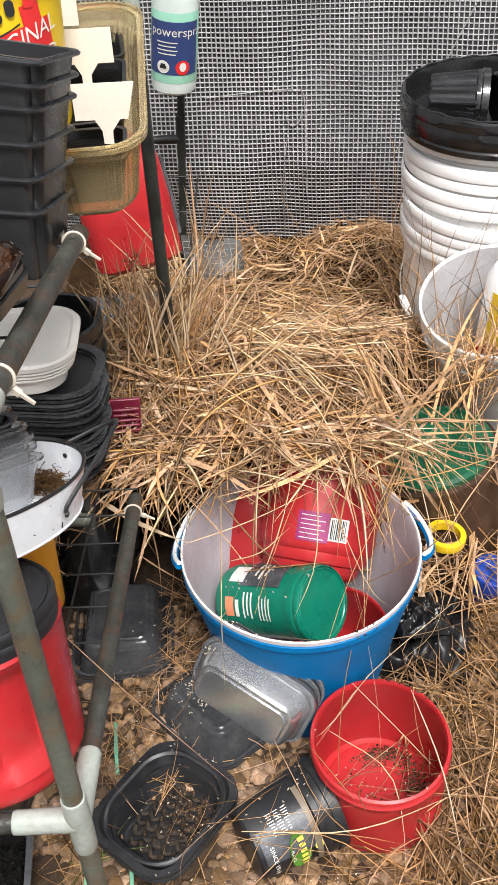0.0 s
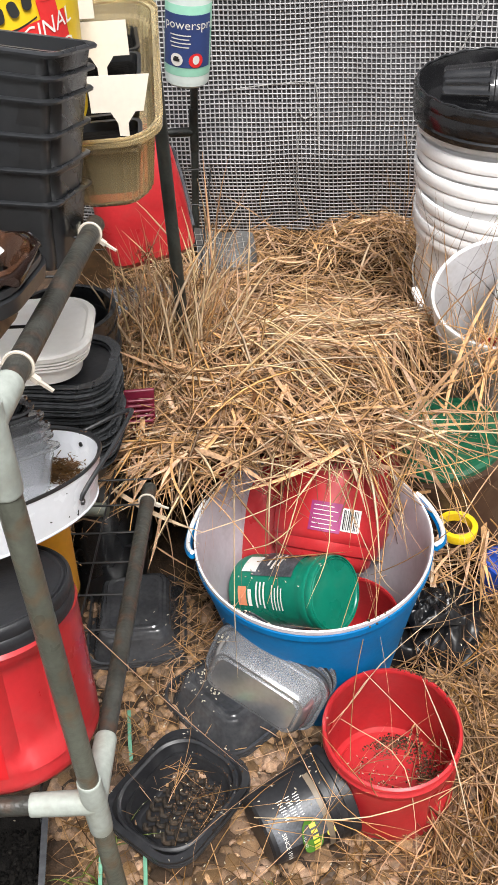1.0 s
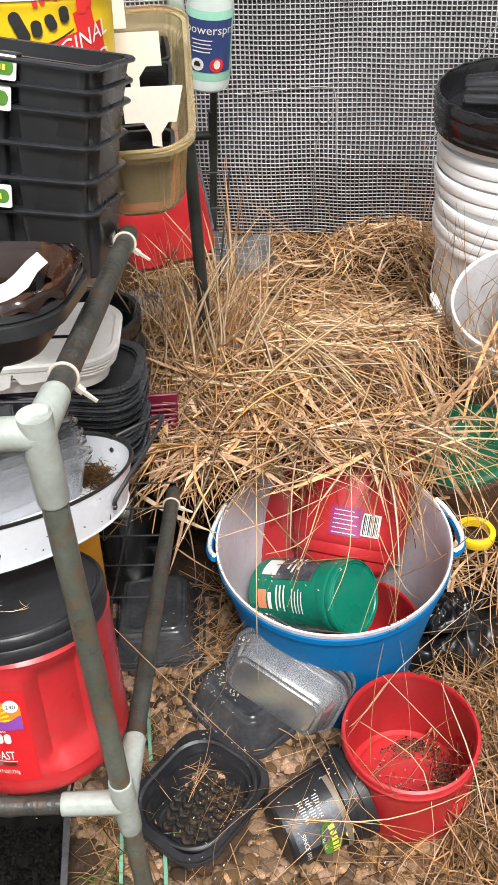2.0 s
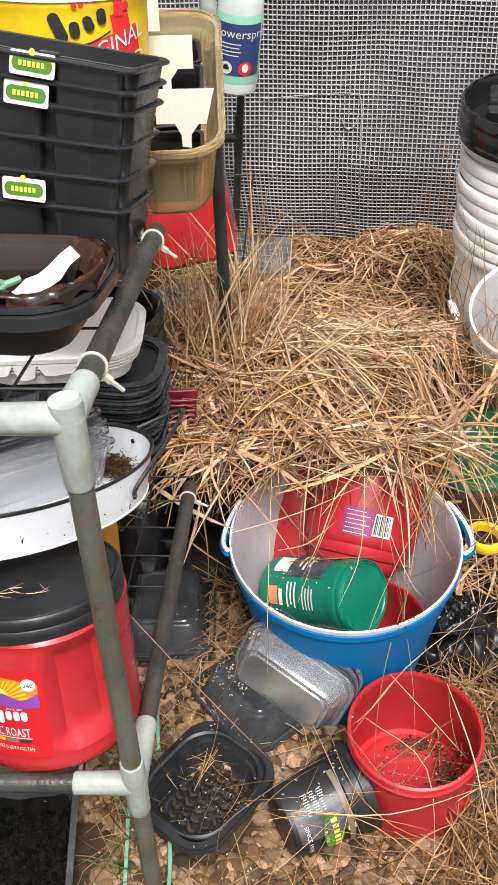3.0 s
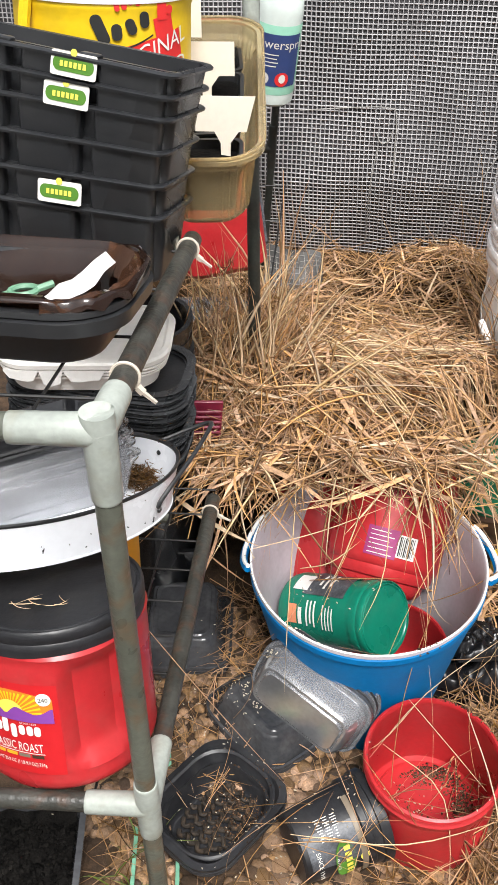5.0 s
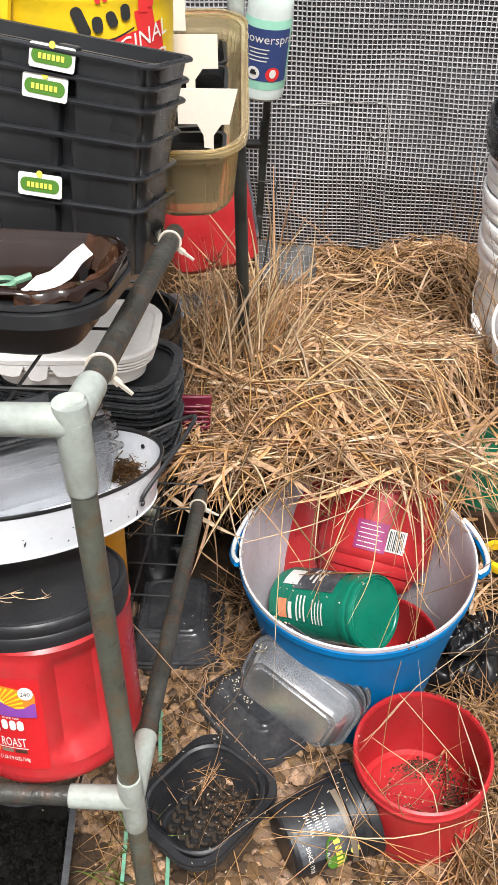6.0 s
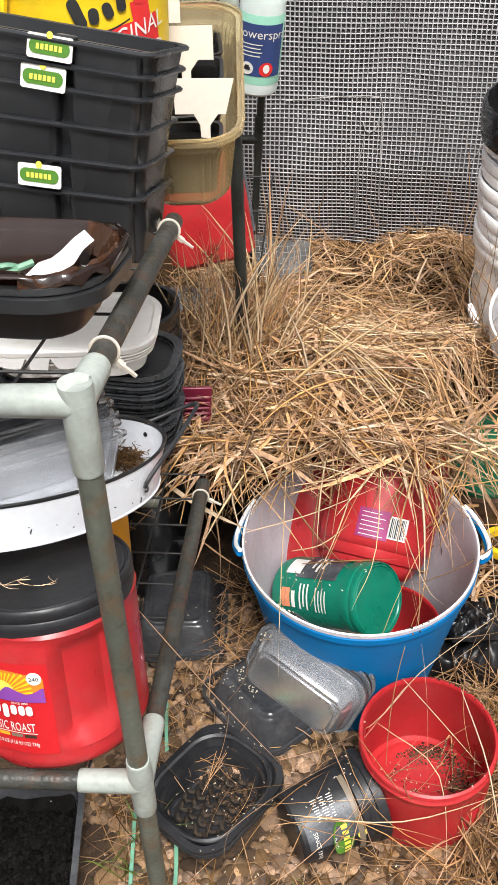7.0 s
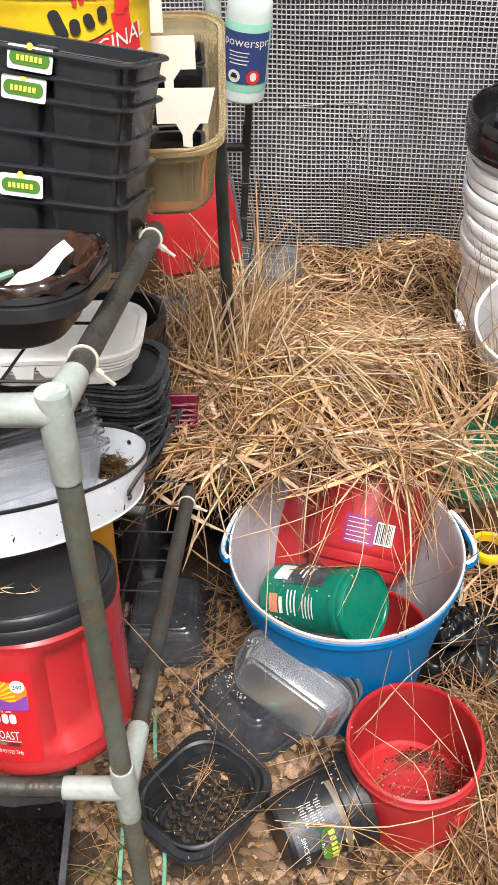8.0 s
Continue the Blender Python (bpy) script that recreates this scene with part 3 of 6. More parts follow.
        prof += [(r * 0.945, h * 0.86), (r * 0.94, 0.03), (r * 0.9, 0.014), (r * 0.84, 0.010), (r * 0.80, 0.0105), (r * 0.775, 0.0155), (r * 0.74, 0.0165), (r * 0.3, 0.0150), (0, 0.0150)]
    else:
        prof += [(r * neck, h), (0, h)]
    body = part("body", lathe(prof, seg, wobble=wob), body_mat, parent)
    if lid_mat:
        z, r = h * 0.93, r * lid_k
        lid = [(r * 0.96, z - 0.004), (r * 1.02, z - 0.006), (r * 1.035, z), (r * 1.035, z + 0.004), (r * 1.02, z + 0.0055), (r * 1.035, z + 0.007), (r * 1.035, h + 0.002), (r * 1.028, h + 0.0045), (r * 1.010, h + 0.0058), (r * 0.990, h + 0.0056), (r * 0.980, h + 0.0036), (r * 0.960, h + 0.0034), (r * 0.950, h + 0.0050),
               (r * 0.930, h + 0.0056), (r * 0.905, h + 0.0040), (r * 0.880, h + 0.0036), (r * 0.5, h + 0.0040), (0, h + 0.0040)]
        part("lid", lathe(lid, seg), lid_mat, parent, "domed snap-on plastic lid")
    return body


red_can = thing("coffee_can", pose(-0.197, 0.529, 0.375, 0, -3.5, 0) @ pose(0, 0, 0, -15, 0, 0), "red plastic coffee can with black lid and sunrise label", "coffee can")
RC, HC = 0.0695, 0.139
FACE = -107
coffee_can_parts(red_can, RC, HC, M_RED, M_DULLBLACK, grips=(-50, 205), neck=0.96, lid_k=0.987, square=FACE)
on_can = lambda a: 0.985 * squared(a, FACE)
part("label", bend(rect(0.076, 0.080, 0, 0, 20), RC, FACE, 0.061, 0.0008, reach=on_can), mat("label_red", (0.50, 0.014, 0.018), 0.35, var=0.05, bump=0), red_can)


def fit_text(words, width, height):
    """Lettering squeezed to a width and a height."""
    V, F = text_flat(words, 0.01)
    x = [v[0] for v in V]
    y = [v[1] for v in V]
    kx, ky = width / (max(x) - min(x)), height / (max(y) - min(y))
    mx, my = (max(x) + min(x)) / 2, (max(y) + min(y)) / 2
    return [((v[0] - mx) * kx, (v[1] - my) * ky, v[2]) for v in V], F


def strip(xs, low, high):
    """A flat shape between two heights, cut into narrow columns so that it bends well."""
    V = []
    for x in xs:
        V += [(x, low(x), 0), (x, high(x), 0)]
    return V, [[2 * k, 2 * k + 2, 2 * k + 3, 2 * k + 1] for k in range(len(xs) - 1)]


cols = [-0.034 + 0.068 * k / 28 for k in range(29)]
part("sky_print", bend(strip(cols, lambda x: 0, lambda x: 0.022 - 0.006 * (x / 0.034) ** 2), RC, FACE, 0.073, 0.0012, reach=on_can), mat("sunrise_orange", (0.85, 0.20, 0.02), 0.4, var=0.1, bump=0), red_can, "orange sunrise print")
part("sun_print", bend(strip([-0.012 + 0.024 * k / 12 for k in range(13)], lambda x: 0, lambda x: math.sqrt(max(0, 0.012 ** 2 - x * x)) + 0.0002), RC, FACE, 0.074, 0.0017, reach=on_can), M_LABELYELLOW, red_can, "yellow sun print")
for k in range(19):
    a = radians(8 + 164 * k / 18)
    c, s = math.cos(a), math.sin(a)
    r1 = min(0.019 / max(s, 0.05), 0.032 - 0.006 * abs(c))
    ray = ([(0.0125 * c - 0.0004 * s, 0.0125 * s + 0.0004 * c, 0), (0.0125 * c + 0.0004 * s, 0.0125 * s - 0.0004 * c, 0), (r1 * c + 0.0009 * s, r1 * s - 0.0009 * c, 0), (r1 * c - 0.0009 * s, r1 * s + 0.0009 * c, 0)], [[0, 1, 2, 3]])
    part("ray_print", bend(ray, RC, FACE, 0.074, 0.0019, reach=on_can), M_YELLOW, red_can)
part("hill_print", bend(strip(cols, lambda x: -0.004, lambda x: 0.002 + 0.006 * abs(math.sin(x * 130 + 0.5)) ** 1.4 + 0.001 * math.sin(x * 400)), RC, FACE, 0.073, 0.0024, reach=on_can), M_PURPLE, red_can, "purple hill print")
for bx, bh, bz in ((0.0205, 0.0085, 0.0), (0.0145, 0.0085, 0.0), (0.0080, 0.0085, 0.0), (0.0010, 0.0120, -0.002), (-0.006, 0.0130, 0.002), (-0.012, 0.0085, 0.0), (-0.0195, 0.0130, 0.002)):
    pill = loft([(0.0050, bh, 0.0022, 0), (0.0050, bh, 0.0022, 0.0003)], 4)
    part("brand_shape", bend(moved(pill, pose(bx, bz, 0)), RC, FACE, 0.061, 0.0020, reach=on_can), M_INKWHITE, red_can)
part("lettering", bend(moved(fit_text("SINCE 1850", 0.0130, 0.0016), pose(0.014, 0, 0)), RC, FACE, 0.0680, 0.0030, reach=on_can), M_INKWHITE, red_can)
part("lettering", bend(fit_text("CLASSIC ROAST", 0.046, 0.0078), RC, FACE, 0.0455, 0.0020, reach=on_can), M_INKWHITE, red_can)
part("rule_print", bend(rect(0.048, 0.0006, 0, 0, 16), RC, FACE, 0.0402, 0.0020, reach=on_can), M_INKWHITE, red_can)
for bx, tone in ((0.018, M_BROWN), (0.007, M_BUFF), (-0.004, M_ORANGE), (-0.015, M_ORANGE)):
    part("roast_bar", bend(rect(0.0095, 0.0030, bx, 0, 3), RC, FACE, 0.0375, 0.0020, reach=on_can), tone, red_can)
part("lettering", bend(fit_text("NET WT 25.9 OZ (1 LB 9.9 OZ) 734g", 0.048, 0.0042), RC, FACE, 0.0300, 0.0020, reach=on_can), M_INKWHITE, red_can)
part("badge", bend(disc(0.0055, 0.0, 0.0), RC, FACE + 23, 0.0900, 0.0024, reach=on_can), M_INKWHITE, red_can)
part("lettering", bend(fit_text("240", 0.0070, 0.0034), RC, FACE + 23, 0.0900, 0.0032, reach=on_can), M_INKBLACK, red_can)

open_can = thing("coffee_can", pose(0.134, 0.722, 0.003, 5, 1, -8), "open red plastic coffee can with soil crumbs inside", "coffee can")
coffee_can_parts(open_can, 0.0765, 0.128, M_RED, open_top=True, grips=(215, 330))

# ---- the blue tub and what lies in it ----
TUBX, TUBY = 0.0575, 0.905
tub = thing("tub", pose(TUBX, TUBY, 0.0, 0, 0, 0), "round blue plastic tub with pale lining and loop handles", "tub")
RX, RY = 0.1435, 0.157
part("body", lathe([(0, 0.0), (0.62, 0.0), (0.65, 0.006), (0.735, 0.07), (0.87, 0.165), (0.950, 0.213), (0.960, 0.2245), (0.964, 0.2255), (0.982, 0.2262), (0.986, 0.2345), (0.972, 0.2365)], 72, RX, RY), M_BLUE, tub)
part("lining", lathe([(0.972, 0.2367), (0.982, 0.2368), (0.980, 0.2405), (0.965, 0.2415), (0.95, 0.238), (0.935, 0.212), (0.85, 0.165), (0.715, 0.07), (0.635, 0.014), (0.60, 0.008), (0, 0.008)], 72, RX, RY), M_LINER, tub, "pale lilac lining with white lip")
part("lip", lathe([(0.972, 0.2408), (0.980, 0.2409), (0.983, 0.2420), (0.979, 0.2430), (0.970, 0.2428), (0.966, 0.2412)], 72, RX, RY), M_WHITE, tub, "rounded white lip")
for s in (1, -1):
    a0 = radians(8 if s > 0 else 172)
    pts = []
    for k in range(15):
        t = -1 + 2 * k / 14
        a = a0 + 0.30 * t
        out = (0.013 if s > 0 else 0.007) * math.cos(t * math.pi / 2) ** 0.7 if abs(t) < 1 else 0
        pts.append(((RX + out) * math.cos(a), (RY + out) * math.sin(a), 0.236 - 0.014 * math.cos(t * math.pi / 2)))
    part("handle", tube(pts, 0.0048, 8), M_BLUE, tub)
    part("handle_facing", tube([(x, y, z + 0.0045) for x, y, z in pts], 0.0027, 8), M_WHITE, tub, "white inner half of the loop handle")

green_axis = Vector((0.74, -0.50, 0.42)).normalized()
GC_R, GC_H = 0.0455, 0.135
lid_at = Vector((0.078, 0.872, 0.172))
green_can = thing("coffee_can", frame_of((0, -0.72, 0.69), green_axis, lid_at - green_axis * GC_H), "small green coffee can lying on its side", "coffee can")
coffee_can_parts(green_can, GC_R, GC_H, M_GREEN, M_GREEN)
part("photo_print", cyl_patch(GC_R, 0.040, 0.106, -88, -24), M_GREYPRINT, green_can, "dark grey photo print")
part("label", cyl_patch(GC_R, 0.022, 0.046, -62, -30, lift=0.0009), M_PAPER, green_can)
part("brand_mark", cyl_patch(GC_R, 0.022, 0.036, -6, 24), mat("salmon_print", (0.72, 0.26, 0.13), 0.45, var=0.08, bump=0), green_can, "salmon print")
part("brand_bar", cyl_patch(GC_R, 0.039, 0.045, -2, 24, lift=0.0009), M_INKWHITE, green_can)
for k in range(3):
    part("print_bar", cyl_patch(GC_R, 0.052 + 0.006 * k, 0.0545 + 0.006 * k, -14, 26 - 5 * (k % 2), lift=0.0009), M_INKWHITE, green_can)
for k in range(4):
    part("print_bar", cyl_patch(GC_R, 0.078 + 0.005 * k, 0.0797 + 0.005 * k, -10 + 4 * (k % 2), 28, lift=0.0009), M_INKWHITE, green_can)
for k in range(3):
    part("print_bar", cyl_patch(GC_R, 0.060 + 0.008 * k, 0.0635 + 0.008 * k, -70, -42 + 6 * (k % 2), lift=0.0012), M_INKWHITE, green_can)

tub_can = thing("coffee_can", frame_of((1, -0.08, 0.10), (0.20, 0.66, 0.70), (0.068, 0.948, 0.142)), "large red coffee can with purple label half under straw", "coffee can")
coffee_can_parts(tub_can, 0.078, 0.165, M_RED, grips=(190,), foot=True)
part("label", cyl_patch(0.077, 0.044, 0.080, -102, -73), M_MAGENTA, tub_can, "purple label")
for k in range(6):
    part("print_bar", cyl_patch(0.077, 0.047 + 0.0055 * k, 0.0479 + 0.0055 * k, -99, -77 - 4 * (k % 2), lift=0.0014), M_INKWHITE, tub_can)
part("barcode_field", cyl_patch(0.077, 0.048, 0.076, -73, -55, lift=0.0012), M_PAPER, tub_can)
for k in range(9):
    part("barcode_bar", cyl_patch(0.077, 0.050, 0.074, -71.8 + 1.65 * k, -71.8 + 1.65 * k + 0.6 + 0.5 * (k % 3 == 0), seg=2, lift=0.0024), M_INKBLACK, tub_can)

tub_can_b = thing("coffee_can", frame_of((1, 0, 0.1), (0.10, -0.22, 0.97), (0.093, 0.900, 0.012)), "red open coffee can lying low in the tub", "coffee can")
coffee_can_parts(tub_can_b, 0.060, 0.118, M_RED, open_top=True)

tub_can_c = thing("coffee_can", frame_of((1, 0, 0.1), (-0.12, 0.60, 0.74), (0.010, 1.008, 0.100)), "red coffee can leaning at the back of the tub", "coffee can")
coffee_can_parts(tub_can_c, 0.060, 0.140, M_RED, M_RED)

# ---- pots and trays on the ground ----
pot_axis = Vector((0.086, 0.046, 0.006)).normalized()
plant_pot = thing("plant_pot", frame_of((0, -0.72, 0.69), pot_axis, Vector((-0.016, 0.640, 0.046))) @ Matrix.Scale(0.9, 4), "black plastic nursery pot lying on its side with printed label", "plant pot")
PR = lambda z: 0.044 + 0.011 * z / 0.112
pot_prof = [(0, 0.0), (0.040, 0.0), (0.044, 0.003)] + [(PR(z), z) for z in (0.02, 0.04, 0.06, 0.078)] + [(0.0545, 0.08), (0.0548, 0.088), (0.0535, 0.0895), (0.0545, 0.091), (0.0552, 0.099), (0.0575, 0.1), (0.058, 0.112), (0.0555, 0.113), (0.054, 0.09), (0.049, 0.06), (0.042, 0.004), (0, 0.004)]
part("body", lathe(pot_prof, 56), M_DULLBLACK, plant_pot)
part("photo_print", cyl_patch(0.0452, 0.008, 0.077, -20, 34, lift=0.0008, taper=0.098), M_GREYPRINT, plant_pot, "grey photo print band")
oval = lambda r, q: disc(r, 0, 0, 28, q)
part("label", bend(oval(0.027, 0.0135), 0.0490, 34, 0.050, 0.0026), M_LABELGREEN, plant_pot, "green oval label")
for k in range(6):
    part("brand_bar", bend(rect(0.0050, 0.0080, -0.020 + 0.0076 * k, 0.0035, 2), 0.0490, 36, 0.050, 0.0034), M_LABELYELLOW, plant_pot)
plants_word = text_flat("PLANTS", 0.0048)
part("lettering", bend(plants_word, 0.0478, 34, 0.0385, 0.0034), M_INKWHITE, plant_pot)
part("flower_print", bend(disc(0.006, 0, 0, 18), 0.0512, 34, 0.074, 0.0022), M_LABELYELLOW, plant_pot, "small yellow flower print")
part("print_band", cyl_patch(0.0522, 0.0700, 0.0775, -50, 75, lift=0.0016, taper=0.09), M_BUFF, plant_pot, "beige print band")
part("lettering", bend(text_flat("SINCE 1918", 0.0078), 0.0452, 30, 0.016, 0.0036), M_INKWHITE, plant_pot)
for k in range(9):
    for q in range(3):
        part("print_bar", bend(rect(0.0010, 0.0085 - 0.0016 * ((k + q) % 3), -0.014 + 0.0031 * k, 0, 1), 0.0480, -18, 0.030 + 0.0105 * q, 0.0022), M_INKWHITE, plant_pot)


def tray(name, m, w, d, h, r, material, label, category="tray", rims=1, gap=0.0035, **kw):
    """A thin plastic tray, or several nested ones."""
    t = thing(name, m, label, category)
    part("body", tray_shell(w, d, h, r, **kw), material, t)
    for k in range(1, rims):
        part("nested_rim", loft([(w + 0.008, d + 0.008, r + 0.004, h - 0.006 - gap * k), (w + 0.0145, d + 0.0145, r + 0.007, h - 0.0055 - gap * k), (w + 0.015, d + 0.015, r + 0.0075, h - 0.0035 - gap * k), (w + 0.008, d + 0.008, r + 0.004, h - 0.003 - gap * k)], 6, ring=True), material, t)
    return t


# the ribbed oval tray with soil crumbs
tray_d = tray("food_tray", pose(-0.106, 0.692, 0.004, 3, -2, -38), 0.116, 0.136, 0.042, 0.030, M_DULLBLACK, "black ribbed plastic food tray with soil crumbs", taper=0.016, rims=3, fillet=0.010)
ribs = []
for i in range(8):
    y = -0.040 + 0.0115 * i
    half = 0.036 * math.sqrt(max(0.05, 1 - (y / 0.052) ** 2))
    pts = [(x_, y + 0.0034 * math.sin(x_ * 420 + i * 2.1), 0.0045 + 0.0030 * abs(math.sin(x_ * 210 + i))) for x_ in np.linspace(-half, half, 22)]
    ribs.append(tube(pts, 0.0031, 8))
part("rib_pattern", join(*ribs), mat("soiled_black_plastic", (0.028, 0.022, 0.017), 0.65, var=0.5, scale=60, bump=0.6, dirt=0.8, dirt_color=(0.085, 0.055, 0.034), spec=0.3), tray_d)
part("inner_step", loft([(0.104, 0.120, 0.039, 0.026), (0.098, 0.114, 0.037, 0.0275), (0.095, 0.111, 0.036, 0.024), (0.100, 0.116, 0.038, 0.022)], 8, ring=True), M_DULLBLACK, tray_d)
part("inner_step", loft([(0.112, 0.128, 0.042, 0.041), (0.118, 0.134, 0.044, 0.0425), (0.114, 0.130, 0.043, 0.044), (0.108, 0.124, 0.041, 0.042)], 8, ring=True), M_DULLBLACK, tray_d)

# upturned dark tray, and the upturned one beneath the shelf
tray_b = tray("food_tray", pose(-0.063, 0.832, 0.050, 180, 0, -48), 0.134, 0.088, 0.048, 0.024, M_SMOKE, "upturned smoky black food tray flecked with seeds", taper=0.014, rims=4, gap=0.0045, fillet=0.010)
tray_c = tray("food_tray", pose(-0.186, 0.980, 0.054, 180, 0, 4), 0.122, 0.142, 0.052, 0.024, M_SMOKE, "upturned smoky black food tray under the shelf", taper=0.013, rims=4, gap=0.0045, fillet=0.010)
for tr, w_, d_ in ((tray_b, 0.134, 0.088), (tray_c, 0.122, 0.142)):
    part("base_step", moved(loft([(w_ - 0.040, d_ - 0.040, 0.016, 0.0015), (w_ - 0.046, d_ - 0.046, 0.014, -0.0012), (w_ - 0.054, d_ - 0.054, 0.012, -0.0012), (w_ - 0.060, d_ - 0.060, 0.010, 0.0008)], 6, ring=True), Matrix.Identity(4)), M_SMOKE, tr)
# stack of clear trays on edge, leaning on the tub
lean_n = Vector((-0.40, -0.84, 0.22)).normalized()
tray_a_m = frame_of((0.84, -0.46, -0.30), -lean_n, Vector((-0.017, 0.748, 0.146)))
tray_a = tray("food_tray", tray_a_m, 0.138, 0.078, 0.034, 0.022, M_CLEAR, "stack of clear and black food trays leaning on the tub", taper=0.007, rims=1, fillet=0.013, rim=0.003)
part("base_step", loft([(0.106, 0.046, 0.012, 0.0006), (0.103, 0.043, 0.011, -0.0010), (0.096, 0.036, 0.009, -0.0010)], 6), M_CLEAR, tray_a)
part("nested_tray", moved(tray_shell(0.138, 0.078, 0.034, 0.022, taper=0.008, fillet=0.012, rim=0.003), Matrix.Translation((0, 0, 0.0045))), M_SMOKE, tray_a)
for k in range(7):
    w_, d_, z_ = 0.142 + 0.0012 * (k % 3), 0.082 + 0.0012 * (k % 2), 0.034 + 0.0040 * k
    rim_ = loft([(w_ - 0.010, d_ - 0.010, 0.022, z_), (w_, d_, 0.026, z_ - 0.0006), (w_ + 0.0008, d_ + 0.0008, 0.0264, z_ + 0.0006), (w_, d_, 0.026, z_ + 0.0014), (w_ - 0.010, d_ - 0.010, 0.022, z_ + 0.0012)], 8, ring=True)
    part("nested_rim", moved(rim_, Matrix.Translation((0.0010 * (k % 2), -0.0014 * k, 0))), (M_CLEAR, M_SMOKE, M_SMOKE, M_CLEAR, M_BLACK)[k % 5], tray_a)

for ob in list(tray_a.children):
    ob.visible_shadow = False

seed_tray = thing("seed_tray", pose(-0.368, 0.548, 0.002, 0, 0, 7), "black seed tray filled with dark potting soil", "seed tray")
part("body", tray_shell(0.25, 0.235, 0.055, 0.02, taper=0.012, rim=0.005), M_SMOKE, seed_tray)
soil_v, soil_f = [], []
for j in range(25):
    for i in range(25):
        x, y = (i / 24 - 0.5) * 0.236, (j / 24 - 0.5) * 0.221
        soil_v.append((x, y, 0.040 + 0.007 * noise.noise(Vector((x * 60, y * 60, 2))) + 0.004 * noise.noise(Vector((x * 200, y * 200, 5)))))
soil_f = [[j * 25 + i, j * 25 + i + 1, (j + 1) * 25 + i + 1, (j + 1) * 25 + i] for j in range(24) for i in range(24)]
part("soil", (soil_v, soil_f), M_POTSOIL, seed_tray, "dark crumbly potting soil")

for pts in ([(-0.198, 0.672, 0.012), (-0.192, 0.62, 0.016), (-0.186, 0.56, 0.014), (-0.18, 0.49, 0.012)], [(-0.144, 0.632, 0.014), (-0.140, 0.60, 0.016), (-0.136, 0.54, 0.014)], [(-0.183, 0.83, 0.012), (-0.176, 0.78, 0.018), (-0.172, 0.755, 0.013)]):
    V, F = tube(smooth_path(pts, 5), 0.0030, 4)
    tagged(part("plant_tape", (V, F), M_TWINE), "pale green plastic plant tape on the gravel", "plant tape", group="plant tapes")

# ---- on the lower tier ----
def low_z(y):
    return LOW_Z - LOW_DROP * (y - PY) + 0.002


basin_m = frame_of((0.7262, 0.6592, -0.195), (0.0811, 0.1996, 0.9765), (-0.2205, 0.626, 0.5272))
basin = thing("basin", basin_m, "oval white enamel basin with black rim and bail handle", "basin")
BA, BB, BH = 0.1160, 0.0652, 0.0428
part("body", lathe([(0, 0.0), (0.92, 0.0), (0.955, 0.0005), (0.975, 0.0012), (0.978, 0.0024), (0.966, 0.0032), (0.98, BH * 0.5), (1.0, BH - 0.003), (0.985, BH - 0.003), (0.965, BH * 0.5), (0.93, 0.008), (0.6, 0.004), (0, 0.004)], 96, BA, BB), M_ENAMEL, basin)
part("rim", lathe([(0.985, BH - 0.003), (1.008, BH - 0.003), (1.016, BH - 0.001), (1.006, BH + 0.0006), (0.980, BH - 0.001)], 96, BA, BB, close=True), M_BLACK, basin, "black enamelled rim")
bail_pts = [(0.0685, -0.0545, 0.020), (0.0700, -0.0560, 0.027), (0.086, -0.052, 0.040), (0.112, -0.040, 0.052), (0.142, -0.020, 0.061), (0.150, -0.008, 0.059), (0.140, 0.002, 0.052), (0.124, 0.010, 0.044), (0.112, 0.014, BH - 0.003)]
part("bail", tube(smooth_path(bail_pts, 6), 0.0019, 8), M_BLACK, basin, "thick black bail handle")
part("rivet", moved(lathe([(0, 0), (0.003, 0.0), (0.0025, 0.002), (0, 0.003)], 10), pose(0.069, -0.054, 0.018, 0, 90, -50)), M_BLACK, basin)
part("rivet", moved(lathe([(0, 0), (0.0022, 0.0), (0.002, 0.001), (0, 0.0014)], 10), pose(0.111, 0.010, 0.031, 0, -90, 10)), M_BLACK, basin)
random.seed(15)
for k in range(14):
    a, z = radians(random.uniform(-128, -52)), random.uniform(0.006, 0.036)
    q = 0.9672 + 0.031 * z / BH
    chip = tube([(BA * q * math.cos(a + 0.004 * i + 0.01 * random.random()), BB * q * math.sin(a + 0.004 * i), z + 0.0012 * i * random.uniform(-1, 1)) for i in range(2 + 2 * (k % 4 == 0))], 0.00045, 5)
    part("enamel_chip", chip, M_INKBLACK, basin)
yellow_cup = thing("cup", pose(-0.199, 0.705, low_z(0.705)), "orange yellow plastic cup beneath the basin", "cup")
part("body", lathe([(0, 0), (0.026, 0), (0.028, 0.003), (0.032, 0.132), (0.030, 0.132), (0.026, 0.004), (0, 0.004)], 36), M_ORANGE, yellow_cup)
for k in range(8):
    clear = k < 4
    m_ = basin_m @ pose(0.004 - 0.0022 * k, 0.003 + 0.0026 * k, 0.006 + (0.0086 * k if clear else 0.0258 + 0.0050 * (k - 3)), -17 + 1.2 * (k % 3), -1 - 0.8 * (k % 2), 1.2 * (k % 3) - 1)
    t = thing("food_container", m_, "cloudy clear deli container nested in the basin" if clear else "thin black food tray nested on clear containers", "food container", group="nested containers in basin")
    shell = tray_shell(0.144 - 0.002 * (k % 2), 0.064, 0.038 if clear else 0.030, 0.018, taper=0.008, rim=0.0042, lip=0.002, fillet=0.006)
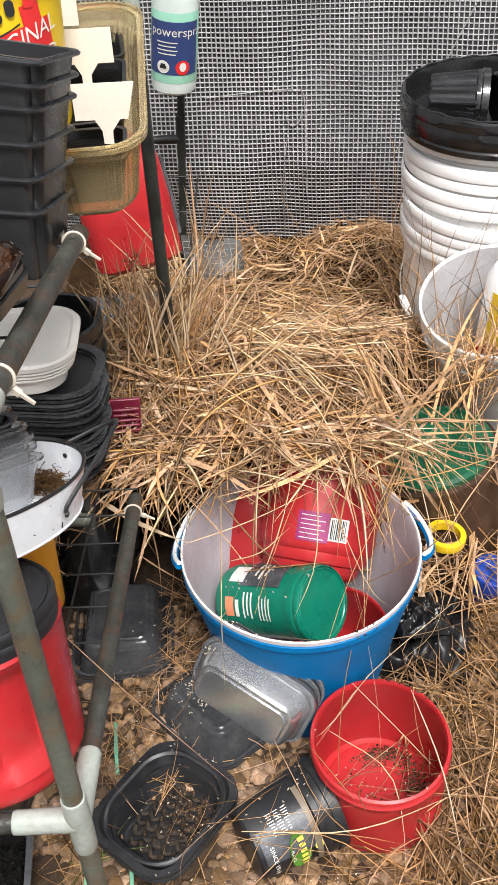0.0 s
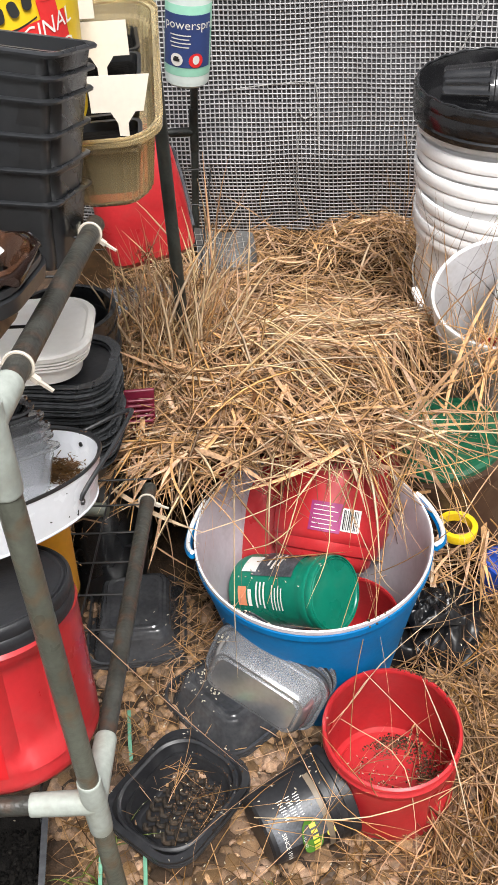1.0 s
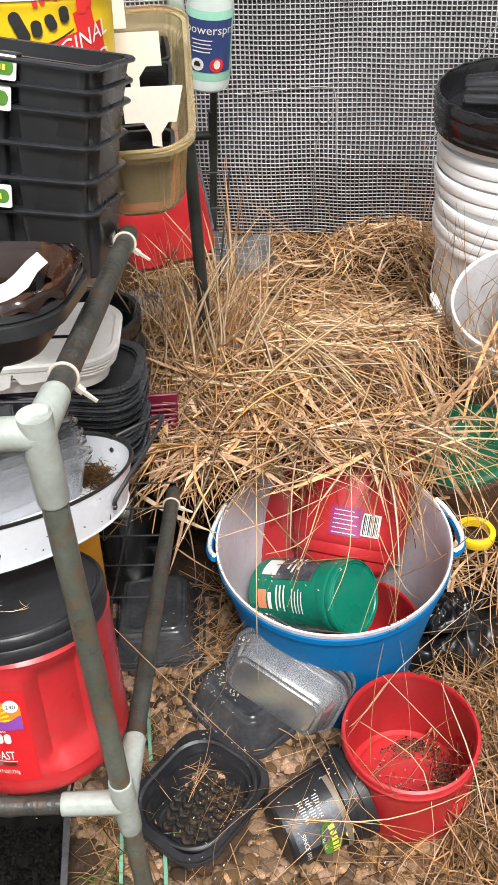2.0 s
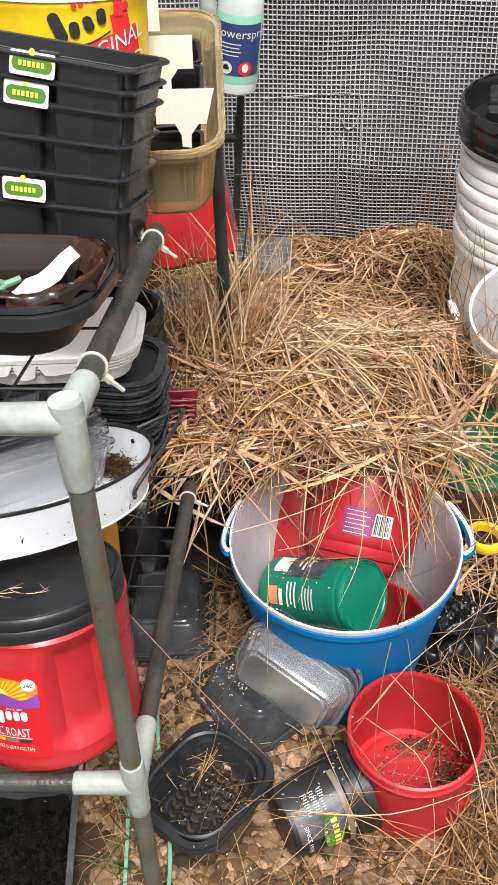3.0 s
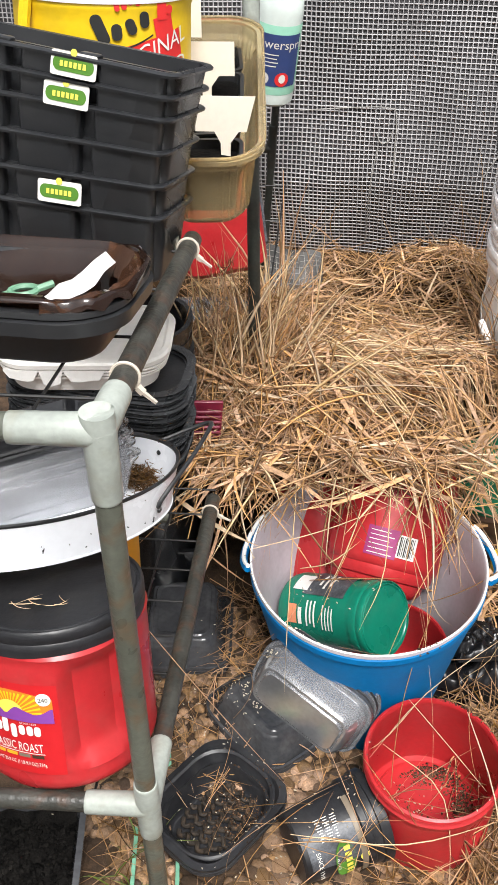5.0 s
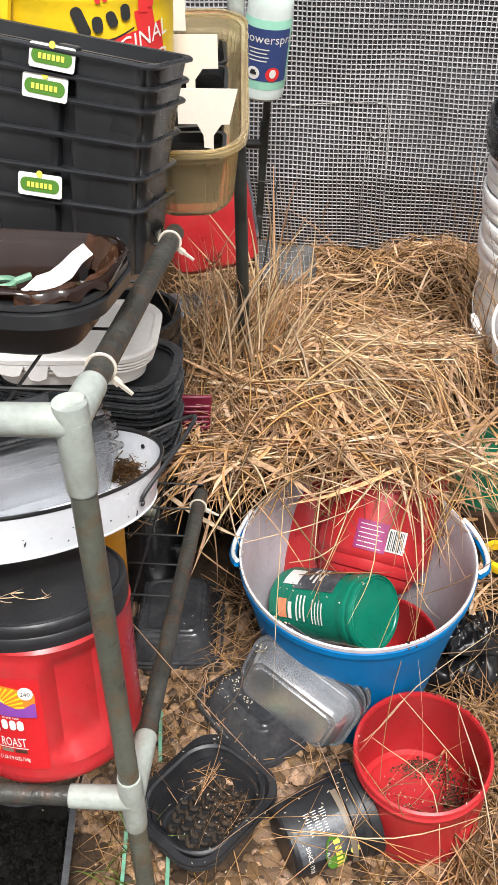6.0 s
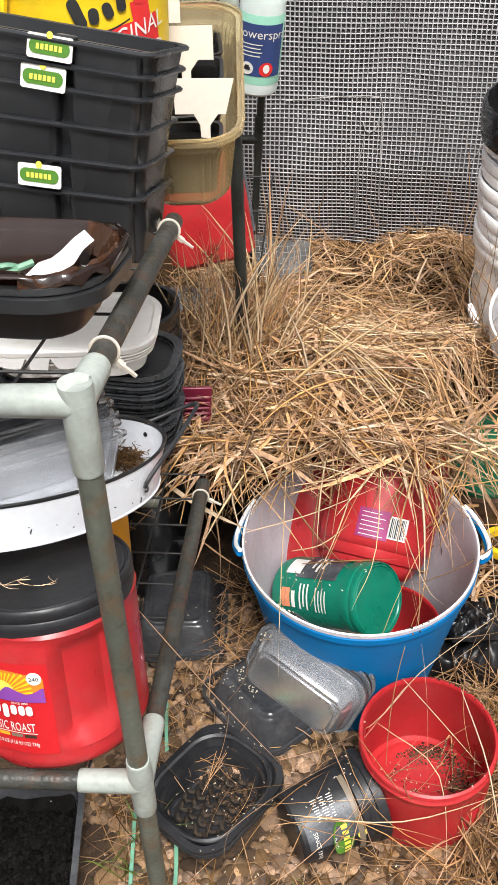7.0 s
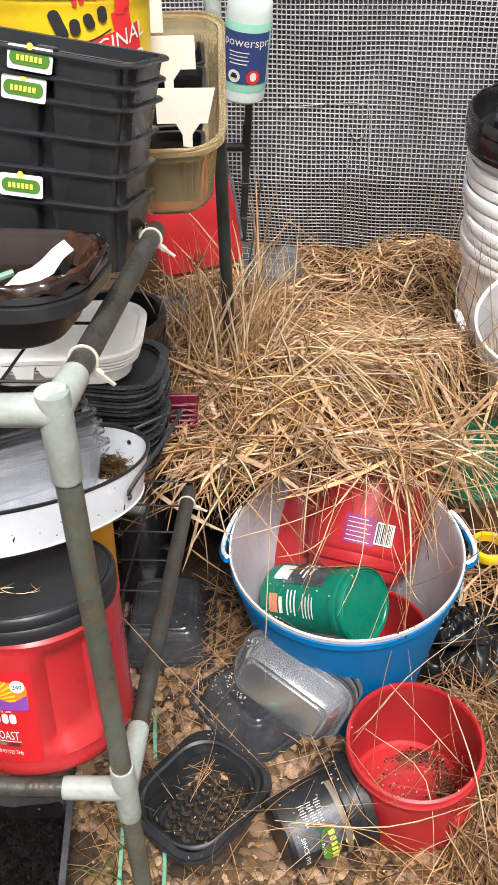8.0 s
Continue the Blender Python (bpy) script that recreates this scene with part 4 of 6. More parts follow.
    if not clear:
        shell = ([(x, y, z + (0.0022 * math.sin(x * 90 + 2.1 * k) if z > 0.024 else 0)) for x, y, z in shell[0]], shell[1])
    part("body", shell, M_FROST if clear else M_SMOKE, t).visible_shadow = not clear

stack = thing("nursery_tray_stack", pose(-0.258, 0.937, low_z(0.937) - 0.001, -3, 3.4, -3), "tall stack of thin black nursery trays", "tray stack")
part("lowest_tray", tray_shell(0.19, 0.11, 0.045, 0.035, taper=0.012, rim=0.004), M_BLACK, stack)
rim_me = mesh_of("tray_rim", *loft([(0.182, 0.102, 0.034, 0.0), (0.200, 0.120, 0.039, 0.0002), (0.201, 0.121, 0.039, 0.0011), (0.197, 0.117, 0.037, 0.0014), (0.182, 0.102, 0.034, 0.0010)], 6, ring=True))
rim_me.materials.append(M_RIMGLINT)
random.seed(4)
for k in range(32):
    part("tray_rim", rim_me, None, stack, m=pose(random.uniform(-0.002, 0.002), random.uniform(-0.002, 0.002), 0.030 + 0.0034 * k, random.uniform(-0.35, 0.35), random.uniform(-0.3, 0.3), random.uniform(-0.8, 0.8)) @ Matrix.Diagonal((random.uniform(0.985, 1.012), random.uniform(0.985, 1.012), 1, 1)))

part("top_tray_floor", loft([(0.182, 0.102, 0.034, 0.128), (0.182, 0.102, 0.034, 0.130)], 6), M_DULLBLACK, stack)
pots_back = thing("pot_stack", pose(-0.232, 1.075, 0.002, 0, 0, 0), "tall stack of black nursery pots in the shade", "plant pot")
for k in range(4):
    part("pot", moved(lathe([(0, 0.0), (0.050, 0.0), (0.053, 0.004), (0.060, 0.38), (0.063, 0.382), (0.063, 0.392), (0.057, 0.392), (0.048, 0.012), (0, 0.010)], 40), Matrix.Translation((0.002 * (k % 2), 0, 0.022 * k))), M_BLACK, pots_back)
white_tub = thing("food_container", pose(-0.261, 0.937, 0.475, -3, 0, 4), "cream plastic container with cracked edge and lid", "food container")
part("body", loft([(0.148, 0.10, 0.03, 0), (0.156, 0.108, 0.032, 0.003), (0.174, 0.124, 0.038, 0.034), (0.164, 0.114, 0.034, 0.034)], 7), M_CREAM, white_tub)
part("lid", loft([(0.174, 0.124, 0.038, 0.0345), (0.186, 0.136, 0.042, 0.035), (0.188, 0.138, 0.043, 0.040), (0.184, 0.134, 0.041, 0.0425), (0.174, 0.124, 0.038, 0.043), (0.168, 0.118, 0.036, 0.040), (0.138, 0.088, 0.03, 0.040)], 7), M_CREAM, white_tub)
for k in range(3):
    part("rim_ridge", loft([(0.166 + 0.004 * k, 0.116 + 0.004 * k, 0.036, 0.021 + 0.0045 * k), (0.177 + 0.003 * k, 0.127 + 0.003 * k, 0.039, 0.022 + 0.0045 * k), (0.177 + 0.003 * k, 0.127 + 0.003 * k, 0.039, 0.0238 + 0.0045 * k), (0.166 + 0.004 * k, 0.116 + 0.004 * k, 0.036, 0.0244 + 0.0045 * k)], 7, ring=True), M_CREAM, white_tub)
for x0, x1, cut0, cut1, deep in ((-0.078, -0.040, 0.000, 0.0015, 0.012), (-0.040, -0.014, 0.001, 0.0015, 0.018), (-0.014, 0.030, 0.001, 0.003, 0.013)):
    V = []
    for i in range(7):
        q = i / 6
        x = x0 + (x1 - x0) * q
        y = -0.0685 + 0.020 * max(0.0, (-x - 0.055) / 0.04) ** 2
        low = deep * (0.90 + 0.10 * math.sin(7.0 * q + 40 * x0)) if 0 < i < 6 else 0.003
        xl = min(max(x, x0 + cut0), x1 - cut1)
        V += [(x, y, 0.034), (xl, y - 0.0012, 0.034 - low), (xl, y - 0.0004, 0.034 - low), (x, y + 0.0008, 0.034)]
    F = [[4 * i + e, 4 * i + (e + 1) % 4, 4 * i + 4 + (e + 1) % 4, 4 * i + 4 + e] for i in range(6) for e in range(4)] + [[3, 2, 1, 0], [24, 25, 26, 27]]
    part("cracked_lip", (V, F), M_PAPER, white_tub, "split piece of the white lip")

# ---- on the upper tier ----
def up_z(y):
    return UP_Z - UP_DROP * (y - PYU) + 0.001


meat = tray("food_tray", pose(-0.212, 0.582, up_z(0.590) - 0.001, -9, 0, -4), 0.172, 0.114, 0.040, 0.036, M_BLACK, "black food tray lined with brown film, holding green clips", taper=0.012, rims=1, rim=0.005)
part("rim_band", loft([(0.176, 0.118, 0.038, 0.024), (0.186, 0.128, 0.041, 0.025), (0.188, 0.130, 0.042, 0.034), (0.180, 0.122, 0.040, 0.035)], 22, ring=True), M_BLACK, meat)
liner = [(0.177, 0.119, 0.038, 0.0402), (0.184, 0.126, 0.040, 0.042), (0.184, 0.126, 0.040, 0.046), (0.180, 0.122, 0.039, 0.0475), (0.174, 0.116, 0.037, 0.046)]
liner += [(0.174 - 0.032 * q, 0.116 - 0.032 * q, 0.037 - 0.014 * q, 0.046 - 0.032 * q) for q in (0.15, 0.3, 0.45, 0.6, 0.75, 0.9, 1.0)]
liner += [(0.130 * q, 0.072 * q, 0.020 * q, 0.0135) for q in (1.0, 0.85, 0.7, 0.5, 0.3)]
LV, LF = loft(liner, 14, cap="end")
LV = [(x + 0.005 * noise.noise(Vector((x * 55, y * 55, z * 60))), y + 0.005 * noise.noise(Vector((x * 55, y * 55, z * 60 + 9))), z + (0.010 if z < 0.044 else 0.0018) * noise.noise(Vector((x * 70, y * 70, 3)))) for x, y, z in LV]
part("liner", (LV, LF), M_BROWNPET, meat, "glossy brown crinkled plastic liner", smooth=60)
edge_v, edge_n = [], 30
for i in range(edge_n + 1):
    a = radians(-86 + 160 * i / edge_n)
    for q, (reach, z) in enumerate(((0.74, 0.030), (0.86, 0.041), (0.97, 0.0475), (1.03, 0.0465), (1.05, 0.040))):
        wr = 1 + 0.035 * noise.noise(Vector((i * 0.55, q * 0.9, 2.0)))
        edge_v.append((0.046 + 0.044 * math.cos(a) * reach * wr, 0.060 * math.sin(a) * reach * wr, z + 0.0034 * noise.noise(Vector((i * 0.7, q * 1.3, 8.0)))))
edge_f = [[5 * i + q, 5 * i + q + 1, 5 * i + 6 + q, 5 * i + 5 + q] for i in range(edge_n) for q in range(4)]
part("liner_edge", (edge_v, edge_f), mat("brown_wrinkled_film", (0.085, 0.034, 0.015), 0.10, var=0.4, scale=40, bump=0.5, bscale=60, trans=0.45, ior=1.35, spec=0.8), meat, "wrinkled translucent brown film", smooth=40)
paper = thing("paper_strip", pose(-0.172, 0.594, up_z(0.596) + 0.020, 0, 0, 38), "torn white paper strip lying in the tray", "paper")
strip_v = []
for k in range(9):
    t = k / 8
    zz = 0.030 * max(0, t - 0.35) ** 1.2 + 0.002 * math.sin(k * 1.9)
    strip_v += [(-0.035 + 0.07 * t, -0.0085 + 0.002 * math.sin(k), zz), (-0.035 + 0.07 * t, 0.0085 + 0.0015 * math.sin(k * 2.3), zz + 0.002)]
part("sheet", (strip_v, [[2 * k, 2 * k + 2, 2 * k + 3, 2 * k + 1] for k in range(8)]), M_PAPER, paper)
clips = thing("plant_clip", pose(-0.208, 0.582, up_z(0.596) + 0.019, 0, 0, 20), "pale green plastic plant clips in the tray", "plant clip")
for k, (x, y, a) in enumerate(((0, 0, 10), (-0.016, 0.006, 80), (0.012, 0.008, -40))):
    ringpts = [(x + 0.009 * math.cos(q), y + 0.006 * math.sin(q), 0.002 + 0.002 * k) for q in [2 * math.pi * i / 14 for i in range(14)]]
    part("clip_ring", join(tube(ringpts, 0.0022, 6, closed=True), tube([(x + 0.009, y, 0.002 + 0.002 * k), (x + 0.02, y + 0.003, 0.003 + 0.002 * k)], 0.0025, 6)), M_CLIP, clips)

# six nested planter boxes with paper labels, fanned a little


def planter(m, label_on, lx=0.0, lz=0.0, top=False):
    t = thing("planter_box", m, "black rectangular plastic planter box nested in a stack", "planter box", group="planter box stack")
    W, D, H = 0.205, 0.078, 0.060
    # origin at the front right top corner of the rim
    cx, cy = -W / 2, D / 2
    sh = tray_shell(W - 0.006, D - 0.018, H, 0.010, taper=0.006, rim=0.001, lip=0.003, step=False)
    part("rim", moved(loft([(W - 0.010, D - 0.012, 0.010, -0.0024), (W, D, 0.009, -0.0030), (W + 0.0008, D + 0.0008, 0.0094, -0.0012), (W - 0.002, D - 0.002, 0.009, 0.0002), (W - 0.006, D - 0.007, 0.009, 0.0006), (W - 0.010, D - 0.012, 0.010, -0.0004)], 5, ring=True), Matrix.Translation((cx, cy, 0))), M_BLACK, t)
    part("body", moved(sh, Matrix.Translation((cx, cy + 0.004, -H))), M_BLACK, t)
    for k in range(3):
        x = cx + W * (-0.318 + 0.318 * k)
        V, F = loft([(0.046, 0.008, 0.002, -0.057), (0.049, 0.014, 0.0042, -0.052), (0.053, 0.014, 0.0050, -0.010), (0.053, 0.014, 0.0050, -0.0032)], 5)
        part("cell_face", moved((V, F), Matrix.Translation((x, 0.0098, 0.0)) @ Matrix.Shear("XY", 4, (0, -0.10))), M_BLACK, t)
    for k in (0, 1) if top else ():
        V, F = box(0.016, 0.008, 0.004, 0.001)
        part("clip_lug", moved((V, F), Matrix.Translation((cx + W * (-0.2 + 0.36 * k), 0.006, -0.001))), M_BLACK, t)
    if label_on:
        tilt = pose(-W * 0.405 + 0.006 + lx, 0.0008, -0.0150 + lz, 84, 0, 0)
        lab = part("label", moved(loft([(0.038, 0.0175, 0.002, 0), (0.038, 0.0175, 0.002, 0.0006)], 3), tilt), M_INKWHITE, t, "white plant label")
        g = join(loft([(0.034, 0.0105, 0.0050, 0.0009), (0.034, 0.0105, 0.0050, 0.0011)], 6))
        part("label_shape", moved(g, tilt), M_LABELGREEN, lab)
        for q in range(6):
            part("brand_bar", moved(rect(0.0026, 0.0040, -0.0095 + 0.0038 * q, 0, 1), tilt @ Matrix.Translation((0, 0, 0.0016))), M_LABELYELLOW, lab)
        part("flower_print", moved(disc(0.0028, 0, 0.0085, 12), tilt @ Matrix.Translation((0, 0, 0.0014))), M_LABELYELLOW, lab)
    return t


YAW = -15
for k, (x, z, tip, lab, lx, lz) in enumerate(((-0.119, 0.860, 4.6, True, -0.0035, 0.008), (-0.122, 0.844, 4.0, True, -0.008, 0.003), (-0.125, 0.828, 3.0, False, 0, 0), (-0.130, 0.803, 2.2, False, 0, 0), (-0.134, 0.777, 1.2, True, -0.009, -0.0005), (-0.136, 0.751, 0.8, False, 0, 0))):
    planter(pose(x + 0.002, 0.740, z - 0.010, -10 + 0.3 * k, tip, YAW - 2 + 0.8 * k), lab, lx, lz, k == 0)

yellow_can = thing("coffee_can", pose(-0.221, 0.945, 0.678, -6, 2, 0), "yellow plastic coffee can with white lid and red label", "coffee can")
coffee_can_parts(yellow_can, 0.080, 0.198, M_YELLOW, M_WHITE)
FY = -76


def slanted(data, degrees):
    return moved(data, pose(0, 0, 0, 0, 0, degrees))


part("label", bend(slanted(join(rect(0.060, 0.056, 0.004, -0.012, 8), rect(0.020, 0.018, 0.016, 0.022, 4)), 12), 0.079, FY + 30, 0.134, 0.0012), M_INKRED, yellow_can, "red label panel")
part("lettering", bend(slanted(text_flat("ORIGINAL", 0.0195, 0.2), 16), 0.079, FY + 27, 0.134, 0.002), M_INKWHITE, yellow_can)
part("lettering", bend(slanted(text_flat("BLEND", 0.0195, 0.2), 16), 0.079, FY + 38, 0.115, 0.002), M_INKWHITE, yellow_can)
for q, (bw, bh, by) in enumerate(((0.0125, 0.025, 0.003), (0.0110, 0.013, -0.002), (0.0105, 0.013, -0.001), (0.0105, 0.013, 0.001))):
    pill = loft([(bw * 0.8, bh, bw * 0.38, 0), (bw * 0.8, bh, bw * 0.38, 0.0004)], 5)
    part("brand_shape", bend(slanted(moved(pill, pose(-0.019 + 0.0128 * q, by, 0, 0, 0, 10 - 18 * (q % 2))), 14), 0.079, FY + 10, 0.160, 0.0014), M_INKBLACK, yellow_can)
part("brand_shape", bend(strip([-0.020 + 0.044 * k / 14 for k in range(15)], lambda x: -0.004 * math.cos(x * 60) + 0.25 * x, lambda x: -0.004 * math.cos(x * 60) + 0.25 * x + 0.0016), 0.079, FY + 12, 0.147, 0.0014), M_INKBLACK, yellow_can)
for q in range(6):
    part("brand_shape", bend(slanted(moved(loft([(0.0044, 0.007 + 0.004 * (q in (0, 1, 3)), 0.0020, 0), (0.0044, 0.007 + 0.004 * (q in (0, 1, 3)), 0.0020, 0.0004)], 4), pose(-0.014 + 0.0060 * q, 0, 0)), 12), 0.079, FY + 16, 0.181, 0.0014), M_INKRED, yellow_can)
part("cup_print", bend(join(rect(0.010, 0.013, 0, 0, 3), disc(0.004, 0.008, 0.001, 10)), 0.079, FY + 36, 0.171, 0.0018), M_INKRED, yellow_can)
part("carry_strap", tube(smooth_path([(-0.05, -0.066, 0.185), (-0.054, -0.070, 0.15), (-0.056, -0.068, 0.12)], 5), 0.0055, 8), M_YELLOW, yellow_can)

# amber clamshell with pots and name tags
amber = thing("clamshell", pose(-0.126, 0.988, 0.702, 9, 0, 5), "long amber clear plastic clamshell holding seedling pots", "clamshell")
AW, AD, AH = 0.096, 0.275, 0.070
fl, ff = [], []
n_c = 15
base_pts = rrect(AW, AD, 0.034, n_c)
mm = len(base_pts)
for lvl, (sx, z, rip) in enumerate(((0.74, 0.0, 0.0), (0.80, 0.004, 0.6), (0.92, AH * 0.78, 1.0), (0.965, AH * 0.84, 0.0), (0.985, AH * 0.98, 0.0), (1.09, AH, 0.0), (1.10, AH * 0.95, 0), (1.105, AH * 0.95, 0), (1.105, AH * 1.03, 0), (0.98, AH * 1.02, 0.0), (0.95, AH * 0.84, 0.0), (0.90, AH * 0.78, 1.0), (0.78, 0.006, 0.6), (0.7, 0.0025, 0.0))):
    for k, (x, y) in enumerate(base_pts):
        q = 1 + 0.022 * rip * (1 if k % 2 else -1)
        ox = (AW / 2) * (1 - sx)
        nx, ny = x * sx * q, (abs(y) - ox * 1.0) * (1 if y > 0 else -1) * (1 + 0.008 * rip * (1 if k % 2 else -1))
        fl.append((nx, ny, z))
lv = len(fl) // mm
for a in range(lv - 1):
    for i in range(mm):
        j = (i + 1) % mm
        ff.append([a * mm + i, a * mm + j, (a + 1) * mm + j, (a + 1) * mm + i])
ff += [list(range(mm))[::-1], [(lv - 1) * mm + i for i in range(mm)]]
part("body", (fl, ff), M_AMBER, amber, smooth=20)
part("rim", loft([(AW * 1.08, AD * 1.03, 0.037, AH * 1.032), (AW * 1.12, AD * 1.042, 0.039, AH * 1.034), (AW * 1.125, AD * 1.044, 0.039, AH * 1.065), (AW * 1.10, AD * 1.035, 0.038, AH * 1.075), (AW * 1.07, AD * 1.025, 0.037, AH * 1.06)], 12, ring=True), M_AMBER, amber, "rolled amber rim")
for k, (dx, dy) in enumerate(((0.0, -0.088), (-0.002, -0.022), (0.0, 0.044), (-0.002, 0.104))):
    c = thing("seedling_pot", amber.matrix_basis @ pose(dx, dy, 0.004, 0, 0, 4 * (k % 2)), "small black seedling pot with soil inside the clamshell", "plant pot", group="seedling pots")
    part("body", loft([(0.050, 0.046, 0.006, 0), (0.064, 0.056, 0.008, 0.040), (0.067, 0.059, 0.009, 0.041), (0.067, 0.059, 0.009, 0.043), (0.060, 0.052, 0.007, 0.043), (0.056, 0.048, 0.007, 0.033)], 3), M_BLACK, c)
    part("soil", loft([(0.056, 0.048, 0.007, 0.0335), (0.050, 0.042, 0.007, 0.037), (0.020, 0.016, 0.005, 0.039)], 3), M_POTSOIL, c)


def name_tag(at, yaw, pitch, w=0.058, h=0.034, cut=0.0):
    """A T-shaped plant tag: a plate with a clipped corner on a stem."""
    t = thing("plant_tag", pose(*at, pitch, 0, yaw), "ivory plastic plant name tag on a stem", "plant tag", group="plant tags")
    outline = [(-w / 2, 0), (-0.010, 0), (-0.0045, -0.010), (-0.0035, -0.065), (0.0035, -0.065), (0.0045, -0.010), (0.012, 0), (w / 2 - cut, 0), (w / 2, h), (-w / 2, h)]
    nn = len(outline)
    V = [(x, -0.0006, z) for x, z in outline] + [(x, 0.0006, z) for x, z in outline]
    F = [list(range(nn)), [nn + i for i in range(nn)][::-1]] + [[(i + 1) % nn, i, nn + i, nn + (i + 1) % nn] for i in range(nn)]
    part("plate", (V, F), M_TAG, t, smooth=0)


name_tag((-0.101, 0.905, 0.752), 0, -3, w=0.054, h=0.031, cut=0.008)
name_tag((-0.129, 1.000, 0.772), 2, -4, w=0.054, h=0.031)
name_tag((-0.176, 1.08, 0.786), 0, -6, w=0.065, h=0.046)

# spray bottle hung from the rear rail
bottle = thing("spray_bottle", pose(-0.137, 1.97, 0.436, 3, 7, -4) @ Matrix.Scale(1.40, 4), "translucent mint spray bottle with navy label hung by its trigger", "spray bottle")
BR = 0.0305
part("body", lathe([(0, 0.003), (BR * 0.8, 0.0), (BR * 0.96, 0.004), (BR, 0.012), (BR, 0.12), (BR * 0.96, 0.135), (BR * 0.6, 0.155), (0.014, 0.165), (0.014, 0.18), (0, 0.18)], 48), M_MILKY, bottle)
part("liquid_band", lathe([(BR + 0.0002, 0.018), (BR + 0.0004, 0.019), (BR + 0.0004, 0.108), (BR + 0.0002, 0.109)], 48), M_MINT, bottle, "mint green liquid showing through")
part("label", cyl_patch(BR, 0.030, 0.098, -158, -18, 28, 0.0009), M_NAVY, bottle, "navy blue label")
part("lettering", bend(text_flat("powerspray", 0.0165), BR, -72, 0.080, 0.0016), M_INKWHITE, bottle)
for q in range(4):
    part("print_bar", bend(rect(0.028 - 0.004 * (q % 2), 0.0014, 0, 0, 6), BR, -102, 0.072 - 0.005 * q, 0.0016), M_INKWHITE, bottle)
part("badge", bend(disc(0.0085, 0, 0, 20), BR, -110, 0.040, 0.0016), M_INKWHITE, bottle)
part("badge_print", bend(join(rect(0.009, 0.004, 0, 0, 2), rect(0.006, 0.003, 0, 0.003, 2)), BR, -110, 0.040, 0.0021), M_INKBLACK, bottle)
part("badge", bend(disc(0.0095, 0, 0, 20), BR, -62, 0.040, 0.0016), M_INKRED, bottle, "red round badge")
part("badge_print", bend(join(disc(0.0045, 0, 0.001, 12, 0.006)), BR, -62, 0.040, 0.0021), M_INKWHITE, bottle)
part("trigger", join(moved(box(0.024, 0.05, 0.030, 0.004), Matrix.Translation((0, 0.006, 0.178))), tube([(0, 0.02, 0.20), (0, 0.022, 0.225), (-0.012, 0.01, 0.236)], 0.005, 8), tube([(0, -0.018, 0.185), (0, -0.022, 0.165), (0, -0.016, 0.15)], 0.004, 8)), M_WHITE, bottle, "white trigger head")

# red jug and bits under the rear shelf
jug = thing("jug", pose(-0.192, 1.62, 0.258, -6, -8, 12), "red plastic jug lying in the straw", "jug")
part("body", loft([(0.13, 0.10, 0.03, 0.0), (0.15, 0.12, 0.035, 0.010), (0.155, 0.125, 0.036, 0.10), (0.15, 0.12, 0.04, 0.17), (0.12, 0.095, 0.04, 0.198), (0.07, 0.06, 0.028, 0.206)], 8), M_RED, jug)
part("side_seam", tube(smooth_path([(0.079, 0.02, 0.02), (0.081, 0.022, 0.09), (0.078, 0.02, 0.16)], 5), 0.004, 8), M_GREYPRINT, jug, "dark grey seam strip")
part("cap", lathe([(0.018, 0.204), (0.02, 0.205), (0.02, 0.224), (0.017, 0.227), (0, 0.227)], 24), M_GREENLID, jug, "green screw cap")
purple_box = thing("clamshell", pose(-0.191, 1.36, 0.246, 14, 8, 20), "clear plastic clamshell half buried in straw", "clamshell")
part("body", tray_shell(0.13, 0.09, 0.05, 0.02), M_CLEAR, purple_box)
part("lid", moved(tray_shell(0.13, 0.09, 0.02, 0.02), pose(0, 0, 0.072, 180, 0, 0)), M_CLEAR, purple_box)
pink = thing("basket", pose(-0.153, 1.040, 0.305, 8, 4, 10), "pink slatted plastic basket in the straw", "basket")
for k in range(8):
    part("slat", moved(box(0.031, 0.0035, 0.004, 0.001), pose(0, -0.026, 0.010 + 0.0085 * k, 0, 0, 0)), M_PINK, pink)
part("back_panel", moved(box(0.036, 0.004, 0.082, 0.001), pose(0, -0.018, 0)), M_PINK, pink)
part("base", moved(box(0.036, 0.05, 0.004, 0.001), pose(0, 0.0, 0)), M_PINK, pink)

# ---- buckets and pots at the side ----
def bucket_parts(parent, r, h, bands, inside=None):
    """A pail with a stepped collar under its lip: bands of (drop, reach, height) below the rim."""
    prof = [(0, 0.0), (r * 0.86, 0.0), (r * 0.875, 0.004)]
    low = h - max(d for d, _, _ in bands)
    prof += [(r * 0.935, low - 0.004)]
    for d, reach, tall in sorted(bands, reverse=True):
        z = h - d
        prof += [(r * (reach - 0.030), z), (r * (reach - 0.005), z + 0.001), (r * reach, z + 0.003), (r * (reach + 0.003), z + tall - 0.002), (r * (reach - 0.004), z + tall), (r * (reach - 0.028), z + tall + 0.0006)]
    prof += [(r * 0.972, h - 0.002), (r * 0.985, h - 0.001), (r * 0.972, h + 0.0006), (r * 0.958, h - 0.003), (r * 0.92, low), (r * 0.85, 0.008), (0, 0.006)]
    return part("body", lathe(prof, 84), M_WHITE, parent)


BSX, BSY = 0.394, 1.568
BUCKET_R = 0.1480
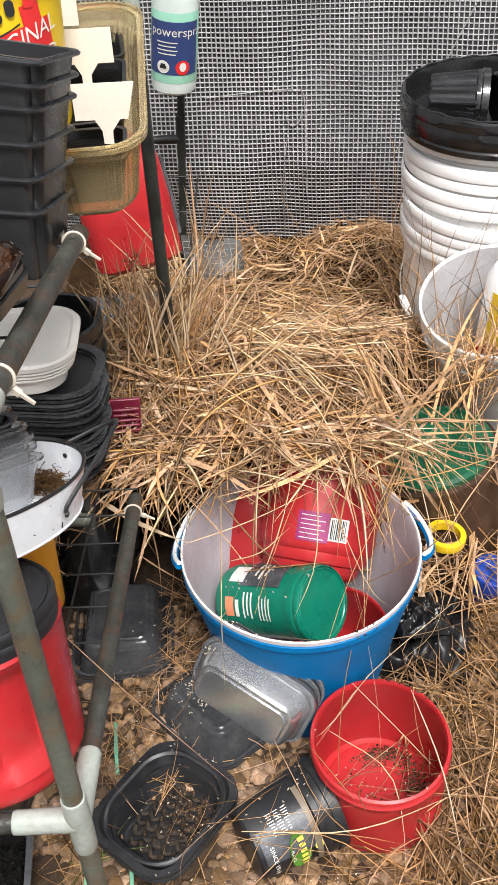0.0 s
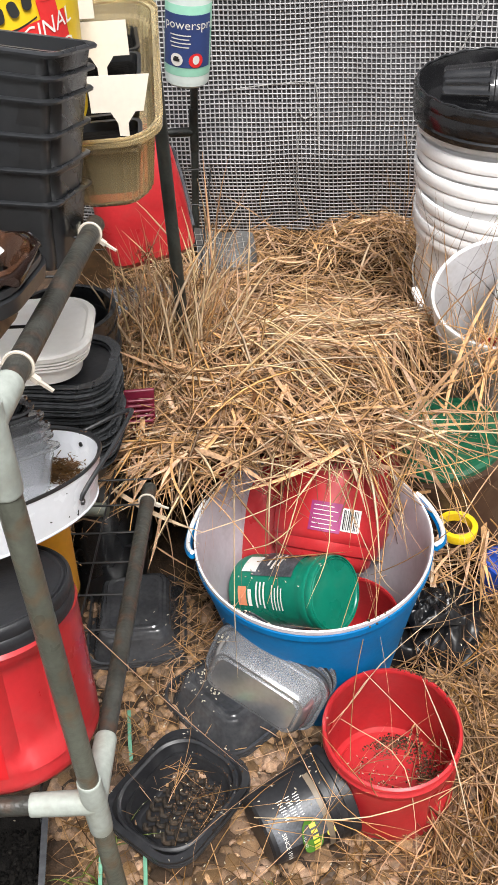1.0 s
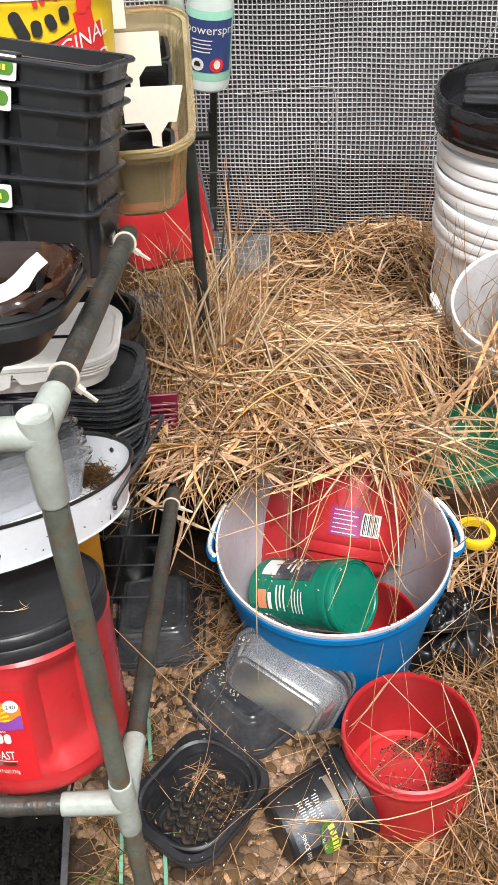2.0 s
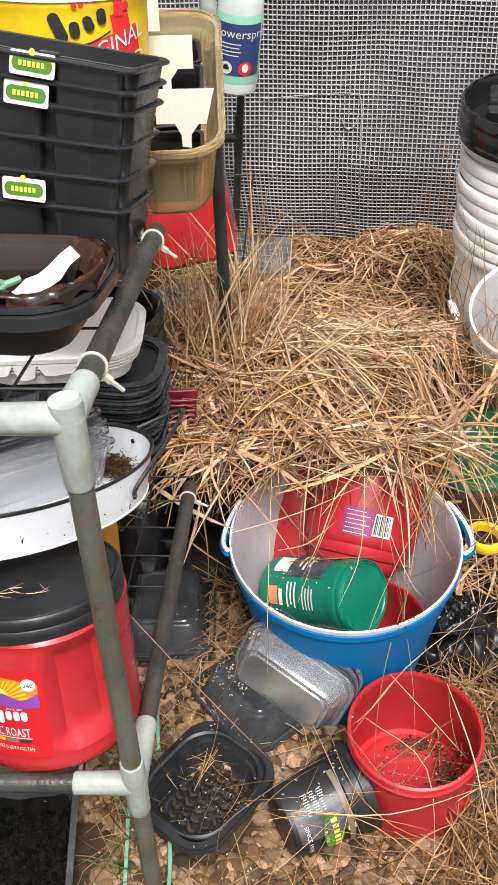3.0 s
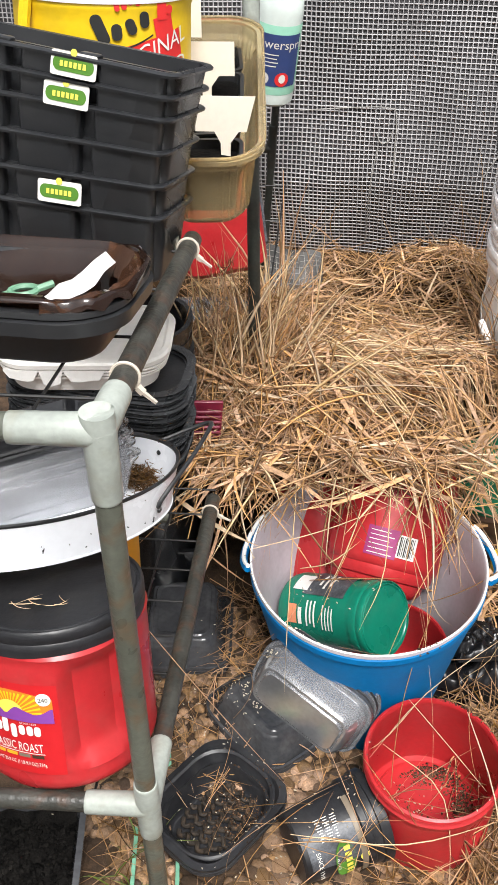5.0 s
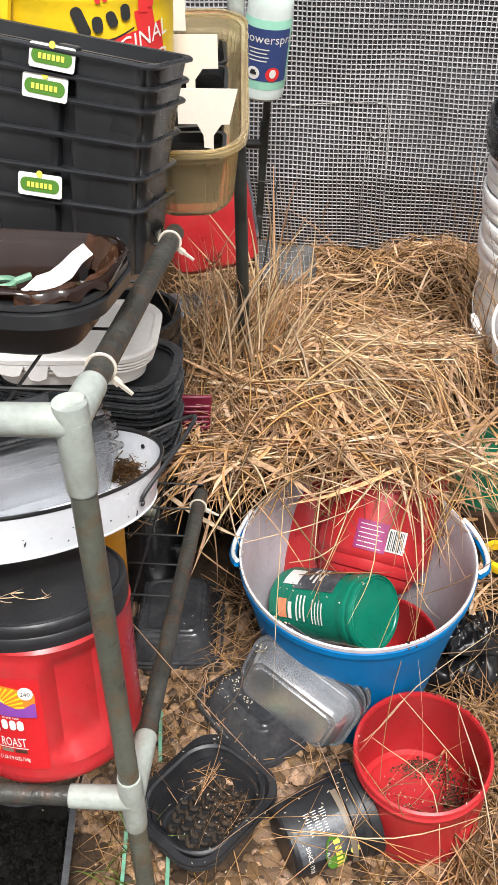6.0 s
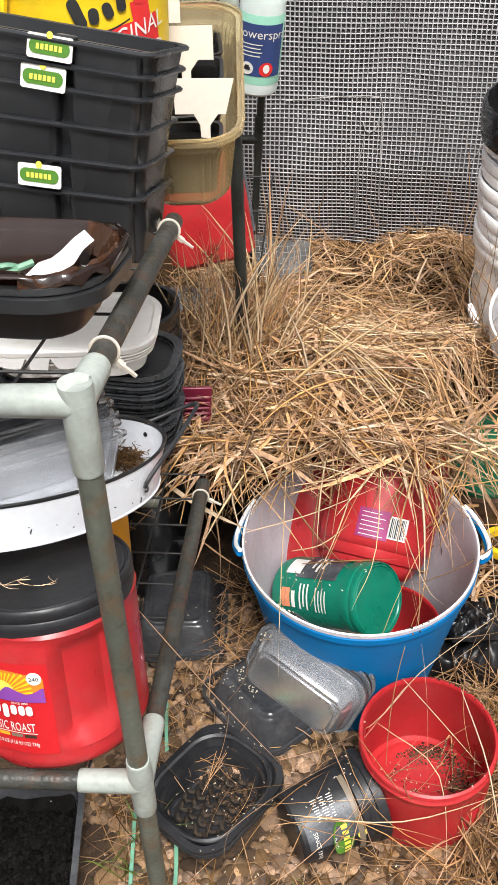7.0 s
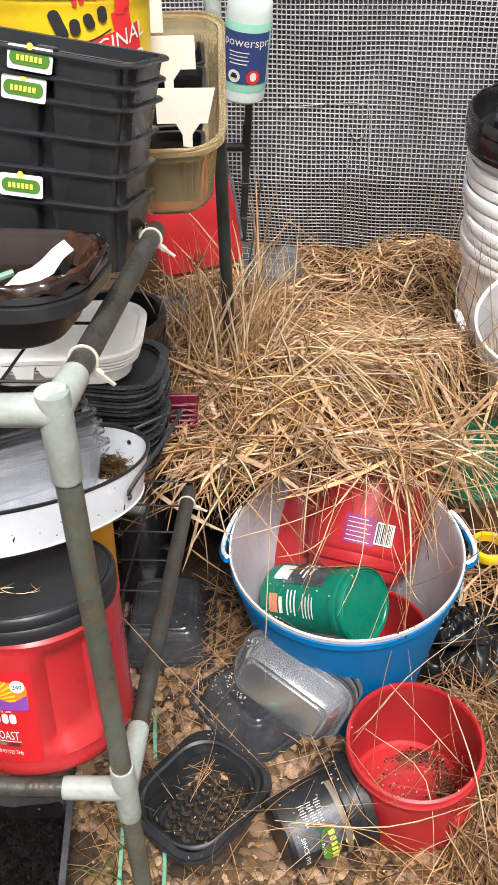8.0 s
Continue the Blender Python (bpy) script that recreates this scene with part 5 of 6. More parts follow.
for k in range(5):
    b = thing("bucket", pose(BSX + 0.0022 * math.sin(k * 2.4), BSY + 0.002 * math.cos(k * 1.7), 0.039 * k, 1.5 + 0.9 * math.sin(k * 1.9), 0.9 * math.cos(k * 2.6), 40 * k), "white plastic bucket with stepped collar nested in a stack", "bucket", group="stack of white buckets")
    bucket_parts(b, BUCKET_R, 0.345, ((0.0195, 1.0, 0.0185), (0.0375, 0.988, 0.0165)))
ZT = 0.498
bucket_lid = new("lid")
bucket_lid.parent, bucket_lid.matrix_basis = b, b.matrix_basis.inverted() @ pose(BSX, BSY, ZT, 1.5, 0, 0)
bucket_lid["label"] = "black plastic lid with raised rim and seal"
part("rim", lathe([(0.139, -0.006), (0.1475, -0.010), (0.1490, -0.002), (0.1465, 0.001), (0.1465, 0.004), (0.1500, 0.006), (0.1512, 0.022), (0.1490, 0.026), (0.1490, 0.029), (0.1505, 0.031), (0.1500, 0.040), (0.1470, 0.0445), (0.1430, 0.0435), (0.1405, 0.036), (0.135, 0.006), (0.12, 0.003), (0.1, 0.002), (0, 0.002)], 96, wobble=lambda a, z: 1 + 0.004 * math.sin(7 * a + 30 * z) * (z > 0.03)), M_BLACKGLOSS, bucket_lid)
part("seal", tube([(0.1455 * math.cos(q), 0.1455 * math.sin(q), 0.0455 + 0.0012 * math.sin(23 * q)) for q in [2 * math.pi * i / 90 for i in range(90)]], 0.0016, 6, closed=True), M_BLACK, bucket_lid, "black rubber seal")
grip = new("handle")
grip.parent, grip.matrix_basis = b, b.matrix_basis.inverted()
grip["label"] = "white grip on a bent wire bail"
part("bail", tube(smooth_path([(BSX - 0.138, BSY - 0.045, 0.30), (BSX - 0.146, BSY - 0.050, 0.26), (BSX - 0.144, BSY - 0.058, 0.228)], 5), 0.0012, 6), M_STRING, grip)
part("grip", tube([(BSX - 0.144, BSY - 0.059, 0.226), (BSX - 0.142, BSY - 0.063, 0.221), (BSX - 0.133, BSY - 0.080, 0.204), (BSX - 0.131, BSY - 0.083, 0.201)], [0.004, 0.0068, 0.0068, 0.005], 12), M_WHITE, grip)
for m in (frame_of((0, 1, 0.3), (0.93, -0.16, -0.04), (0.284, 1.556, 0.530)), frame_of((0.2, 1, 0), (0.93, 0.15, 0.05), (0.380, 1.535, 0.534))):
    p = thing("plant_pot", m, "fluted black nursery pot lying on the bucket lid", "plant pot", group="pots on the bucket lid")
    part("body", lathe([(0, 0.0), (0.036, 0.0), (0.038, 0.003), (0.0465, 0.066), (0.049, 0.068), (0.049, 0.074), (0.051, 0.076), (0.051, 0.086), (0.047, 0.086), (0.037, 0.004), (0, 0.004)], 80, wobble=lambda a, z: 1 + (0.045 * math.sin(a * 13) if 0.002 < z < 0.067 else 0)), M_BLACKGLOSS, p)

bucket_axis = Vector((-0.12, -0.27, 0.95)).normalized()
rim_c = Vector((0.349, 1.265, 0.352))
bucket_b = thing("bucket", frame_of((1, 0, 0), bucket_axis, rim_c - bucket_axis * 0.30), "tilted white plastic bucket with ribbed collar, straw inside", "bucket")
R2 = 0.109
bucket_parts(bucket_b, R2, 0.30, ((0.017, 1.0, 0.016), (0.034, 0.985, 0.010), (0.056, 0.975, 0.010)))
# shade inside the white bucket is put into this grey base colour
part("inside", lathe([(R2 * 0.952, 0.297), (R2 * 0.905, 0.24), (R2 * 0.82, 0.012), (0, 0.010)], 72), M_WHITE_SHADE, bucket_b, "white bucket inside with its shade painted grey")
jar = thing("jar", frame_of((1, 0, 0), (0.05, -0.1, 0.99), (0.374, 1.315, 0.205)), "white plastic jar with yellow label standing in the bucket", "jar")
part("body", lathe([(0, 0), (0.040, 0), (0.042, 0.004), (0.042, 0.16), (0.034, 0.175), (0, 0.175)], 40), M_WHITE, jar)
part("label", cyl_patch(0.042, 0.06, 0.15, -150, -40, 20), M_YELLOW, jar, "yellow label")
red_bit = thing("cup", frame_of((1, 0, 0), (0.1, -0.2, 0.9), (0.330, 1.255, 0.19)), "red plastic cup inside the bucket", "cup")
part("body", lathe([(0, 0), (0.034, 0), (0.04, 0.07), (0.038, 0.07), (0.032, 0.004), (0, 0.004)], 32), M_RED, red_bit)

brown_pot = thing("plant_pot", pose(0.283, 1.118, 0.008, 2, -11, 0), "brown plastic pot with dusty green lid", "plant pot")
part("body", lathe([(0, 0), (0.07, 0), (0.074, 0.004), (0.086, 0.18), (0.090, 0.184), (0.090, 0.205), (0.084, 0.206), (0, 0.206)], 60), M_BROWN, brown_pot)
part("lid", lathe([(0.080, 0.2055), (0.0825, 0.2065), (0.083, 0.213), (0.079, 0.218), (0.075, 0.2185), (0.0725, 0.2145), (0.05, 0.2142), (0, 0.2145)], 60), M_GREENLID, brown_pot, "dusty green lid with raised rim")

yellow_ring = thing("tape_roll", pose(0.249, 1.004, 0.144, 2, 4, -8), "roll of yellow tape with loose end", "tape roll")
part("roll", lathe([(0.019, 0), (0.026, 0), (0.0265, 0.001), (0.0265, 0.011), (0.026, 0.012), (0.019, 0.012)], 40, close=True), M_YELLOW, yellow_ring)
part("loose_end", ([(-0.02, 0.026, 0.001), (0.02, 0.026, 0.001), (0.006, 0.066, 0.004), (-0.02, 0.062, 0.008), (-0.02, 0.026, 0.002), (0.02, 0.026, 0.002), (0.006, 0.066, 0.005), (-0.02, 0.062, 0.009)], [[0, 1, 2, 3], [7, 6, 5, 4], [0, 4, 5, 1], [1, 5, 6, 2], [2, 6, 7, 3], [3, 7, 4, 0]]), M_LABELYELLOW, yellow_ring)


def crumpled(w, d, h, seed, amp=0.012):
    """A heap of crumpled film: a low mound broken by sharp folds."""
    n_c = 44
    V, F = [], []
    for j in range(n_c + 1):
        for i in range(n_c + 1):
            u, v = 2 * i / n_c - 1, 2 * j / n_c - 1
            edge = max(0.0, 1 - max(abs(u), abs(v)) ** 4)
            q = Vector((u * 2.2 + seed, v * 2.2, 0))
            fold = abs(noise.noise(q)) + 0.5 * abs(noise.noise(q * 2.0 + Vector((5, 0, 0))))
            z = h * edge ** 0.5 * (0.55 + 0.35 * noise.noise(q * 0.7)) + amp * 2.2 * (0.6 - fold) * edge ** 0.3
            V.append((u * w / 2 * (1 + 0.10 * noise.noise(q * 1.3)), v * d / 2 * (1 + 0.10 * noise.noise(q * 1.1 + Vector((0, 9, 0)))), max(0.001, z)))
    for j in range(n_c):
        for i in range(n_c):
            a = j * (n_c + 1) + i
            F.append([a, a + 1, a + n_c + 2, a + n_c + 1])
    return V, F


bag = thing("plastic_bag", pose(0.226, 0.965, 0.0, 0, 0, -12), "crumpled glossy black plastic bag on the gravel", "plastic bag")
part("body", crumpled(0.125, 0.17, 0.070, 3.0, 0.013), M_BAG, bag, smooth=70)
part("folded_flap", moved(crumpled(0.075, 0.07, 0.03, 8.0, 0.007), pose(-0.01, -0.03, 0.060, -14, 8, 25)), M_BAG, bag, smooth=60)
blue_cap = thing("bottle", pose(0.306, 1.042, 0.004, 22, 10, 0), "blue ribbed plastic bottle half under straw", "bottle")
part("body", lathe([(0, 0), (0.026, 0), (0.028, 0.003), (0.028, 0.07), (0.024, 0.08), (0, 0.08)], 60, wobble=lambda a, z: 1 + 0.025 * math.sin(12 * a)), M_DEEPBLUE, blue_cap)

# dark trays standing in the shade beneath the shelf, and strings on the film
for k, (x, y, a) in enumerate(((-0.235, 1.085, 4), (-0.33, 1.06, -8))):
    t = thing("nursery_tray", pose(x, y, 0.002, 0, 0, a), "black nursery tray standing in the shade under the shelf", "tray", group="trays under the shelf")
    part("body", tray_shell(0.13, 0.10, 0.11, 0.014, taper=0.012, rim=0.005), M_BLACK, t)
for pts in ([(-0.12, 0.475), (-0.02, 0.487), (0.035, 0.488), (0.050, 0.475), (0.052, 0.40), (0.052, 0.30)], [(0.018, 0.445), (0.026, 0.428), (0.040, 0.432), (0.046, 0.45)], [(0.022, 0.42), (0.012, 0.34), (0.008, 0.22)], [(0.13, 0.23), (0.22, 0.40), (0.33, 0.62)]):
    P = [Vector(wall_point(0.03 + 1.215 * (u - 0.045), 0.382 + 1.215 * (z - 0.5))) + Vector((0, -0.007, 0)) for u, z in pts]
    tagged(part("string", tube(smooth_path(P, 6), 0.0011, 5), M_STRING), "thin frayed grey string hanging on the film", "string", group="strings on the film")

# ---- straw ----
np.random.seed(11)


def step01(a, b, x):
    t = np.clip((x - a) / (b - a), 0, 1)
    return t * t * (3 - 2 * t)


def hay_top(x, y):
    """The height of the heap of straw."""
    z = np.interp(y, [0.90, 0.97, 1.06, 1.14, 1.25, 1.40, 1.55, 1.70, 1.90, 2.20], [0.20, 0.285, 0.318, 0.320, 0.280, 0.212, 0.155, 0.110, 0.064, 0.026])
    z = z - 0.020 * step01(1.5, 1.9, y) * (1 - step01(0.05, 0.25, x))
    left = step01(-0.34, -0.20, x)
    edge = np.interp(y, [0.9, 1.16, 1.26, 1.34], [0.135, 0.155, 0.24, 0.26])
    right = 1 - step01(edge, edge + 0.06, x) * 0.75
    by_bucket = 0.066 * np.exp(-((x - 0.27) ** 2 + (y - 1.97) ** 2) / 0.024)
    clump = 0.05 * np.exp(-((x + 0.13) ** 2 / 0.006 + (y - 1.22) ** 2 / 0.012))
    lumps = 0.012 * np.sin(x * 31 + y * 17) * np.sin(y * 23 - x * 9)
    return z * left * right + by_bucket + clump + lumps


HU, HV = 60, 70
xs, ys = np.linspace(-0.42, 0.62, HU), np.linspace(1.0, 2.26, HV)
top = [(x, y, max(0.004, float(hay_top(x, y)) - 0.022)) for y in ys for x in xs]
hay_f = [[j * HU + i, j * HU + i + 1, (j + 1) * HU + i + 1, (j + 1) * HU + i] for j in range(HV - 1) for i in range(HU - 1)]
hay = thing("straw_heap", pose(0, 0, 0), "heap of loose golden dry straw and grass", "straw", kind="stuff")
# sheet beneath the stalks, coloured near black to paint the shade in gaps
part("packed_core", (top, hay_f), M_GAPSHADE_STEM, hay)


def lay(n, x0, x1, y0, y1, length, width, spread=None, tilt=9.0, depth=(-0.022, 0.016), ground=False, sag=0.10, rings=8, keep=None, broken=0.35):
    """Random stalks lying on the heap, or on the ground; some are bowed, some broken at a knee."""
    x, y = np.random.uniform(x0, x1, n), np.random.uniform(y0, y1, n)
    if keep is not None:
        ok = keep(x, y)
        x, y = x[ok], y[ok]
        n = len(x)
    z = (0.006 + np.zeros(n)) if ground else hay_top(x, y)
    z = np.maximum(z, 0.006) + np.random.uniform(depth[0], depth[1], n)
    th = np.random.uniform(0, math.pi * 2, n) if spread is None else radians(spread[0]) + np.random.normal(0, radians(spread[1]), n)
    L = np.random.uniform(length[0], length[1], n)
    s = np.linspace(-0.5, 0.5, rings)[None, :]
    knee = np.where(np.random.rand(n) < broken, np.random.normal(0, 0.55, n), 0.0)[:, None] * (s > np.random.uniform(-0.3, 0.35, n)[:, None])
    head = th[:, None] + np.random.normal(0, sag * 3.0, n)[:, None] * s + knee
    step = (L / (rings - 1))[:, None]
    px, py = np.cumsum(np.cos(head) * step, 1), np.cumsum(np.sin(head) * step, 1)
    px, py = x[:, None] + px - px.mean(1, keepdims=True), y[:, None] + py - py.mean(1, keepdims=True)
    rise = np.tan(np.clip(np.random.normal(0, radians(tilt), n), -0.6, 0.6))[:, None] * L[:, None] * s
    if ground:
        pz = np.maximum(0.003, z[:, None] + rise)
    else:
        follow = hay_top(px, py) - hay_top(x, y)[:, None]
        pz = z[:, None] + np.clip(follow, -0.08, 0.04) * 0.8 + rise
        pz = np.maximum(pz, 0.004)
    pz = pz + np.random.normal(0, sag * 0.5, n)[:, None] * L[:, None] * (s ** 2 - 0.1)
    return np.stack([px, py, np.maximum(pz, 0.002)], 2), np.random.uniform(width[0], width[1], n)


def straw_object(name, sets, material, flat=0.32):
    P = np.concatenate([a for a, _ in sets])
    w = np.concatenate([b for _, b in sets]) * (0.84 if flat > 0.2 else 1.0)
    me = strands(P, w, np.full(len(w), flat))
    if flat < 0.2:
        me.shade_flat()
    me.materials.append(material)
    ob = new(name, me)
    ob.parent = hay
    return tagged(ob, kind="stuff")


not_bucket = lambda x, y: ((x - 0.392) ** 2 + (y - 1.575) ** 2 > 0.152 ** 2) & ((x - 0.36) ** 2 + (y - 1.25) ** 2 > 0.11 ** 2) & ((x - 0.272) ** 2 + (y - 1.118) ** 2 > 0.10 ** 2)
in_wall = lambda x, y: y < 2.19 - 0.12 * (x - 0.08)
fit_in = lambda x, y: not_bucket(x, y) & in_wall(x, y)
straw_object("straw_stalk", [
    lay(2900, -0.32, 0.44, 1.0, 2.20, (0.05, 0.15), (0.0015, 0.0032), depth=(-0.020, 0.010), tilt=14, sag=0.12, keep=fit_in),
    lay(1300, -0.30, 0.40, 0.99, 1.50, (0.06, 0.17), (0.0018, 0.0036), depth=(-0.008, 0.024), tilt=15, sag=0.12, keep=fit_in),
    lay(1500, -0.32, 0.44, 1.36, 2.20, (0.05, 0.14), (0.0015, 0.0030), depth=(-0.006, 0.016), tilt=12, sag=0.12, keep=fit_in),
    lay(420, -0.26, 0.34, 0.98, 1.34, (0.08, 0.22), (0.0020, 0.0038), spread=(-40, 50), depth=(0.004, 0.040), tilt=10, sag=0.12, keep=fit_in),
], M_STRAW)
straw_object("tangled_stalk", [
    lay(420, -0.25, -0.02, 1.04, 1.34, (0.06, 0.16), (0.0018, 0.0034), depth=(0.006, 0.05), tilt=24, sag=0.14, keep=fit_in),
    lay(520, -0.20, 0.22, 0.975, 1.13, (0.05, 0.15), (0.0020, 0.0040), spread=(0, 55), depth=(-0.005, 0.026), tilt=14, sag=0.14, keep=fit_in),
], M_STRAW)
straw_object("pale_stalk", [
    lay(34, -0.06, 0.16, 1.06, 1.34, (0.14, 0.28), (0.0024, 0.0042), spread=(-52, 18), depth=(0.022, 0.044), tilt=5, sag=0.05, keep=fit_in, broken=0.2),
    lay(34, -0.05, 0.30, 1.12, 1.36, (0.14, 0.28), (0.0022, 0.0040), spread=(8, 16), depth=(0.022, 0.044), tilt=5, sag=0.07, keep=fit_in, broken=0.2),
    lay(150, -0.24, 0.36, 1.04, 2.05, (0.07, 0.18), (0.0018, 0.0034), depth=(0.006, 0.032), tilt=10, sag=0.10, keep=fit_in),
], M_PALE, 0.25)


def single(x, y, heading, length, width, bow=0.03, lift=0.05, rise=0.0):
    """One long stalk on top of the heap."""
    s = np.linspace(-0.5, 0.5, 11)
    a = radians(heading)
    side = bow * length * (1 - 4 * s * s)
    px, py = x + np.cos(a) * length * s - np.sin(a) * side, y + np.sin(a) * length * s + np.cos(a) * side
    pz = float(hay_top(x, y)) + lift + rise * s + 0.01 * (1 - 4 * s * s)
    return np.stack([px, py, pz], 1)[None], np.array([width])


LONG = ((0.022, 1.128, -52, 0.29, 0.0024), (0.070, 1.025, -72, 0.33, 0.0022), (0.064, 1.076, 7, 0.25, 0.0026), (0.005, 1.051, -10, 0.15, 0.0030), (-0.002, 0.985, -49, 0.19, 0.0022),
        (0.080, 1.069, -62, 0.13, 0.0026), (0.027, 0.985, -67, 0.13, 0.0022), (0.060, 1.09, -60, 0.16, 0.0026), (0.045, 1.075, -57, 0.18, 0.0022), (0.172, 1.03, -41, 0.10, 0.0060))
straw_object("long_stalk", [single(*q) for q in LONG], M_PALE, 0.3)
# sunken dark stalks paint shade into the gaps; the second set is old straw
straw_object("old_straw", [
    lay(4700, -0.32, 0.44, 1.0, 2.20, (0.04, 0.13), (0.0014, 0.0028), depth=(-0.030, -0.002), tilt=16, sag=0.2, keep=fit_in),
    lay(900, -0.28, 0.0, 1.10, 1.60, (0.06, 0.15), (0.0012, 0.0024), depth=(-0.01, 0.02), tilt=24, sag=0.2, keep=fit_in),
], M_OLDHAY_SHADE)

# dry leaf blades on top, each one loose
blade_mesh = []
for k in range(14):
    n_r = 9
    q = np.linspace(0, 1, n_r)
    bow, curl = random.uniform(-0.35, 0.35), random.uniform(-0.15, 0.25)
    width_of = np.clip(np.minimum(q * 6 + 0.35, (1 - q) * 2.2 + 0.06), 0, 1) * random.uniform(0.030, 0.055)
    twist = random.uniform(-0.9, 0.9)
    V, F = [], []
    for i in range(n_r):
        a = twist * q[i] + 0.3
        c = Vector((q[i] - 0.5, bow * (q[i] - 0.5) ** 2, curl * (q[i] - 0.5) ** 2))
        side = Vector((-bow * (q[i] - 0.5), math.cos(a), math.sin(a))) * width_of[i] * 0.5
        mid = Vector((0, -math.sin(a), math.cos(a))) * width_of[i] * 0.16
        V += [c - side, c - mid, c + side, c + mid * 0.3]
    for i in range(n_r - 1):
        for e in range(4):
            F.append([4 * i + e, 4 * i + (e + 1) % 4, 4 * i + 4 + (e + 1) % 4, 4 * i + 4 + e])
    me = mesh_of("leaf_blade", V, F, 0)
    me.materials.append(M_BLADE if k % 5 else M_PALE)
    blade_mesh.append(me)


def blades(n, x0, x1, y0, y1, length, lift, lean=14.0):
    """Loose leaf blades that lie on the slope of the heap."""
    done = 0
    while done < n:
        x, y = random.uniform(x0, x1), random.uniform(y0, y1)
        if not bool(fit_in(np.array([x]), np.array([y]))[0]):
            continue
        done += 1
        z = float(hay_top(x, y))
        slope = Vector((z - float(hay_top(x + 0.02, y)), z - float(hay_top(x, y + 0.02)), 0.02)).normalized()
        a = random.uniform(0, 6.28)
        m = frame_of((math.cos(a), math.sin(a), random.gauss(0, 0.2)), slope + Vector((random.gauss(0, 0.25), random.gauss(0, 0.25), 0)), (x, y, z + random.uniform(*lift)))
        L = random.uniform(*length)
        part("leaf_blade", blade_mesh[random.randrange(14)], None, hay, m=m @ Matrix.Diagonal((L, L, L, 1)))


random.seed(52)
blades(150, -0.24, 0.30, 0.99, 1.22, (0.07, 0.15), (0.008, 0.034))
blades(70, -0.26, 0.34, 1.20, 1.45, (0.07, 0.14), (0.006, 0.026))
blades(66, -0.28, 0.32, 1.42, 2.08, (0.06, 0.13), (0.006, 0.020))
straw_object("dry_blade", [
    lay(420, -0.26, 0.32, 1.0, 1.40, (0.04, 0.12), (0.0030, 0.0056), depth=(-0.008, 0.026), tilt=18, sag=0.15, rings=9, keep=fit_in),
    lay(380, -0.30, 0.34, 1.3, 2.1, (0.05, 0.11), (0.0028, 0.0050), depth=(-0.004, 0.018), tilt=15, sag=0.15, rings=9, keep=fit_in),
], M_BLADE, 0.05)


def fan(n, root, spread_root, aim, spread_aim, length, width, droop, rings=7):
    """Stalks that spring from a root and bow under their weight."""
    r = np.array(root) + np.random.normal(0, 1, (n, 3)) * np.array(spread_root)
    a = np.array(aim) + np.random.normal(0, 1, (n, 3)) * np.array(spread_aim)
    a /= np.linalg.norm(a, axis=1, keepdims=True)
    L = np.random.uniform(length[0], length[1], n)[:, None, None]
    s = np.linspace(0, 1, rings)[None, :, None]
    P = r[:, None, :] + a[:, None, :] * L * s
    bow = np.random.uniform(0.3, 1.0, n)[:, None] * droop * L[:, :, 0] * s[:, :, 0] ** 2
    P[:, :, 2] -= bow
    side = np.random.normal(0, 0.26, n)[:, None] * L[:, :, 0] * s[:, :, 0] ** 2
    P[:, :, 0] += side
    P[:, :, 2] = np.maximum(P[:, :, 2], 0.004)
    return P, np.random.uniform(width[0], width[1], n)


# the fringe that hangs over the tub, the shelf foot and the pots
fringe = [fan(13, (x, 1.03, 0.308), (0.03, 0.03, 0.012), (1.5 * dx, -0.5, 0.08), (1.3, 0.4, 0.14), (0.06, 0.15), (0.0016, 0.0034), 0.14)
          for x, dx in ((-0.20, -0.5), (-0.13, -0.3), (-0.07, 0.0), (-0.01, 0.1), (0.05, 0.1), (0.10, 0.0), (0.15, 0.2), (0.19, 0.3))]
fringe.append(fan(11, (0.19, 1.10, 0.26), (0.03, 0.05, 0.01), (0.5, -1.0, 0.05), (0.5, 0.2, 0.15), (0.12, 0.24), (0.0014, 0.0028), 0.55))
fringe.append(fan(5, (0.13, 1.02, 0.31), (0.03, 0.02, 0.01), (0.35, -1.0, 0.15), (0.3, 0.2, 0.1), (0.18, 0.28), (0.0014, 0.0024), 0.75))
fringe.append(fan(60, (-0.15, 1.06, 0.32), (0.03, 0.05, 0.02), (-0.7, -0.7, 0.25), (0.6, 0.3, 0.2), (0.08, 0.17), (0.0016, 0.0034), 0.3))
fringe.append(fan(95, (-0.095, 0.995, 0.322), (0.030, 0.035, 0.012), (0.0, -0.45, 0.05), (1.3, 0.4, 0.18), (0.05, 0.12), (0.0020, 0.0040), 0.3))
fringe.append(fan(8, (-0.10, 0.97, 0.30), (0.025, 0.03, 0.03), (0.15, -0.5, -0.6), (0.4, 0.3, 0.3), (0.06, 0.14), (0.0010, 0.0022), 0.2))
fringe += [fan(15, (x, 1.000, 0.312), (0.035, 0.025, 0.012), (0.1, -0.40, 0.0), (1.5, 0.35, 0.18), (0.06, 0.14), (0.0022, 0.0042), 0.35) for x in (0.0, 0.05, 0.10, 0.15)]
straw_object("straw_fringe", fringe, M_STRAW)
straw_object("pale_fringe", [fan(9, (x, 0.992, 0.320), (0.035, 0.02, 0.010), (0.2, -0.5, 0.05), (1.3, 0.35, 0.2), (0.09, 0.17), (0.0024, 0.0042), 0.4) for x in (-0.08, 0.02, 0.08, 0.14)], M_PALE, 0.25)
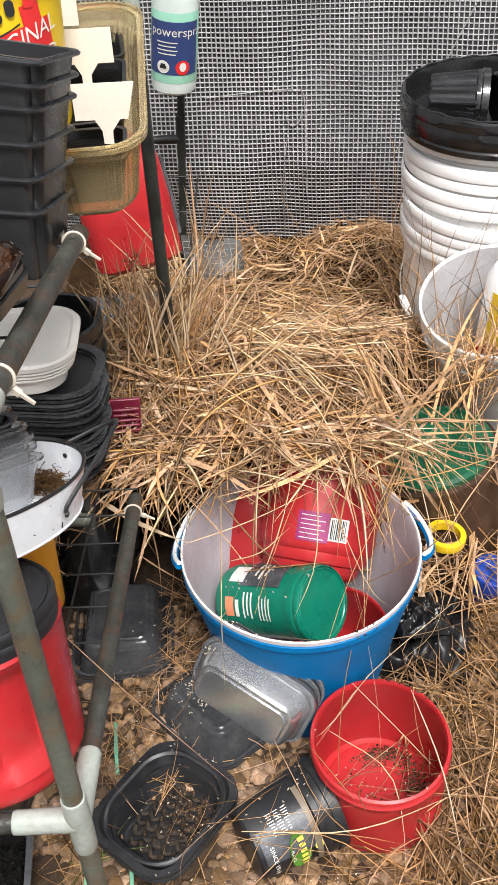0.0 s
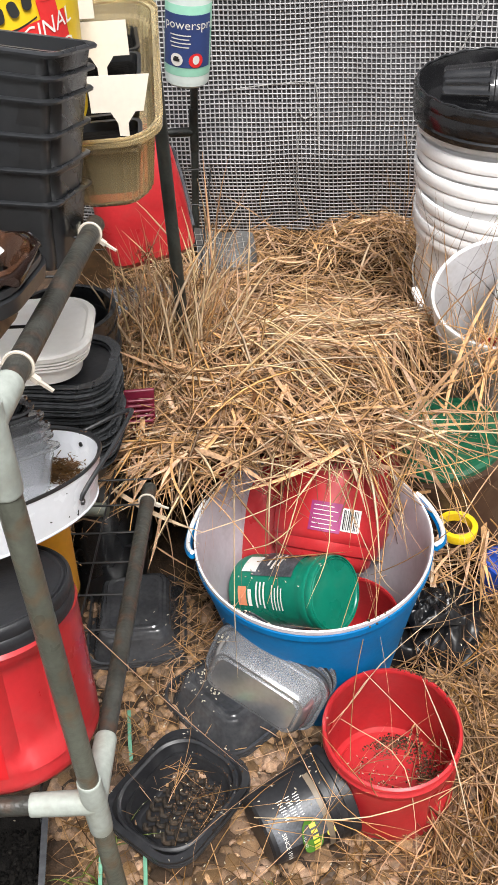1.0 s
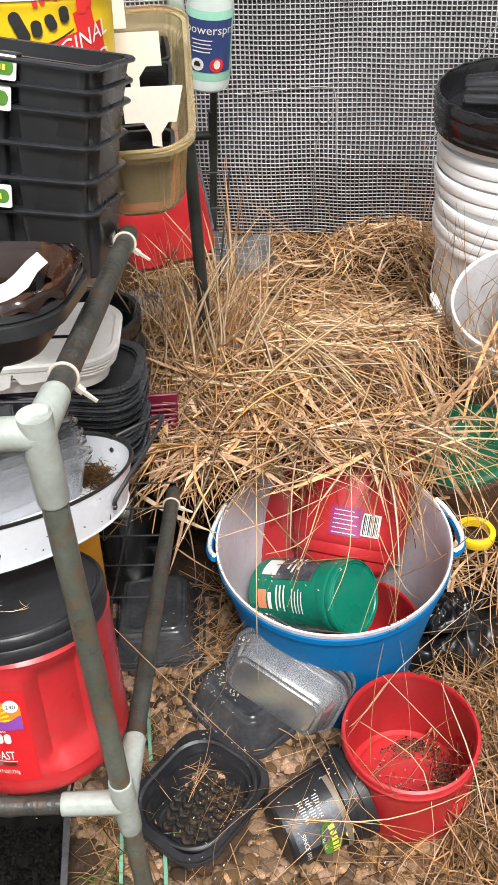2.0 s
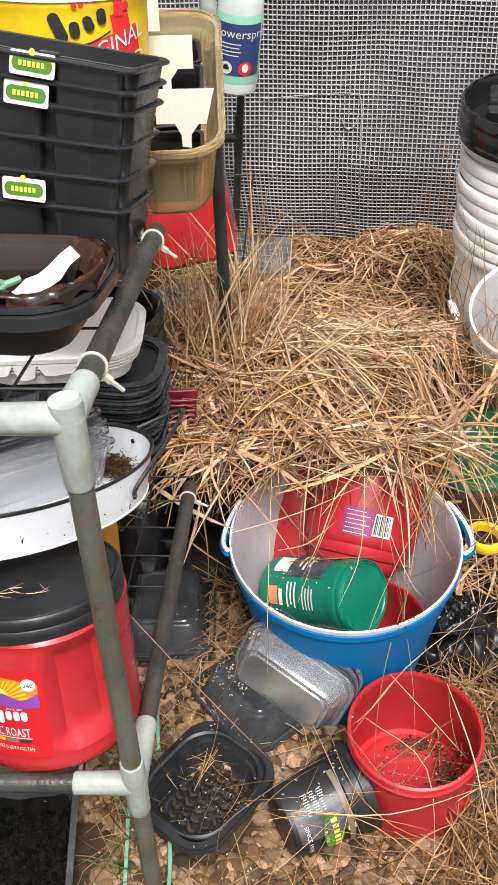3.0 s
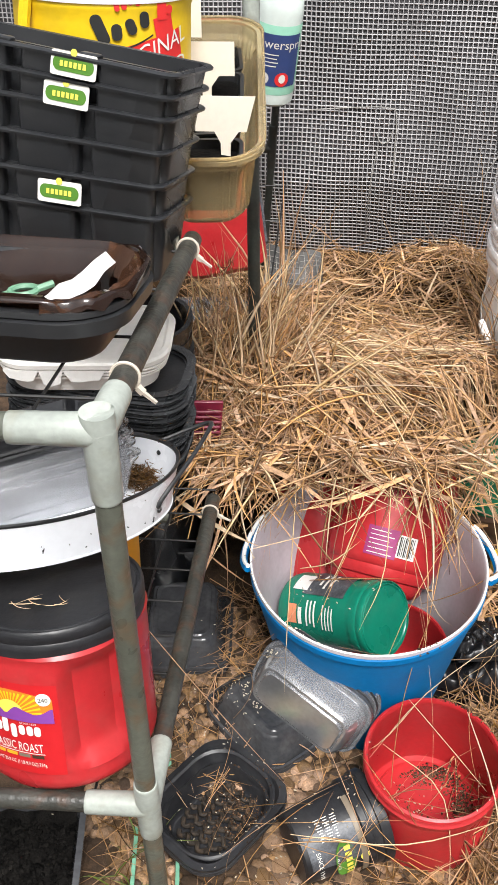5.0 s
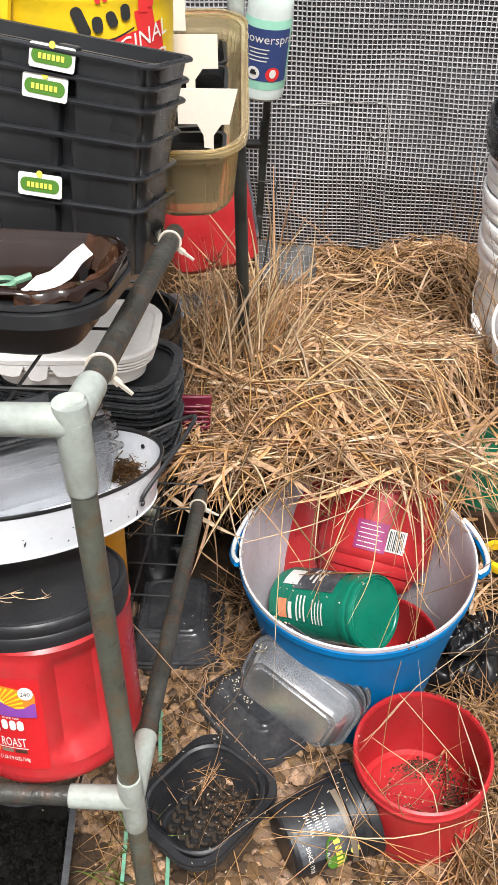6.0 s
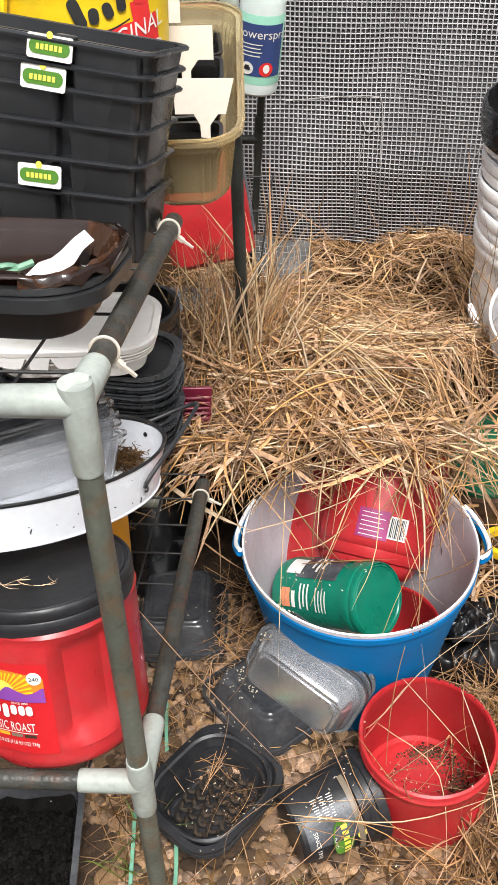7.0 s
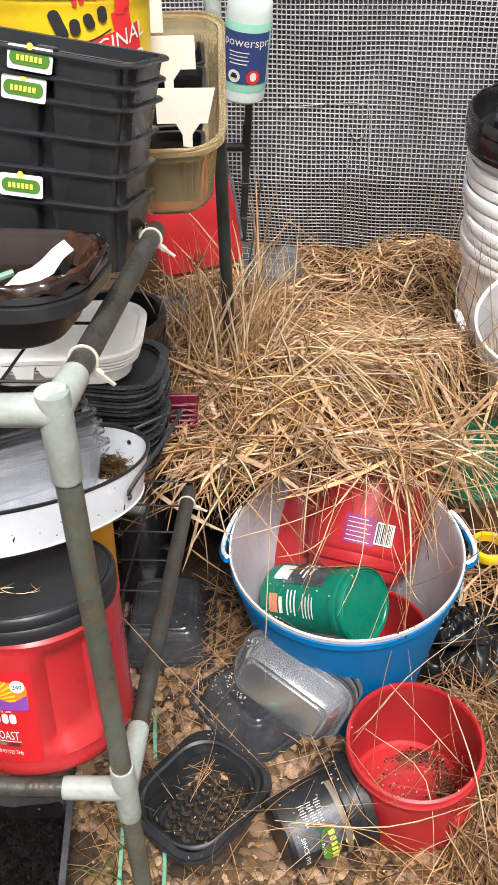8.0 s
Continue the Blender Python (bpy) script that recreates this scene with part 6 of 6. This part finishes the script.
straw_object("blade_fringe", [fan(12, (x, 1.02, 0.315), (0.03, 0.02, 0.012), (0.1, -0.5, 0.08), (1.2, 0.4, 0.15), (0.05, 0.12), (0.003, 0.0056), 0.2) for x in (-0.17, -0.10, -0.03, 0.05, 0.13, 0.19)] + [fan(26, (-0.085, 1.00, 0.322), (0.035, 0.03, 0.01), (-0.1, -0.9, 0.1), (1.0, 0.4, 0.2), (0.05, 0.11), (0.003, 0.0056), 0.5)], M_BLADE, 0.05)

# broad blades that hang beside the tub and over the red cans
for k, (at, way, face, L) in enumerate((((-0.112, 0.905, 0.222), (0.05, -0.20, -1.0), (-0.3, -1, 0.2), 0.085), ((-0.130, 0.915, 0.232), (-0.30, -0.2, -1.0), (0.2, -1, 0.2), 0.075), ((-0.105, 0.915, 0.190), (0.75, -0.15, -0.5), (0.1, -1, 0.7), 0.060),
                                      ((-0.125, 0.90, 0.285), (0.9, -0.4, -0.3), (0, -0.5, 1), 0.10), ((0.140, 0.955, 0.300), (0.9, -0.5, 0.15), (0, -0.6, 1), 0.12), ((0.045, 0.935, 0.312), (-0.9, -0.45, 0.02), (0, -0.6, 1), 0.12), ((0.110, 0.945, 0.300), (0.3, -0.7, -0.65), (0.3, -0.8, 0.7), 0.09),
                                      ((0.205, 0.975, 0.270), (0.5, -0.6, -0.5), (0.3, -0.8, 0.7), 0.10), ((-0.03, 0.945, 0.318), (0.8, -0.55, 0.05), (0, -0.5, 1), 0.11), ((0.165, 0.965, 0.318), (-0.8, -0.5, 0.1), (0, -0.5, 1), 0.10))):
    part("leaf_blade", blade_mesh[(3 * k + 1) % 14], None, hay, m=frame_of(way, face, at) @ Matrix.Diagonal((L * 1.25, L * 1.15, L * 1.4, 1)))

# upright tuft by the shelf, and tall loose stems by the film
tuft = [fan(120, (-0.115, 1.19, 0.29), (0.034, 0.035, 0.01), (0.05, 0.0, 1.0), (0.20, 0.2, 0.1), (0.10, 0.24), (0.0018, 0.0036), 0.05),
        fan(110, (-0.14, 1.14, 0.28), (0.03, 0.04, 0.01), (-0.25, -0.25, 1.0), (0.40, 0.3, 0.2), (0.08, 0.21), (0.0018, 0.0034), 0.22),
        fan(80, (-0.07, 1.24, 0.27), (0.05, 0.05, 0.01), (0.15, 0.0, 1.0), (0.55, 0.3, 0.2), (0.06, 0.17), (0.0016, 0.0032), 0.2),
        fan(60, (-0.10, 1.36, 0.22), (0.05, 0.05, 0.01), (0.1, 0.0, 1.0), (0.45, 0.3, 0.2), (0.06, 0.16), (0.0016, 0.0030), 0.2)]
straw_object("straw_tuft", tuft[:1], M_BLADE, 0.21)
straw_object("leaning_tuft", tuft[1:2], M_PALE, 0.21)
straw_object("low_tuft", tuft[2:], M_STRAW)
straw_object("pale_tuft", [fan(64, (-0.115, 1.15, 0.28), (0.036, 0.035, 0.01), (0.04, -0.05, 1.0), (0.26, 0.2, 0.1), (0.12, 0.26), (0.0024, 0.0048), 0.06),
                           fan(34, (-0.14, 1.08, 0.27), (0.03, 0.03, 0.01), (-0.35, -0.3, 0.9), (0.45, 0.3, 0.2), (0.08, 0.20), (0.0024, 0.0046), 0.3),
                           fan(10, (-0.090, 1.48, 0.17), (0.018, 0.02, 0.01), (0.0, 0.05, 1.0), (0.10, 0.05, 0.05), (0.18, 0.28), (0.0030, 0.0046), 0.0)], M_PALE, 0.2)
straw_object("old_tuft", [fan(90, (-0.13, 1.22, 0.28), (0.04, 0.05, 0.01), (0.05, 0.0, 1.0), (0.30, 0.3, 0.1), (0.06, 0.17), (0.0012, 0.0024), 0.15)], M_OLDHAY_SHADE)
heads = []
for at in ((-0.135, 1.16, 0.485), (-0.115, 1.17, 0.455), (-0.105, 1.18, 0.44), (-0.155, 1.13, 0.45), (-0.075, 1.2, 0.42), (-0.09, 1.15, 0.40)):
    heads.append(fan(46, at, (0.005, 0.005, 0.005), (0, 0, 0.2), (1.0, 1.0, 1.0), (0.008, 0.022), (0.0007, 0.0012), 0.1))
straw_object("seed_head", heads, M_OLDHAY_SHADE)
tall = [fan(5, (-0.085, 1.50, 0.17), (0.008, 0.02, 0.01), (0.02, 0.05, 1.0), (0.05, 0.05, 0.05), (0.22, 0.32), (0.0040, 0.0060), 0.0),
        fan(4, (-0.07, 1.50, 0.17), (0.010, 0.02, 0.01), (0.30, 0.1, 1.0), (0.1, 0.05, 0.05), (0.24, 0.34), (0.0016, 0.0024), 0.05),
        fan(7, (-0.02, 2.02, 0.09), (0.03, 0.02, 0.01), (0.2, -0.4, 0.7), (0.7, 0.3, 0.3), (0.10, 0.18), (0.0018, 0.003), 0.1),
        fan(30, (0.27, 1.41, 0.22), (0.04, 0.04, 0.01), (-0.05, -0.1, 1.0), (0.45, 0.25, 0.2), (0.12, 0.30), (0.0010, 0.0020), 0.15),
        fan(16, (0.27, 1.88, 0.14), (0.02, 0.04, 0.01), (0.1, 0.0, 1.0), (0.5, 0.2, 0.2), (0.08, 0.24), (0.0012, 0.002), 0.15),
        fan(48, (0.30, 1.19, 0.24), (0.03, 0.02, 0.01), (0.4, 0.5, 0.6), (0.4, 0.3, 0.2), (0.08, 0.17), (0.0014, 0.0028), 0.2)]
tall += [fan(150, (0.335, 1.155, 0.285), (0.040, 0.025, 0.02), (0.25, 0.25, 0.8), (0.6, 0.3, 0.2), (0.06, 0.15), (0.0018, 0.0036), 0.35),
         fan(26, (0.31, 1.36, 0.22), (0.04, 0.03, 0.01), (0.1, 0.0, 1.0), (0.35, 0.2, 0.1), (0.16, 0.34), (0.0012, 0.0022), 0.15)]
straw_object("loose_stem", tall, M_STRAW)
straw_object("dark_stem", [fan(16, (0.32, 1.30, 0.24), (0.05, 0.03, 0.01), (0.0, 0.0, 1.0), (0.45, 0.2, 0.15), (0.16, 0.32), (0.0010, 0.0016), 0.2)], M_GAPSHADE_STEM)
straw_object("leaning_stem", [fan(46, (-0.155, 1.07, 0.28), (0.025, 0.03, 0.02), (-0.5, -0.45, 0.6), (0.35, 0.3, 0.3), (0.10, 0.22), (0.0016, 0.0028), 0.35)], M_PALE, 0.25)

# thin straw over the gravel
clear_of_can = lambda x, y: ((x - 0.134) ** 2 + (y - 0.722) ** 2 > 0.080 ** 2) & ((x - 0.055) ** 2 + (y - 0.905) ** 2 > 0.13 ** 2) & ((x - 0.03) ** 2 + (y - 0.655) ** 2 > 0.05 ** 2) & ((x + 0.106) ** 2 + (y - 0.672) ** 2 > 0.085 ** 2)
off_bag = lambda x, y: ((x - 0.226) / 0.075) ** 2 + ((y - 0.975) / 0.10) ** 2 > 1
right_bed = lambda x, y: clear_of_can(x, y) & off_bag(x, y) & (x > 0.185 + 0.25 * np.maximum(0, y - 0.85) - 0.05 * np.random.rand(len(x)))
straw_object("ground_straw", [
    lay(1250, 0.17, 0.46, 0.48, 1.06, (0.06, 0.18), (0.0016, 0.0030), spread=(100, 42), depth=(0.0, 0.045), ground=True, tilt=5, keep=right_bed),
    lay(230, -0.23, 0.20, 0.48, 0.70, (0.05, 0.15), (0.0010, 0.0020), depth=(0.006, 0.022), ground=True, tilt=5, keep=clear_of_can),
    lay(120, -0.22, 0.20, 0.66, 0.98, (0.04, 0.10), (0.0010, 0.0018), depth=(0.006, 0.018), ground=True, tilt=6, keep=clear_of_can),
    lay(150, -0.14, -0.03, 0.88, 1.06, (0.03, 0.10), (0.0008, 0.0018), depth=(0.006, 0.03), ground=True, tilt=12, sag=0.3),
    lay(160, -0.52, -0.28, 1.02, 1.55, (0.06, 0.16), (0.0016, 0.0030), depth=(0.006, 0.05), ground=True, tilt=14),
    lay(70, -0.20, -0.09, 0.72, 0.90, (0.03, 0.09), (0.0008, 0.0016), depth=(0.006, 0.022), ground=True, tilt=12, sag=0.3),
], M_STRAW)

straw_object("old_ground_straw", [
    lay(600, 0.17, 0.46, 0.48, 1.06, (0.05, 0.16), (0.0012, 0.0024), spread=(95, 50), depth=(0.0, 0.045), ground=True, tilt=6, keep=right_bed),
    lay(260, -0.22, 0.20, 0.48, 0.68, (0.04, 0.12), (0.0009, 0.0018), depth=(0.006, 0.018), ground=True, tilt=5, sag=0.3, keep=clear_of_can),
], M_OLDHAY_SHADE)
weed = thing("grass_tuft", pose(0, 0, 0), "few thin green grass blades between the stones", "grass", kind="stuff")
for root, n_ in (((-0.205, 0.60, 0.003), 16), ((0.0, 0.565, 0.003), 14), ((0.03, 0.56, 0.003), 9), ((-0.19, 0.66, 0.003), 10)):
    P, w = fan(n_, root, (0.012, 0.01, 0.0), (0.0, -0.1, 1.0), (0.5, 0.5, 0.1), (0.03, 0.075), (0.0012, 0.0024), 0.4)
    g_me = strands(P, w, np.full(len(w), 0.12))
    g_me.materials.append(M_GRASS)
    g_ob = new("grass_blade", g_me)
    g_ob.parent = weed

# ---- pebbles ----
random.seed(21)
stones = []
for k in range(7):
    bm = bmesh.new()
    bmesh.ops.create_icosphere(bm, subdivisions=2, radius=1.0)
    for v in bm.verts:
        v.co *= 1 + 0.20 * noise.noise(v.co * 1.2 + Vector((k * 7.1, 0, 0)))
        v.co.z *= 0.62
        v.co.y *= 0.80
    me = bpy.data.meshes.new("pebble")
    bm.to_mesh(me)
    bm.free()
    me.shade_smooth()
    me.materials.append(M_PEBBLE)
    stones.append(me)
grit = []
for k in range(5):
    bm = bmesh.new()
    bmesh.ops.create_icosphere(bm, subdivisions=1, radius=1.0)
    for v in bm.verts:
        v.co *= 1 + 0.35 * noise.noise(v.co * 1.5 + Vector((k * 5.3, 4, 0)))
        v.co.z *= 0.7
    grit.append(([v.co.copy() for v in bm.verts], [[v.index for v in f.verts] for f in bm.faces]))
    bm.free()
spots = []


def free(x, y):
    """Whether nothing stands on this bit of ground."""
    for cx, cy, r in ((-0.106, 0.672, 0.062), (-0.082, 0.850, 0.045), (-0.045, 0.81, 0.045), (-0.186, 0.980, 0.065), (0.055, 0.905, 0.10), (0.134, 0.722, 0.066), (0.272, 1.118, 0.07)):
        if (x - cx) ** 2 + (y - cy) ** 2 < r * r:
            return False
    return x > -0.265 and not (x < -0.225 and y < 0.665)


while len(spots) < 13000:
    x, y = (random.uniform(-0.27, 0.20), random.uniform(0.44, 0.78)) if len(spots) % 5 < 3 else (random.uniform(-0.27, 0.36), random.uniform(0.46, 1.04))
    size = random.choice((0.0018, 0.002, 0.0022, 0.0026, 0.003, 0.0036, 0.0042, 0.0046, 0.005, 0.0056, 0.0062, 0.007, 0.008, 0.0095, 0.0115))
    if free(x, y):
        spots.append((x, y, size * random.uniform(0.8, 1.2)))
spots.sort(key=lambda q: -q[2] + 0.003 * q[1])
bulk_v, bulk_f = [], []
for k, (x, y, size) in enumerate(spots):
    m = Matrix.LocRotScale((x, y, size * 0.34), Euler((random.uniform(-0.3, 0.3), random.uniform(-0.3, 0.3), random.uniform(0, 6.28))), (size,) * 3)
    if k < 290:
        part("pebble", stones[k % 7], None, ground, m=m)
    else:
        o = len(bulk_v)
        if size < 0.0052:
            gv, gf = grit[k % 5]
            bulk_v += [tuple(m @ v) for v in gv]
            bulk_f += [[o + i for i in f] for f in gf]
        else:
            me = stones[k % 7]
            bulk_v += [tuple(m @ v.co) for v in me.vertices]
            bulk_f += [[o + i for i in p.vertices] for p in me.polygons]
tagged(part("fine_gravel", (bulk_v, bulk_f), M_PEBBLE, ground, smooth=180), kind="stuff")

# ---- loose bits that lie on things: seeds, soil crumbs, single stalks ----
bpy.context.view_layer.update()
grid = bpy.context.evaluated_depsgraph_get()


def surface(x, y, z0=0.9):
    """The height of the first thing below a place, and its normal."""
    hit, at, n, _, ob, _ = scene.ray_cast(grid, Vector((x, y, z0)), Vector((0, 0, -1)))
    return (at.z, n) if hit else (0.0, Vector((0, 0, 1)))


def grains(name, places, shape, material, label, category):
    """Many small grains in one mesh; shape: half sizes."""
    bm = bmesh.new()
    bmesh.ops.create_icosphere(bm, subdivisions=1, radius=1.0)
    V0 = np.array([v.co[:] for v in bm.verts])
    F0 = [[v.index for v in f.verts] for f in bm.faces]
    bm.free()
    V, F = [], []
    for x, y, z, k in places:
        m = Matrix.LocRotScale((x, y, z), Euler((random.uniform(-0.5, 0.5), random.uniform(-0.5, 0.5), random.uniform(0, 6.28))), [s * k for s in shape])
        o = len(V)
        V += [tuple(m @ Vector(v)) for v in V0]
        F += [[o + i for i in f] for f in F0]
    return tagged(part(name, (V, F), material, smooth=180), label, category, kind="stuff")


random.seed(33)
places = []
for n_, cx, cy, rx, ry in ((620, -0.065, 0.832, 0.075, 0.075), (300, -0.17, 0.965, 0.06, 0.08), (60, -0.10, 0.67, 0.06, 0.06), (45, 0.134, 0.722, 0.065, 0.065), (22, 0.03, 0.67, 0.06, 0.05), (200, 0.06, 0.62, 0.28, 0.12), (120, 0.20, 0.98, 0.06, 0.06), (60, 0.27, 1.12, 0.08, 0.08), (24, 0.05, 0.90, 0.12, 0.12)):
    for _ in range(n_):
        x, y = random.gauss(cx, rx * 0.6), random.gauss(cy, ry * 0.6)
        z, nrm = surface(x, y, 0.35)
        if nrm.z > 0.45:
            places.append((x, y, z + 0.0006, random.uniform(0.7, 1.2)))
grains("grass_seed", places, (0.0018, 0.0008, 0.0005), M_SEED, "pale grass seeds scattered over trays and gravel", "seeds")
places = []
for n_, cx, cy, rx, ry, top_ in ((1100, -0.082, 0.700, 0.040, 0.040, 0.2), (1000, 0.150, 0.766, 0.040, 0.014, 0.3), (800, 0.180, 0.725, 0.014, 0.034, 0.3), (260, 0.12, 0.71, 0.06, 0.05, 0.3), (160, -0.150, 0.700, 0.02, 0.02, 0.62)):
    for _ in range(n_):
        x, y = random.gauss(cx, rx * 0.55), random.gauss(cy, ry * 0.55)
        z, nrm = surface(x, y, top_)
        if nrm.z > 0.6:
            places.append((x, y, z + 0.0005, random.choice((0.25, 0.3, 0.35, 0.45, 0.6, 0.9))))
grains("soil_crumb", places, (0.0022, 0.0014, 0.0010), M_CRUMB, "brown soil crumbs and chaff in trays and cans", "soil")


soil_bits = []
for _ in range(2600):
    x, y = random.uniform(-0.473, -0.245), random.uniform(0.445, 0.652)
    z, nrm = surface(x, y, 0.2)
    if 0.03 < z < 0.053:
        soil_bits.append((x, y, z + 0.0015, random.uniform(0.4, 2.6)))
grains("soil_lump", soil_bits, (0.0020, 0.0013, 0.0010), M_POTSOIL, "black lumps of potting soil in the seed tray", "soil")


def draped(n, x0, x1, y0, y1, length, width, spread, top_):
    """Single stalks that rest on whatever stands highest beneath them."""
    rows, wid = [], []
    for _ in range(n):
        x, y, a, L = random.uniform(x0, x1), random.uniform(y0, y1), radians(random.gauss(*spread)), random.uniform(*length)
        s = np.linspace(-0.5, 0.5, 9)
        P = np.stack([x + np.cos(a) * L * s, y + np.sin(a) * L * s, np.zeros(9)], 1)
        bow = random.gauss(0, 0.10) * L
        P[:, 0] -= np.sin(a) * bow * (1 - 4 * s * s)
        P[:, 1] += np.cos(a) * bow * (1 - 4 * s * s)
        h = np.array([surface(p[0], p[1], top_)[0] for p in P])
        best = None
        for za in np.linspace(h[0], max(h.max(), h[0]) + 0.01, 8):
            for zb in np.linspace(h[-1], max(h.max(), h[-1]) + 0.01, 8):
                line = za + (zb - za) * (s + 0.5)
                lift = max(0.0, float((h - line).max()))
                cost = line.mean() + lift
                if best is None or cost < best[0]:
                    best = (cost, line + lift)
        P[:, 2] = best[1] + 0.0022
        rows.append(P)
        wid.append(random.uniform(*width))
    return np.array(rows), np.array(wid)


straw_object("fallen_blade", [draped(16, 0.17, 0.34, 1.03, 1.19, (0.06, 0.14), (0.003, 0.0052), (60, 50), 0.5)], M_BLADE, 0.05)
straw_object("fallen_stalk", [
    draped(16, 0.24, 0.38, 1.10, 1.20, (0.08, 0.18), (0.0014, 0.0028), (40, 60), 0.5),
    draped(14, 0.04, 0.26, 0.60, 0.80, (0.08, 0.20), (0.0007, 0.0014), (60, 60), 0.4),
    draped(10, -0.10, 0.16, 0.59, 0.68, (0.10, 0.22), (0.0007, 0.0013), (15, 30), 0.4),
    draped(20, -0.03, 0.20, 0.90, 1.00, (0.08, 0.18), (0.0012, 0.0024), (-60, 50), 0.5),
    draped(34, -0.06, 0.19, 0.955, 1.03, (0.07, 0.17), (0.0018, 0.0036), (10, 50), 0.5),
    draped(10, 0.00, 0.16, 0.90, 0.97, (0.07, 0.14), (0.0016, 0.0028), (30, 60), 0.5),
    draped(13, 0.12, 0.33, 0.88, 1.14, (0.12, 0.26), (0.0014, 0.0028), (60, 40), 0.5),
    draped(18, 0.20, 0.36, 1.04, 1.20, (0.08, 0.20), (0.0012, 0.0026), (70, 50), 0.5),
    draped(14, -0.18, -0.02, 0.62, 0.90, (0.06, 0.16), (0.0006, 0.0012), (90, 60), 0.3),
], M_STRAW)


def stem(points, width=0.0021):
    """One bent stalk through a few places, with a seed spike of short grains at its tip where it is long."""
    P = np.array([tuple(p) for p in smooth_path(points, 4)])
    return P[np.linspace(0, len(P) - 1, 9).round().astype(int)][None], np.array([width])


OVER_CAN = (((0.237, 0.877, 0.160), (0.129, 0.782, 0.150), (0.056, 0.711, 0.100)), ((0.079, 0.716, 0.140), (0.142, 0.656, 0.134), (0.155, 0.594, 0.020)),
            ((0.173, 0.759, 0.150), (0.195, 0.662, 0.134), (0.219, 0.602, 0.020)), ((0.108, 0.772, 0.150), (0.150, 0.718, 0.142), (0.187, 0.668, 0.136)),
            ((0.018, 0.737, 0.060), (0.073, 0.725, 0.125), (0.129, 0.782, 0.152)), ((-0.018, 0.627, 0.095), (0.102, 0.616, 0.110), (0.218, 0.663, 0.100)))
OVER_TUB = (((0.081, 0.985, 0.340), (0.075, 0.867, 0.262), (0.046, 0.781, 0.248)), ((0.073, 0.960, 0.330), (0.129, 0.853, 0.230), (0.151, 0.789, 0.250)),
            ((0.146, 0.985, 0.330), (0.160, 0.920, 0.270), (0.171, 0.896, 0.200)), ((-0.031, 0.980, 0.340), (-0.032, 0.790, 0.255), (-0.033, 0.755, 0.165)),
            ((-0.078, 0.884, 0.265), (0.001, 0.893, 0.290), (0.080, 0.900, 0.330)), ((-0.022, 0.855, 0.265), (0.012, 0.858, 0.274), (0.046, 0.880, 0.290)),
            ((0.196, 0.990, 0.310), (0.215, 0.920, 0.230), (0.233, 0.894, 0.120)), ((0.178, 0.851, 0.090), (0.222, 0.871, 0.140), (0.240, 0.950, 0.250)))
straw_object("bent_stem", [stem(q, 0.0015 + 0.0003 * (k % 3)) for k, q in enumerate(OVER_CAN + OVER_TUB)], M_PALE, 0.3)
random.seed(71)
straw_object("crossing_stem", [draped(10, 0.16, 0.30, 0.56, 0.74, (0.12, 0.24), (0.0012, 0.0018), (70, 40), 0.4), draped(5, -0.05, 0.16, 0.58, 0.66, (0.10, 0.20), (0.0010, 0.0015), (15, 30), 0.4), draped(8, 0.14, 0.30, 0.80, 1.0, (0.14, 0.26), (0.0012, 0.0020), (60, 40), 0.5)], M_STRAW, 0.3)

# a few pale twigs on the can's lid
straw_object("lid_twig", [draped(5, -0.222, -0.208, 0.532, 0.545, (0.010, 0.024), (0.0008, 0.0014), (10, 40), 0.565), draped(3, -0.195, -0.180, 0.535, 0.552, (0.010, 0.024), (0.0005, 0.0009), (20, 40), 0.565)], M_PALE, 0.3)

# chaff in the basin
nest = thing("chaff", pose(0, 0, 0), "clump of dry brown chaff lying in the basin", "straw", kind="stuff")
P, w = fan(900, tuple(basin_m @ Vector((0.090, 0.014, 0.010))), (0.010, 0.010, 0.003), (0, 0, 0.05), (1.0, 1.0, 0.45), (0.003, 0.012), (0.0005, 0.0012), 0.1)
c_me = strands(P, w, np.full(len(w), 0.4))
c_me.materials.append(M_OLDHAY_SHADE)
c_ob = new("stalk", c_me)
c_ob.parent = nest
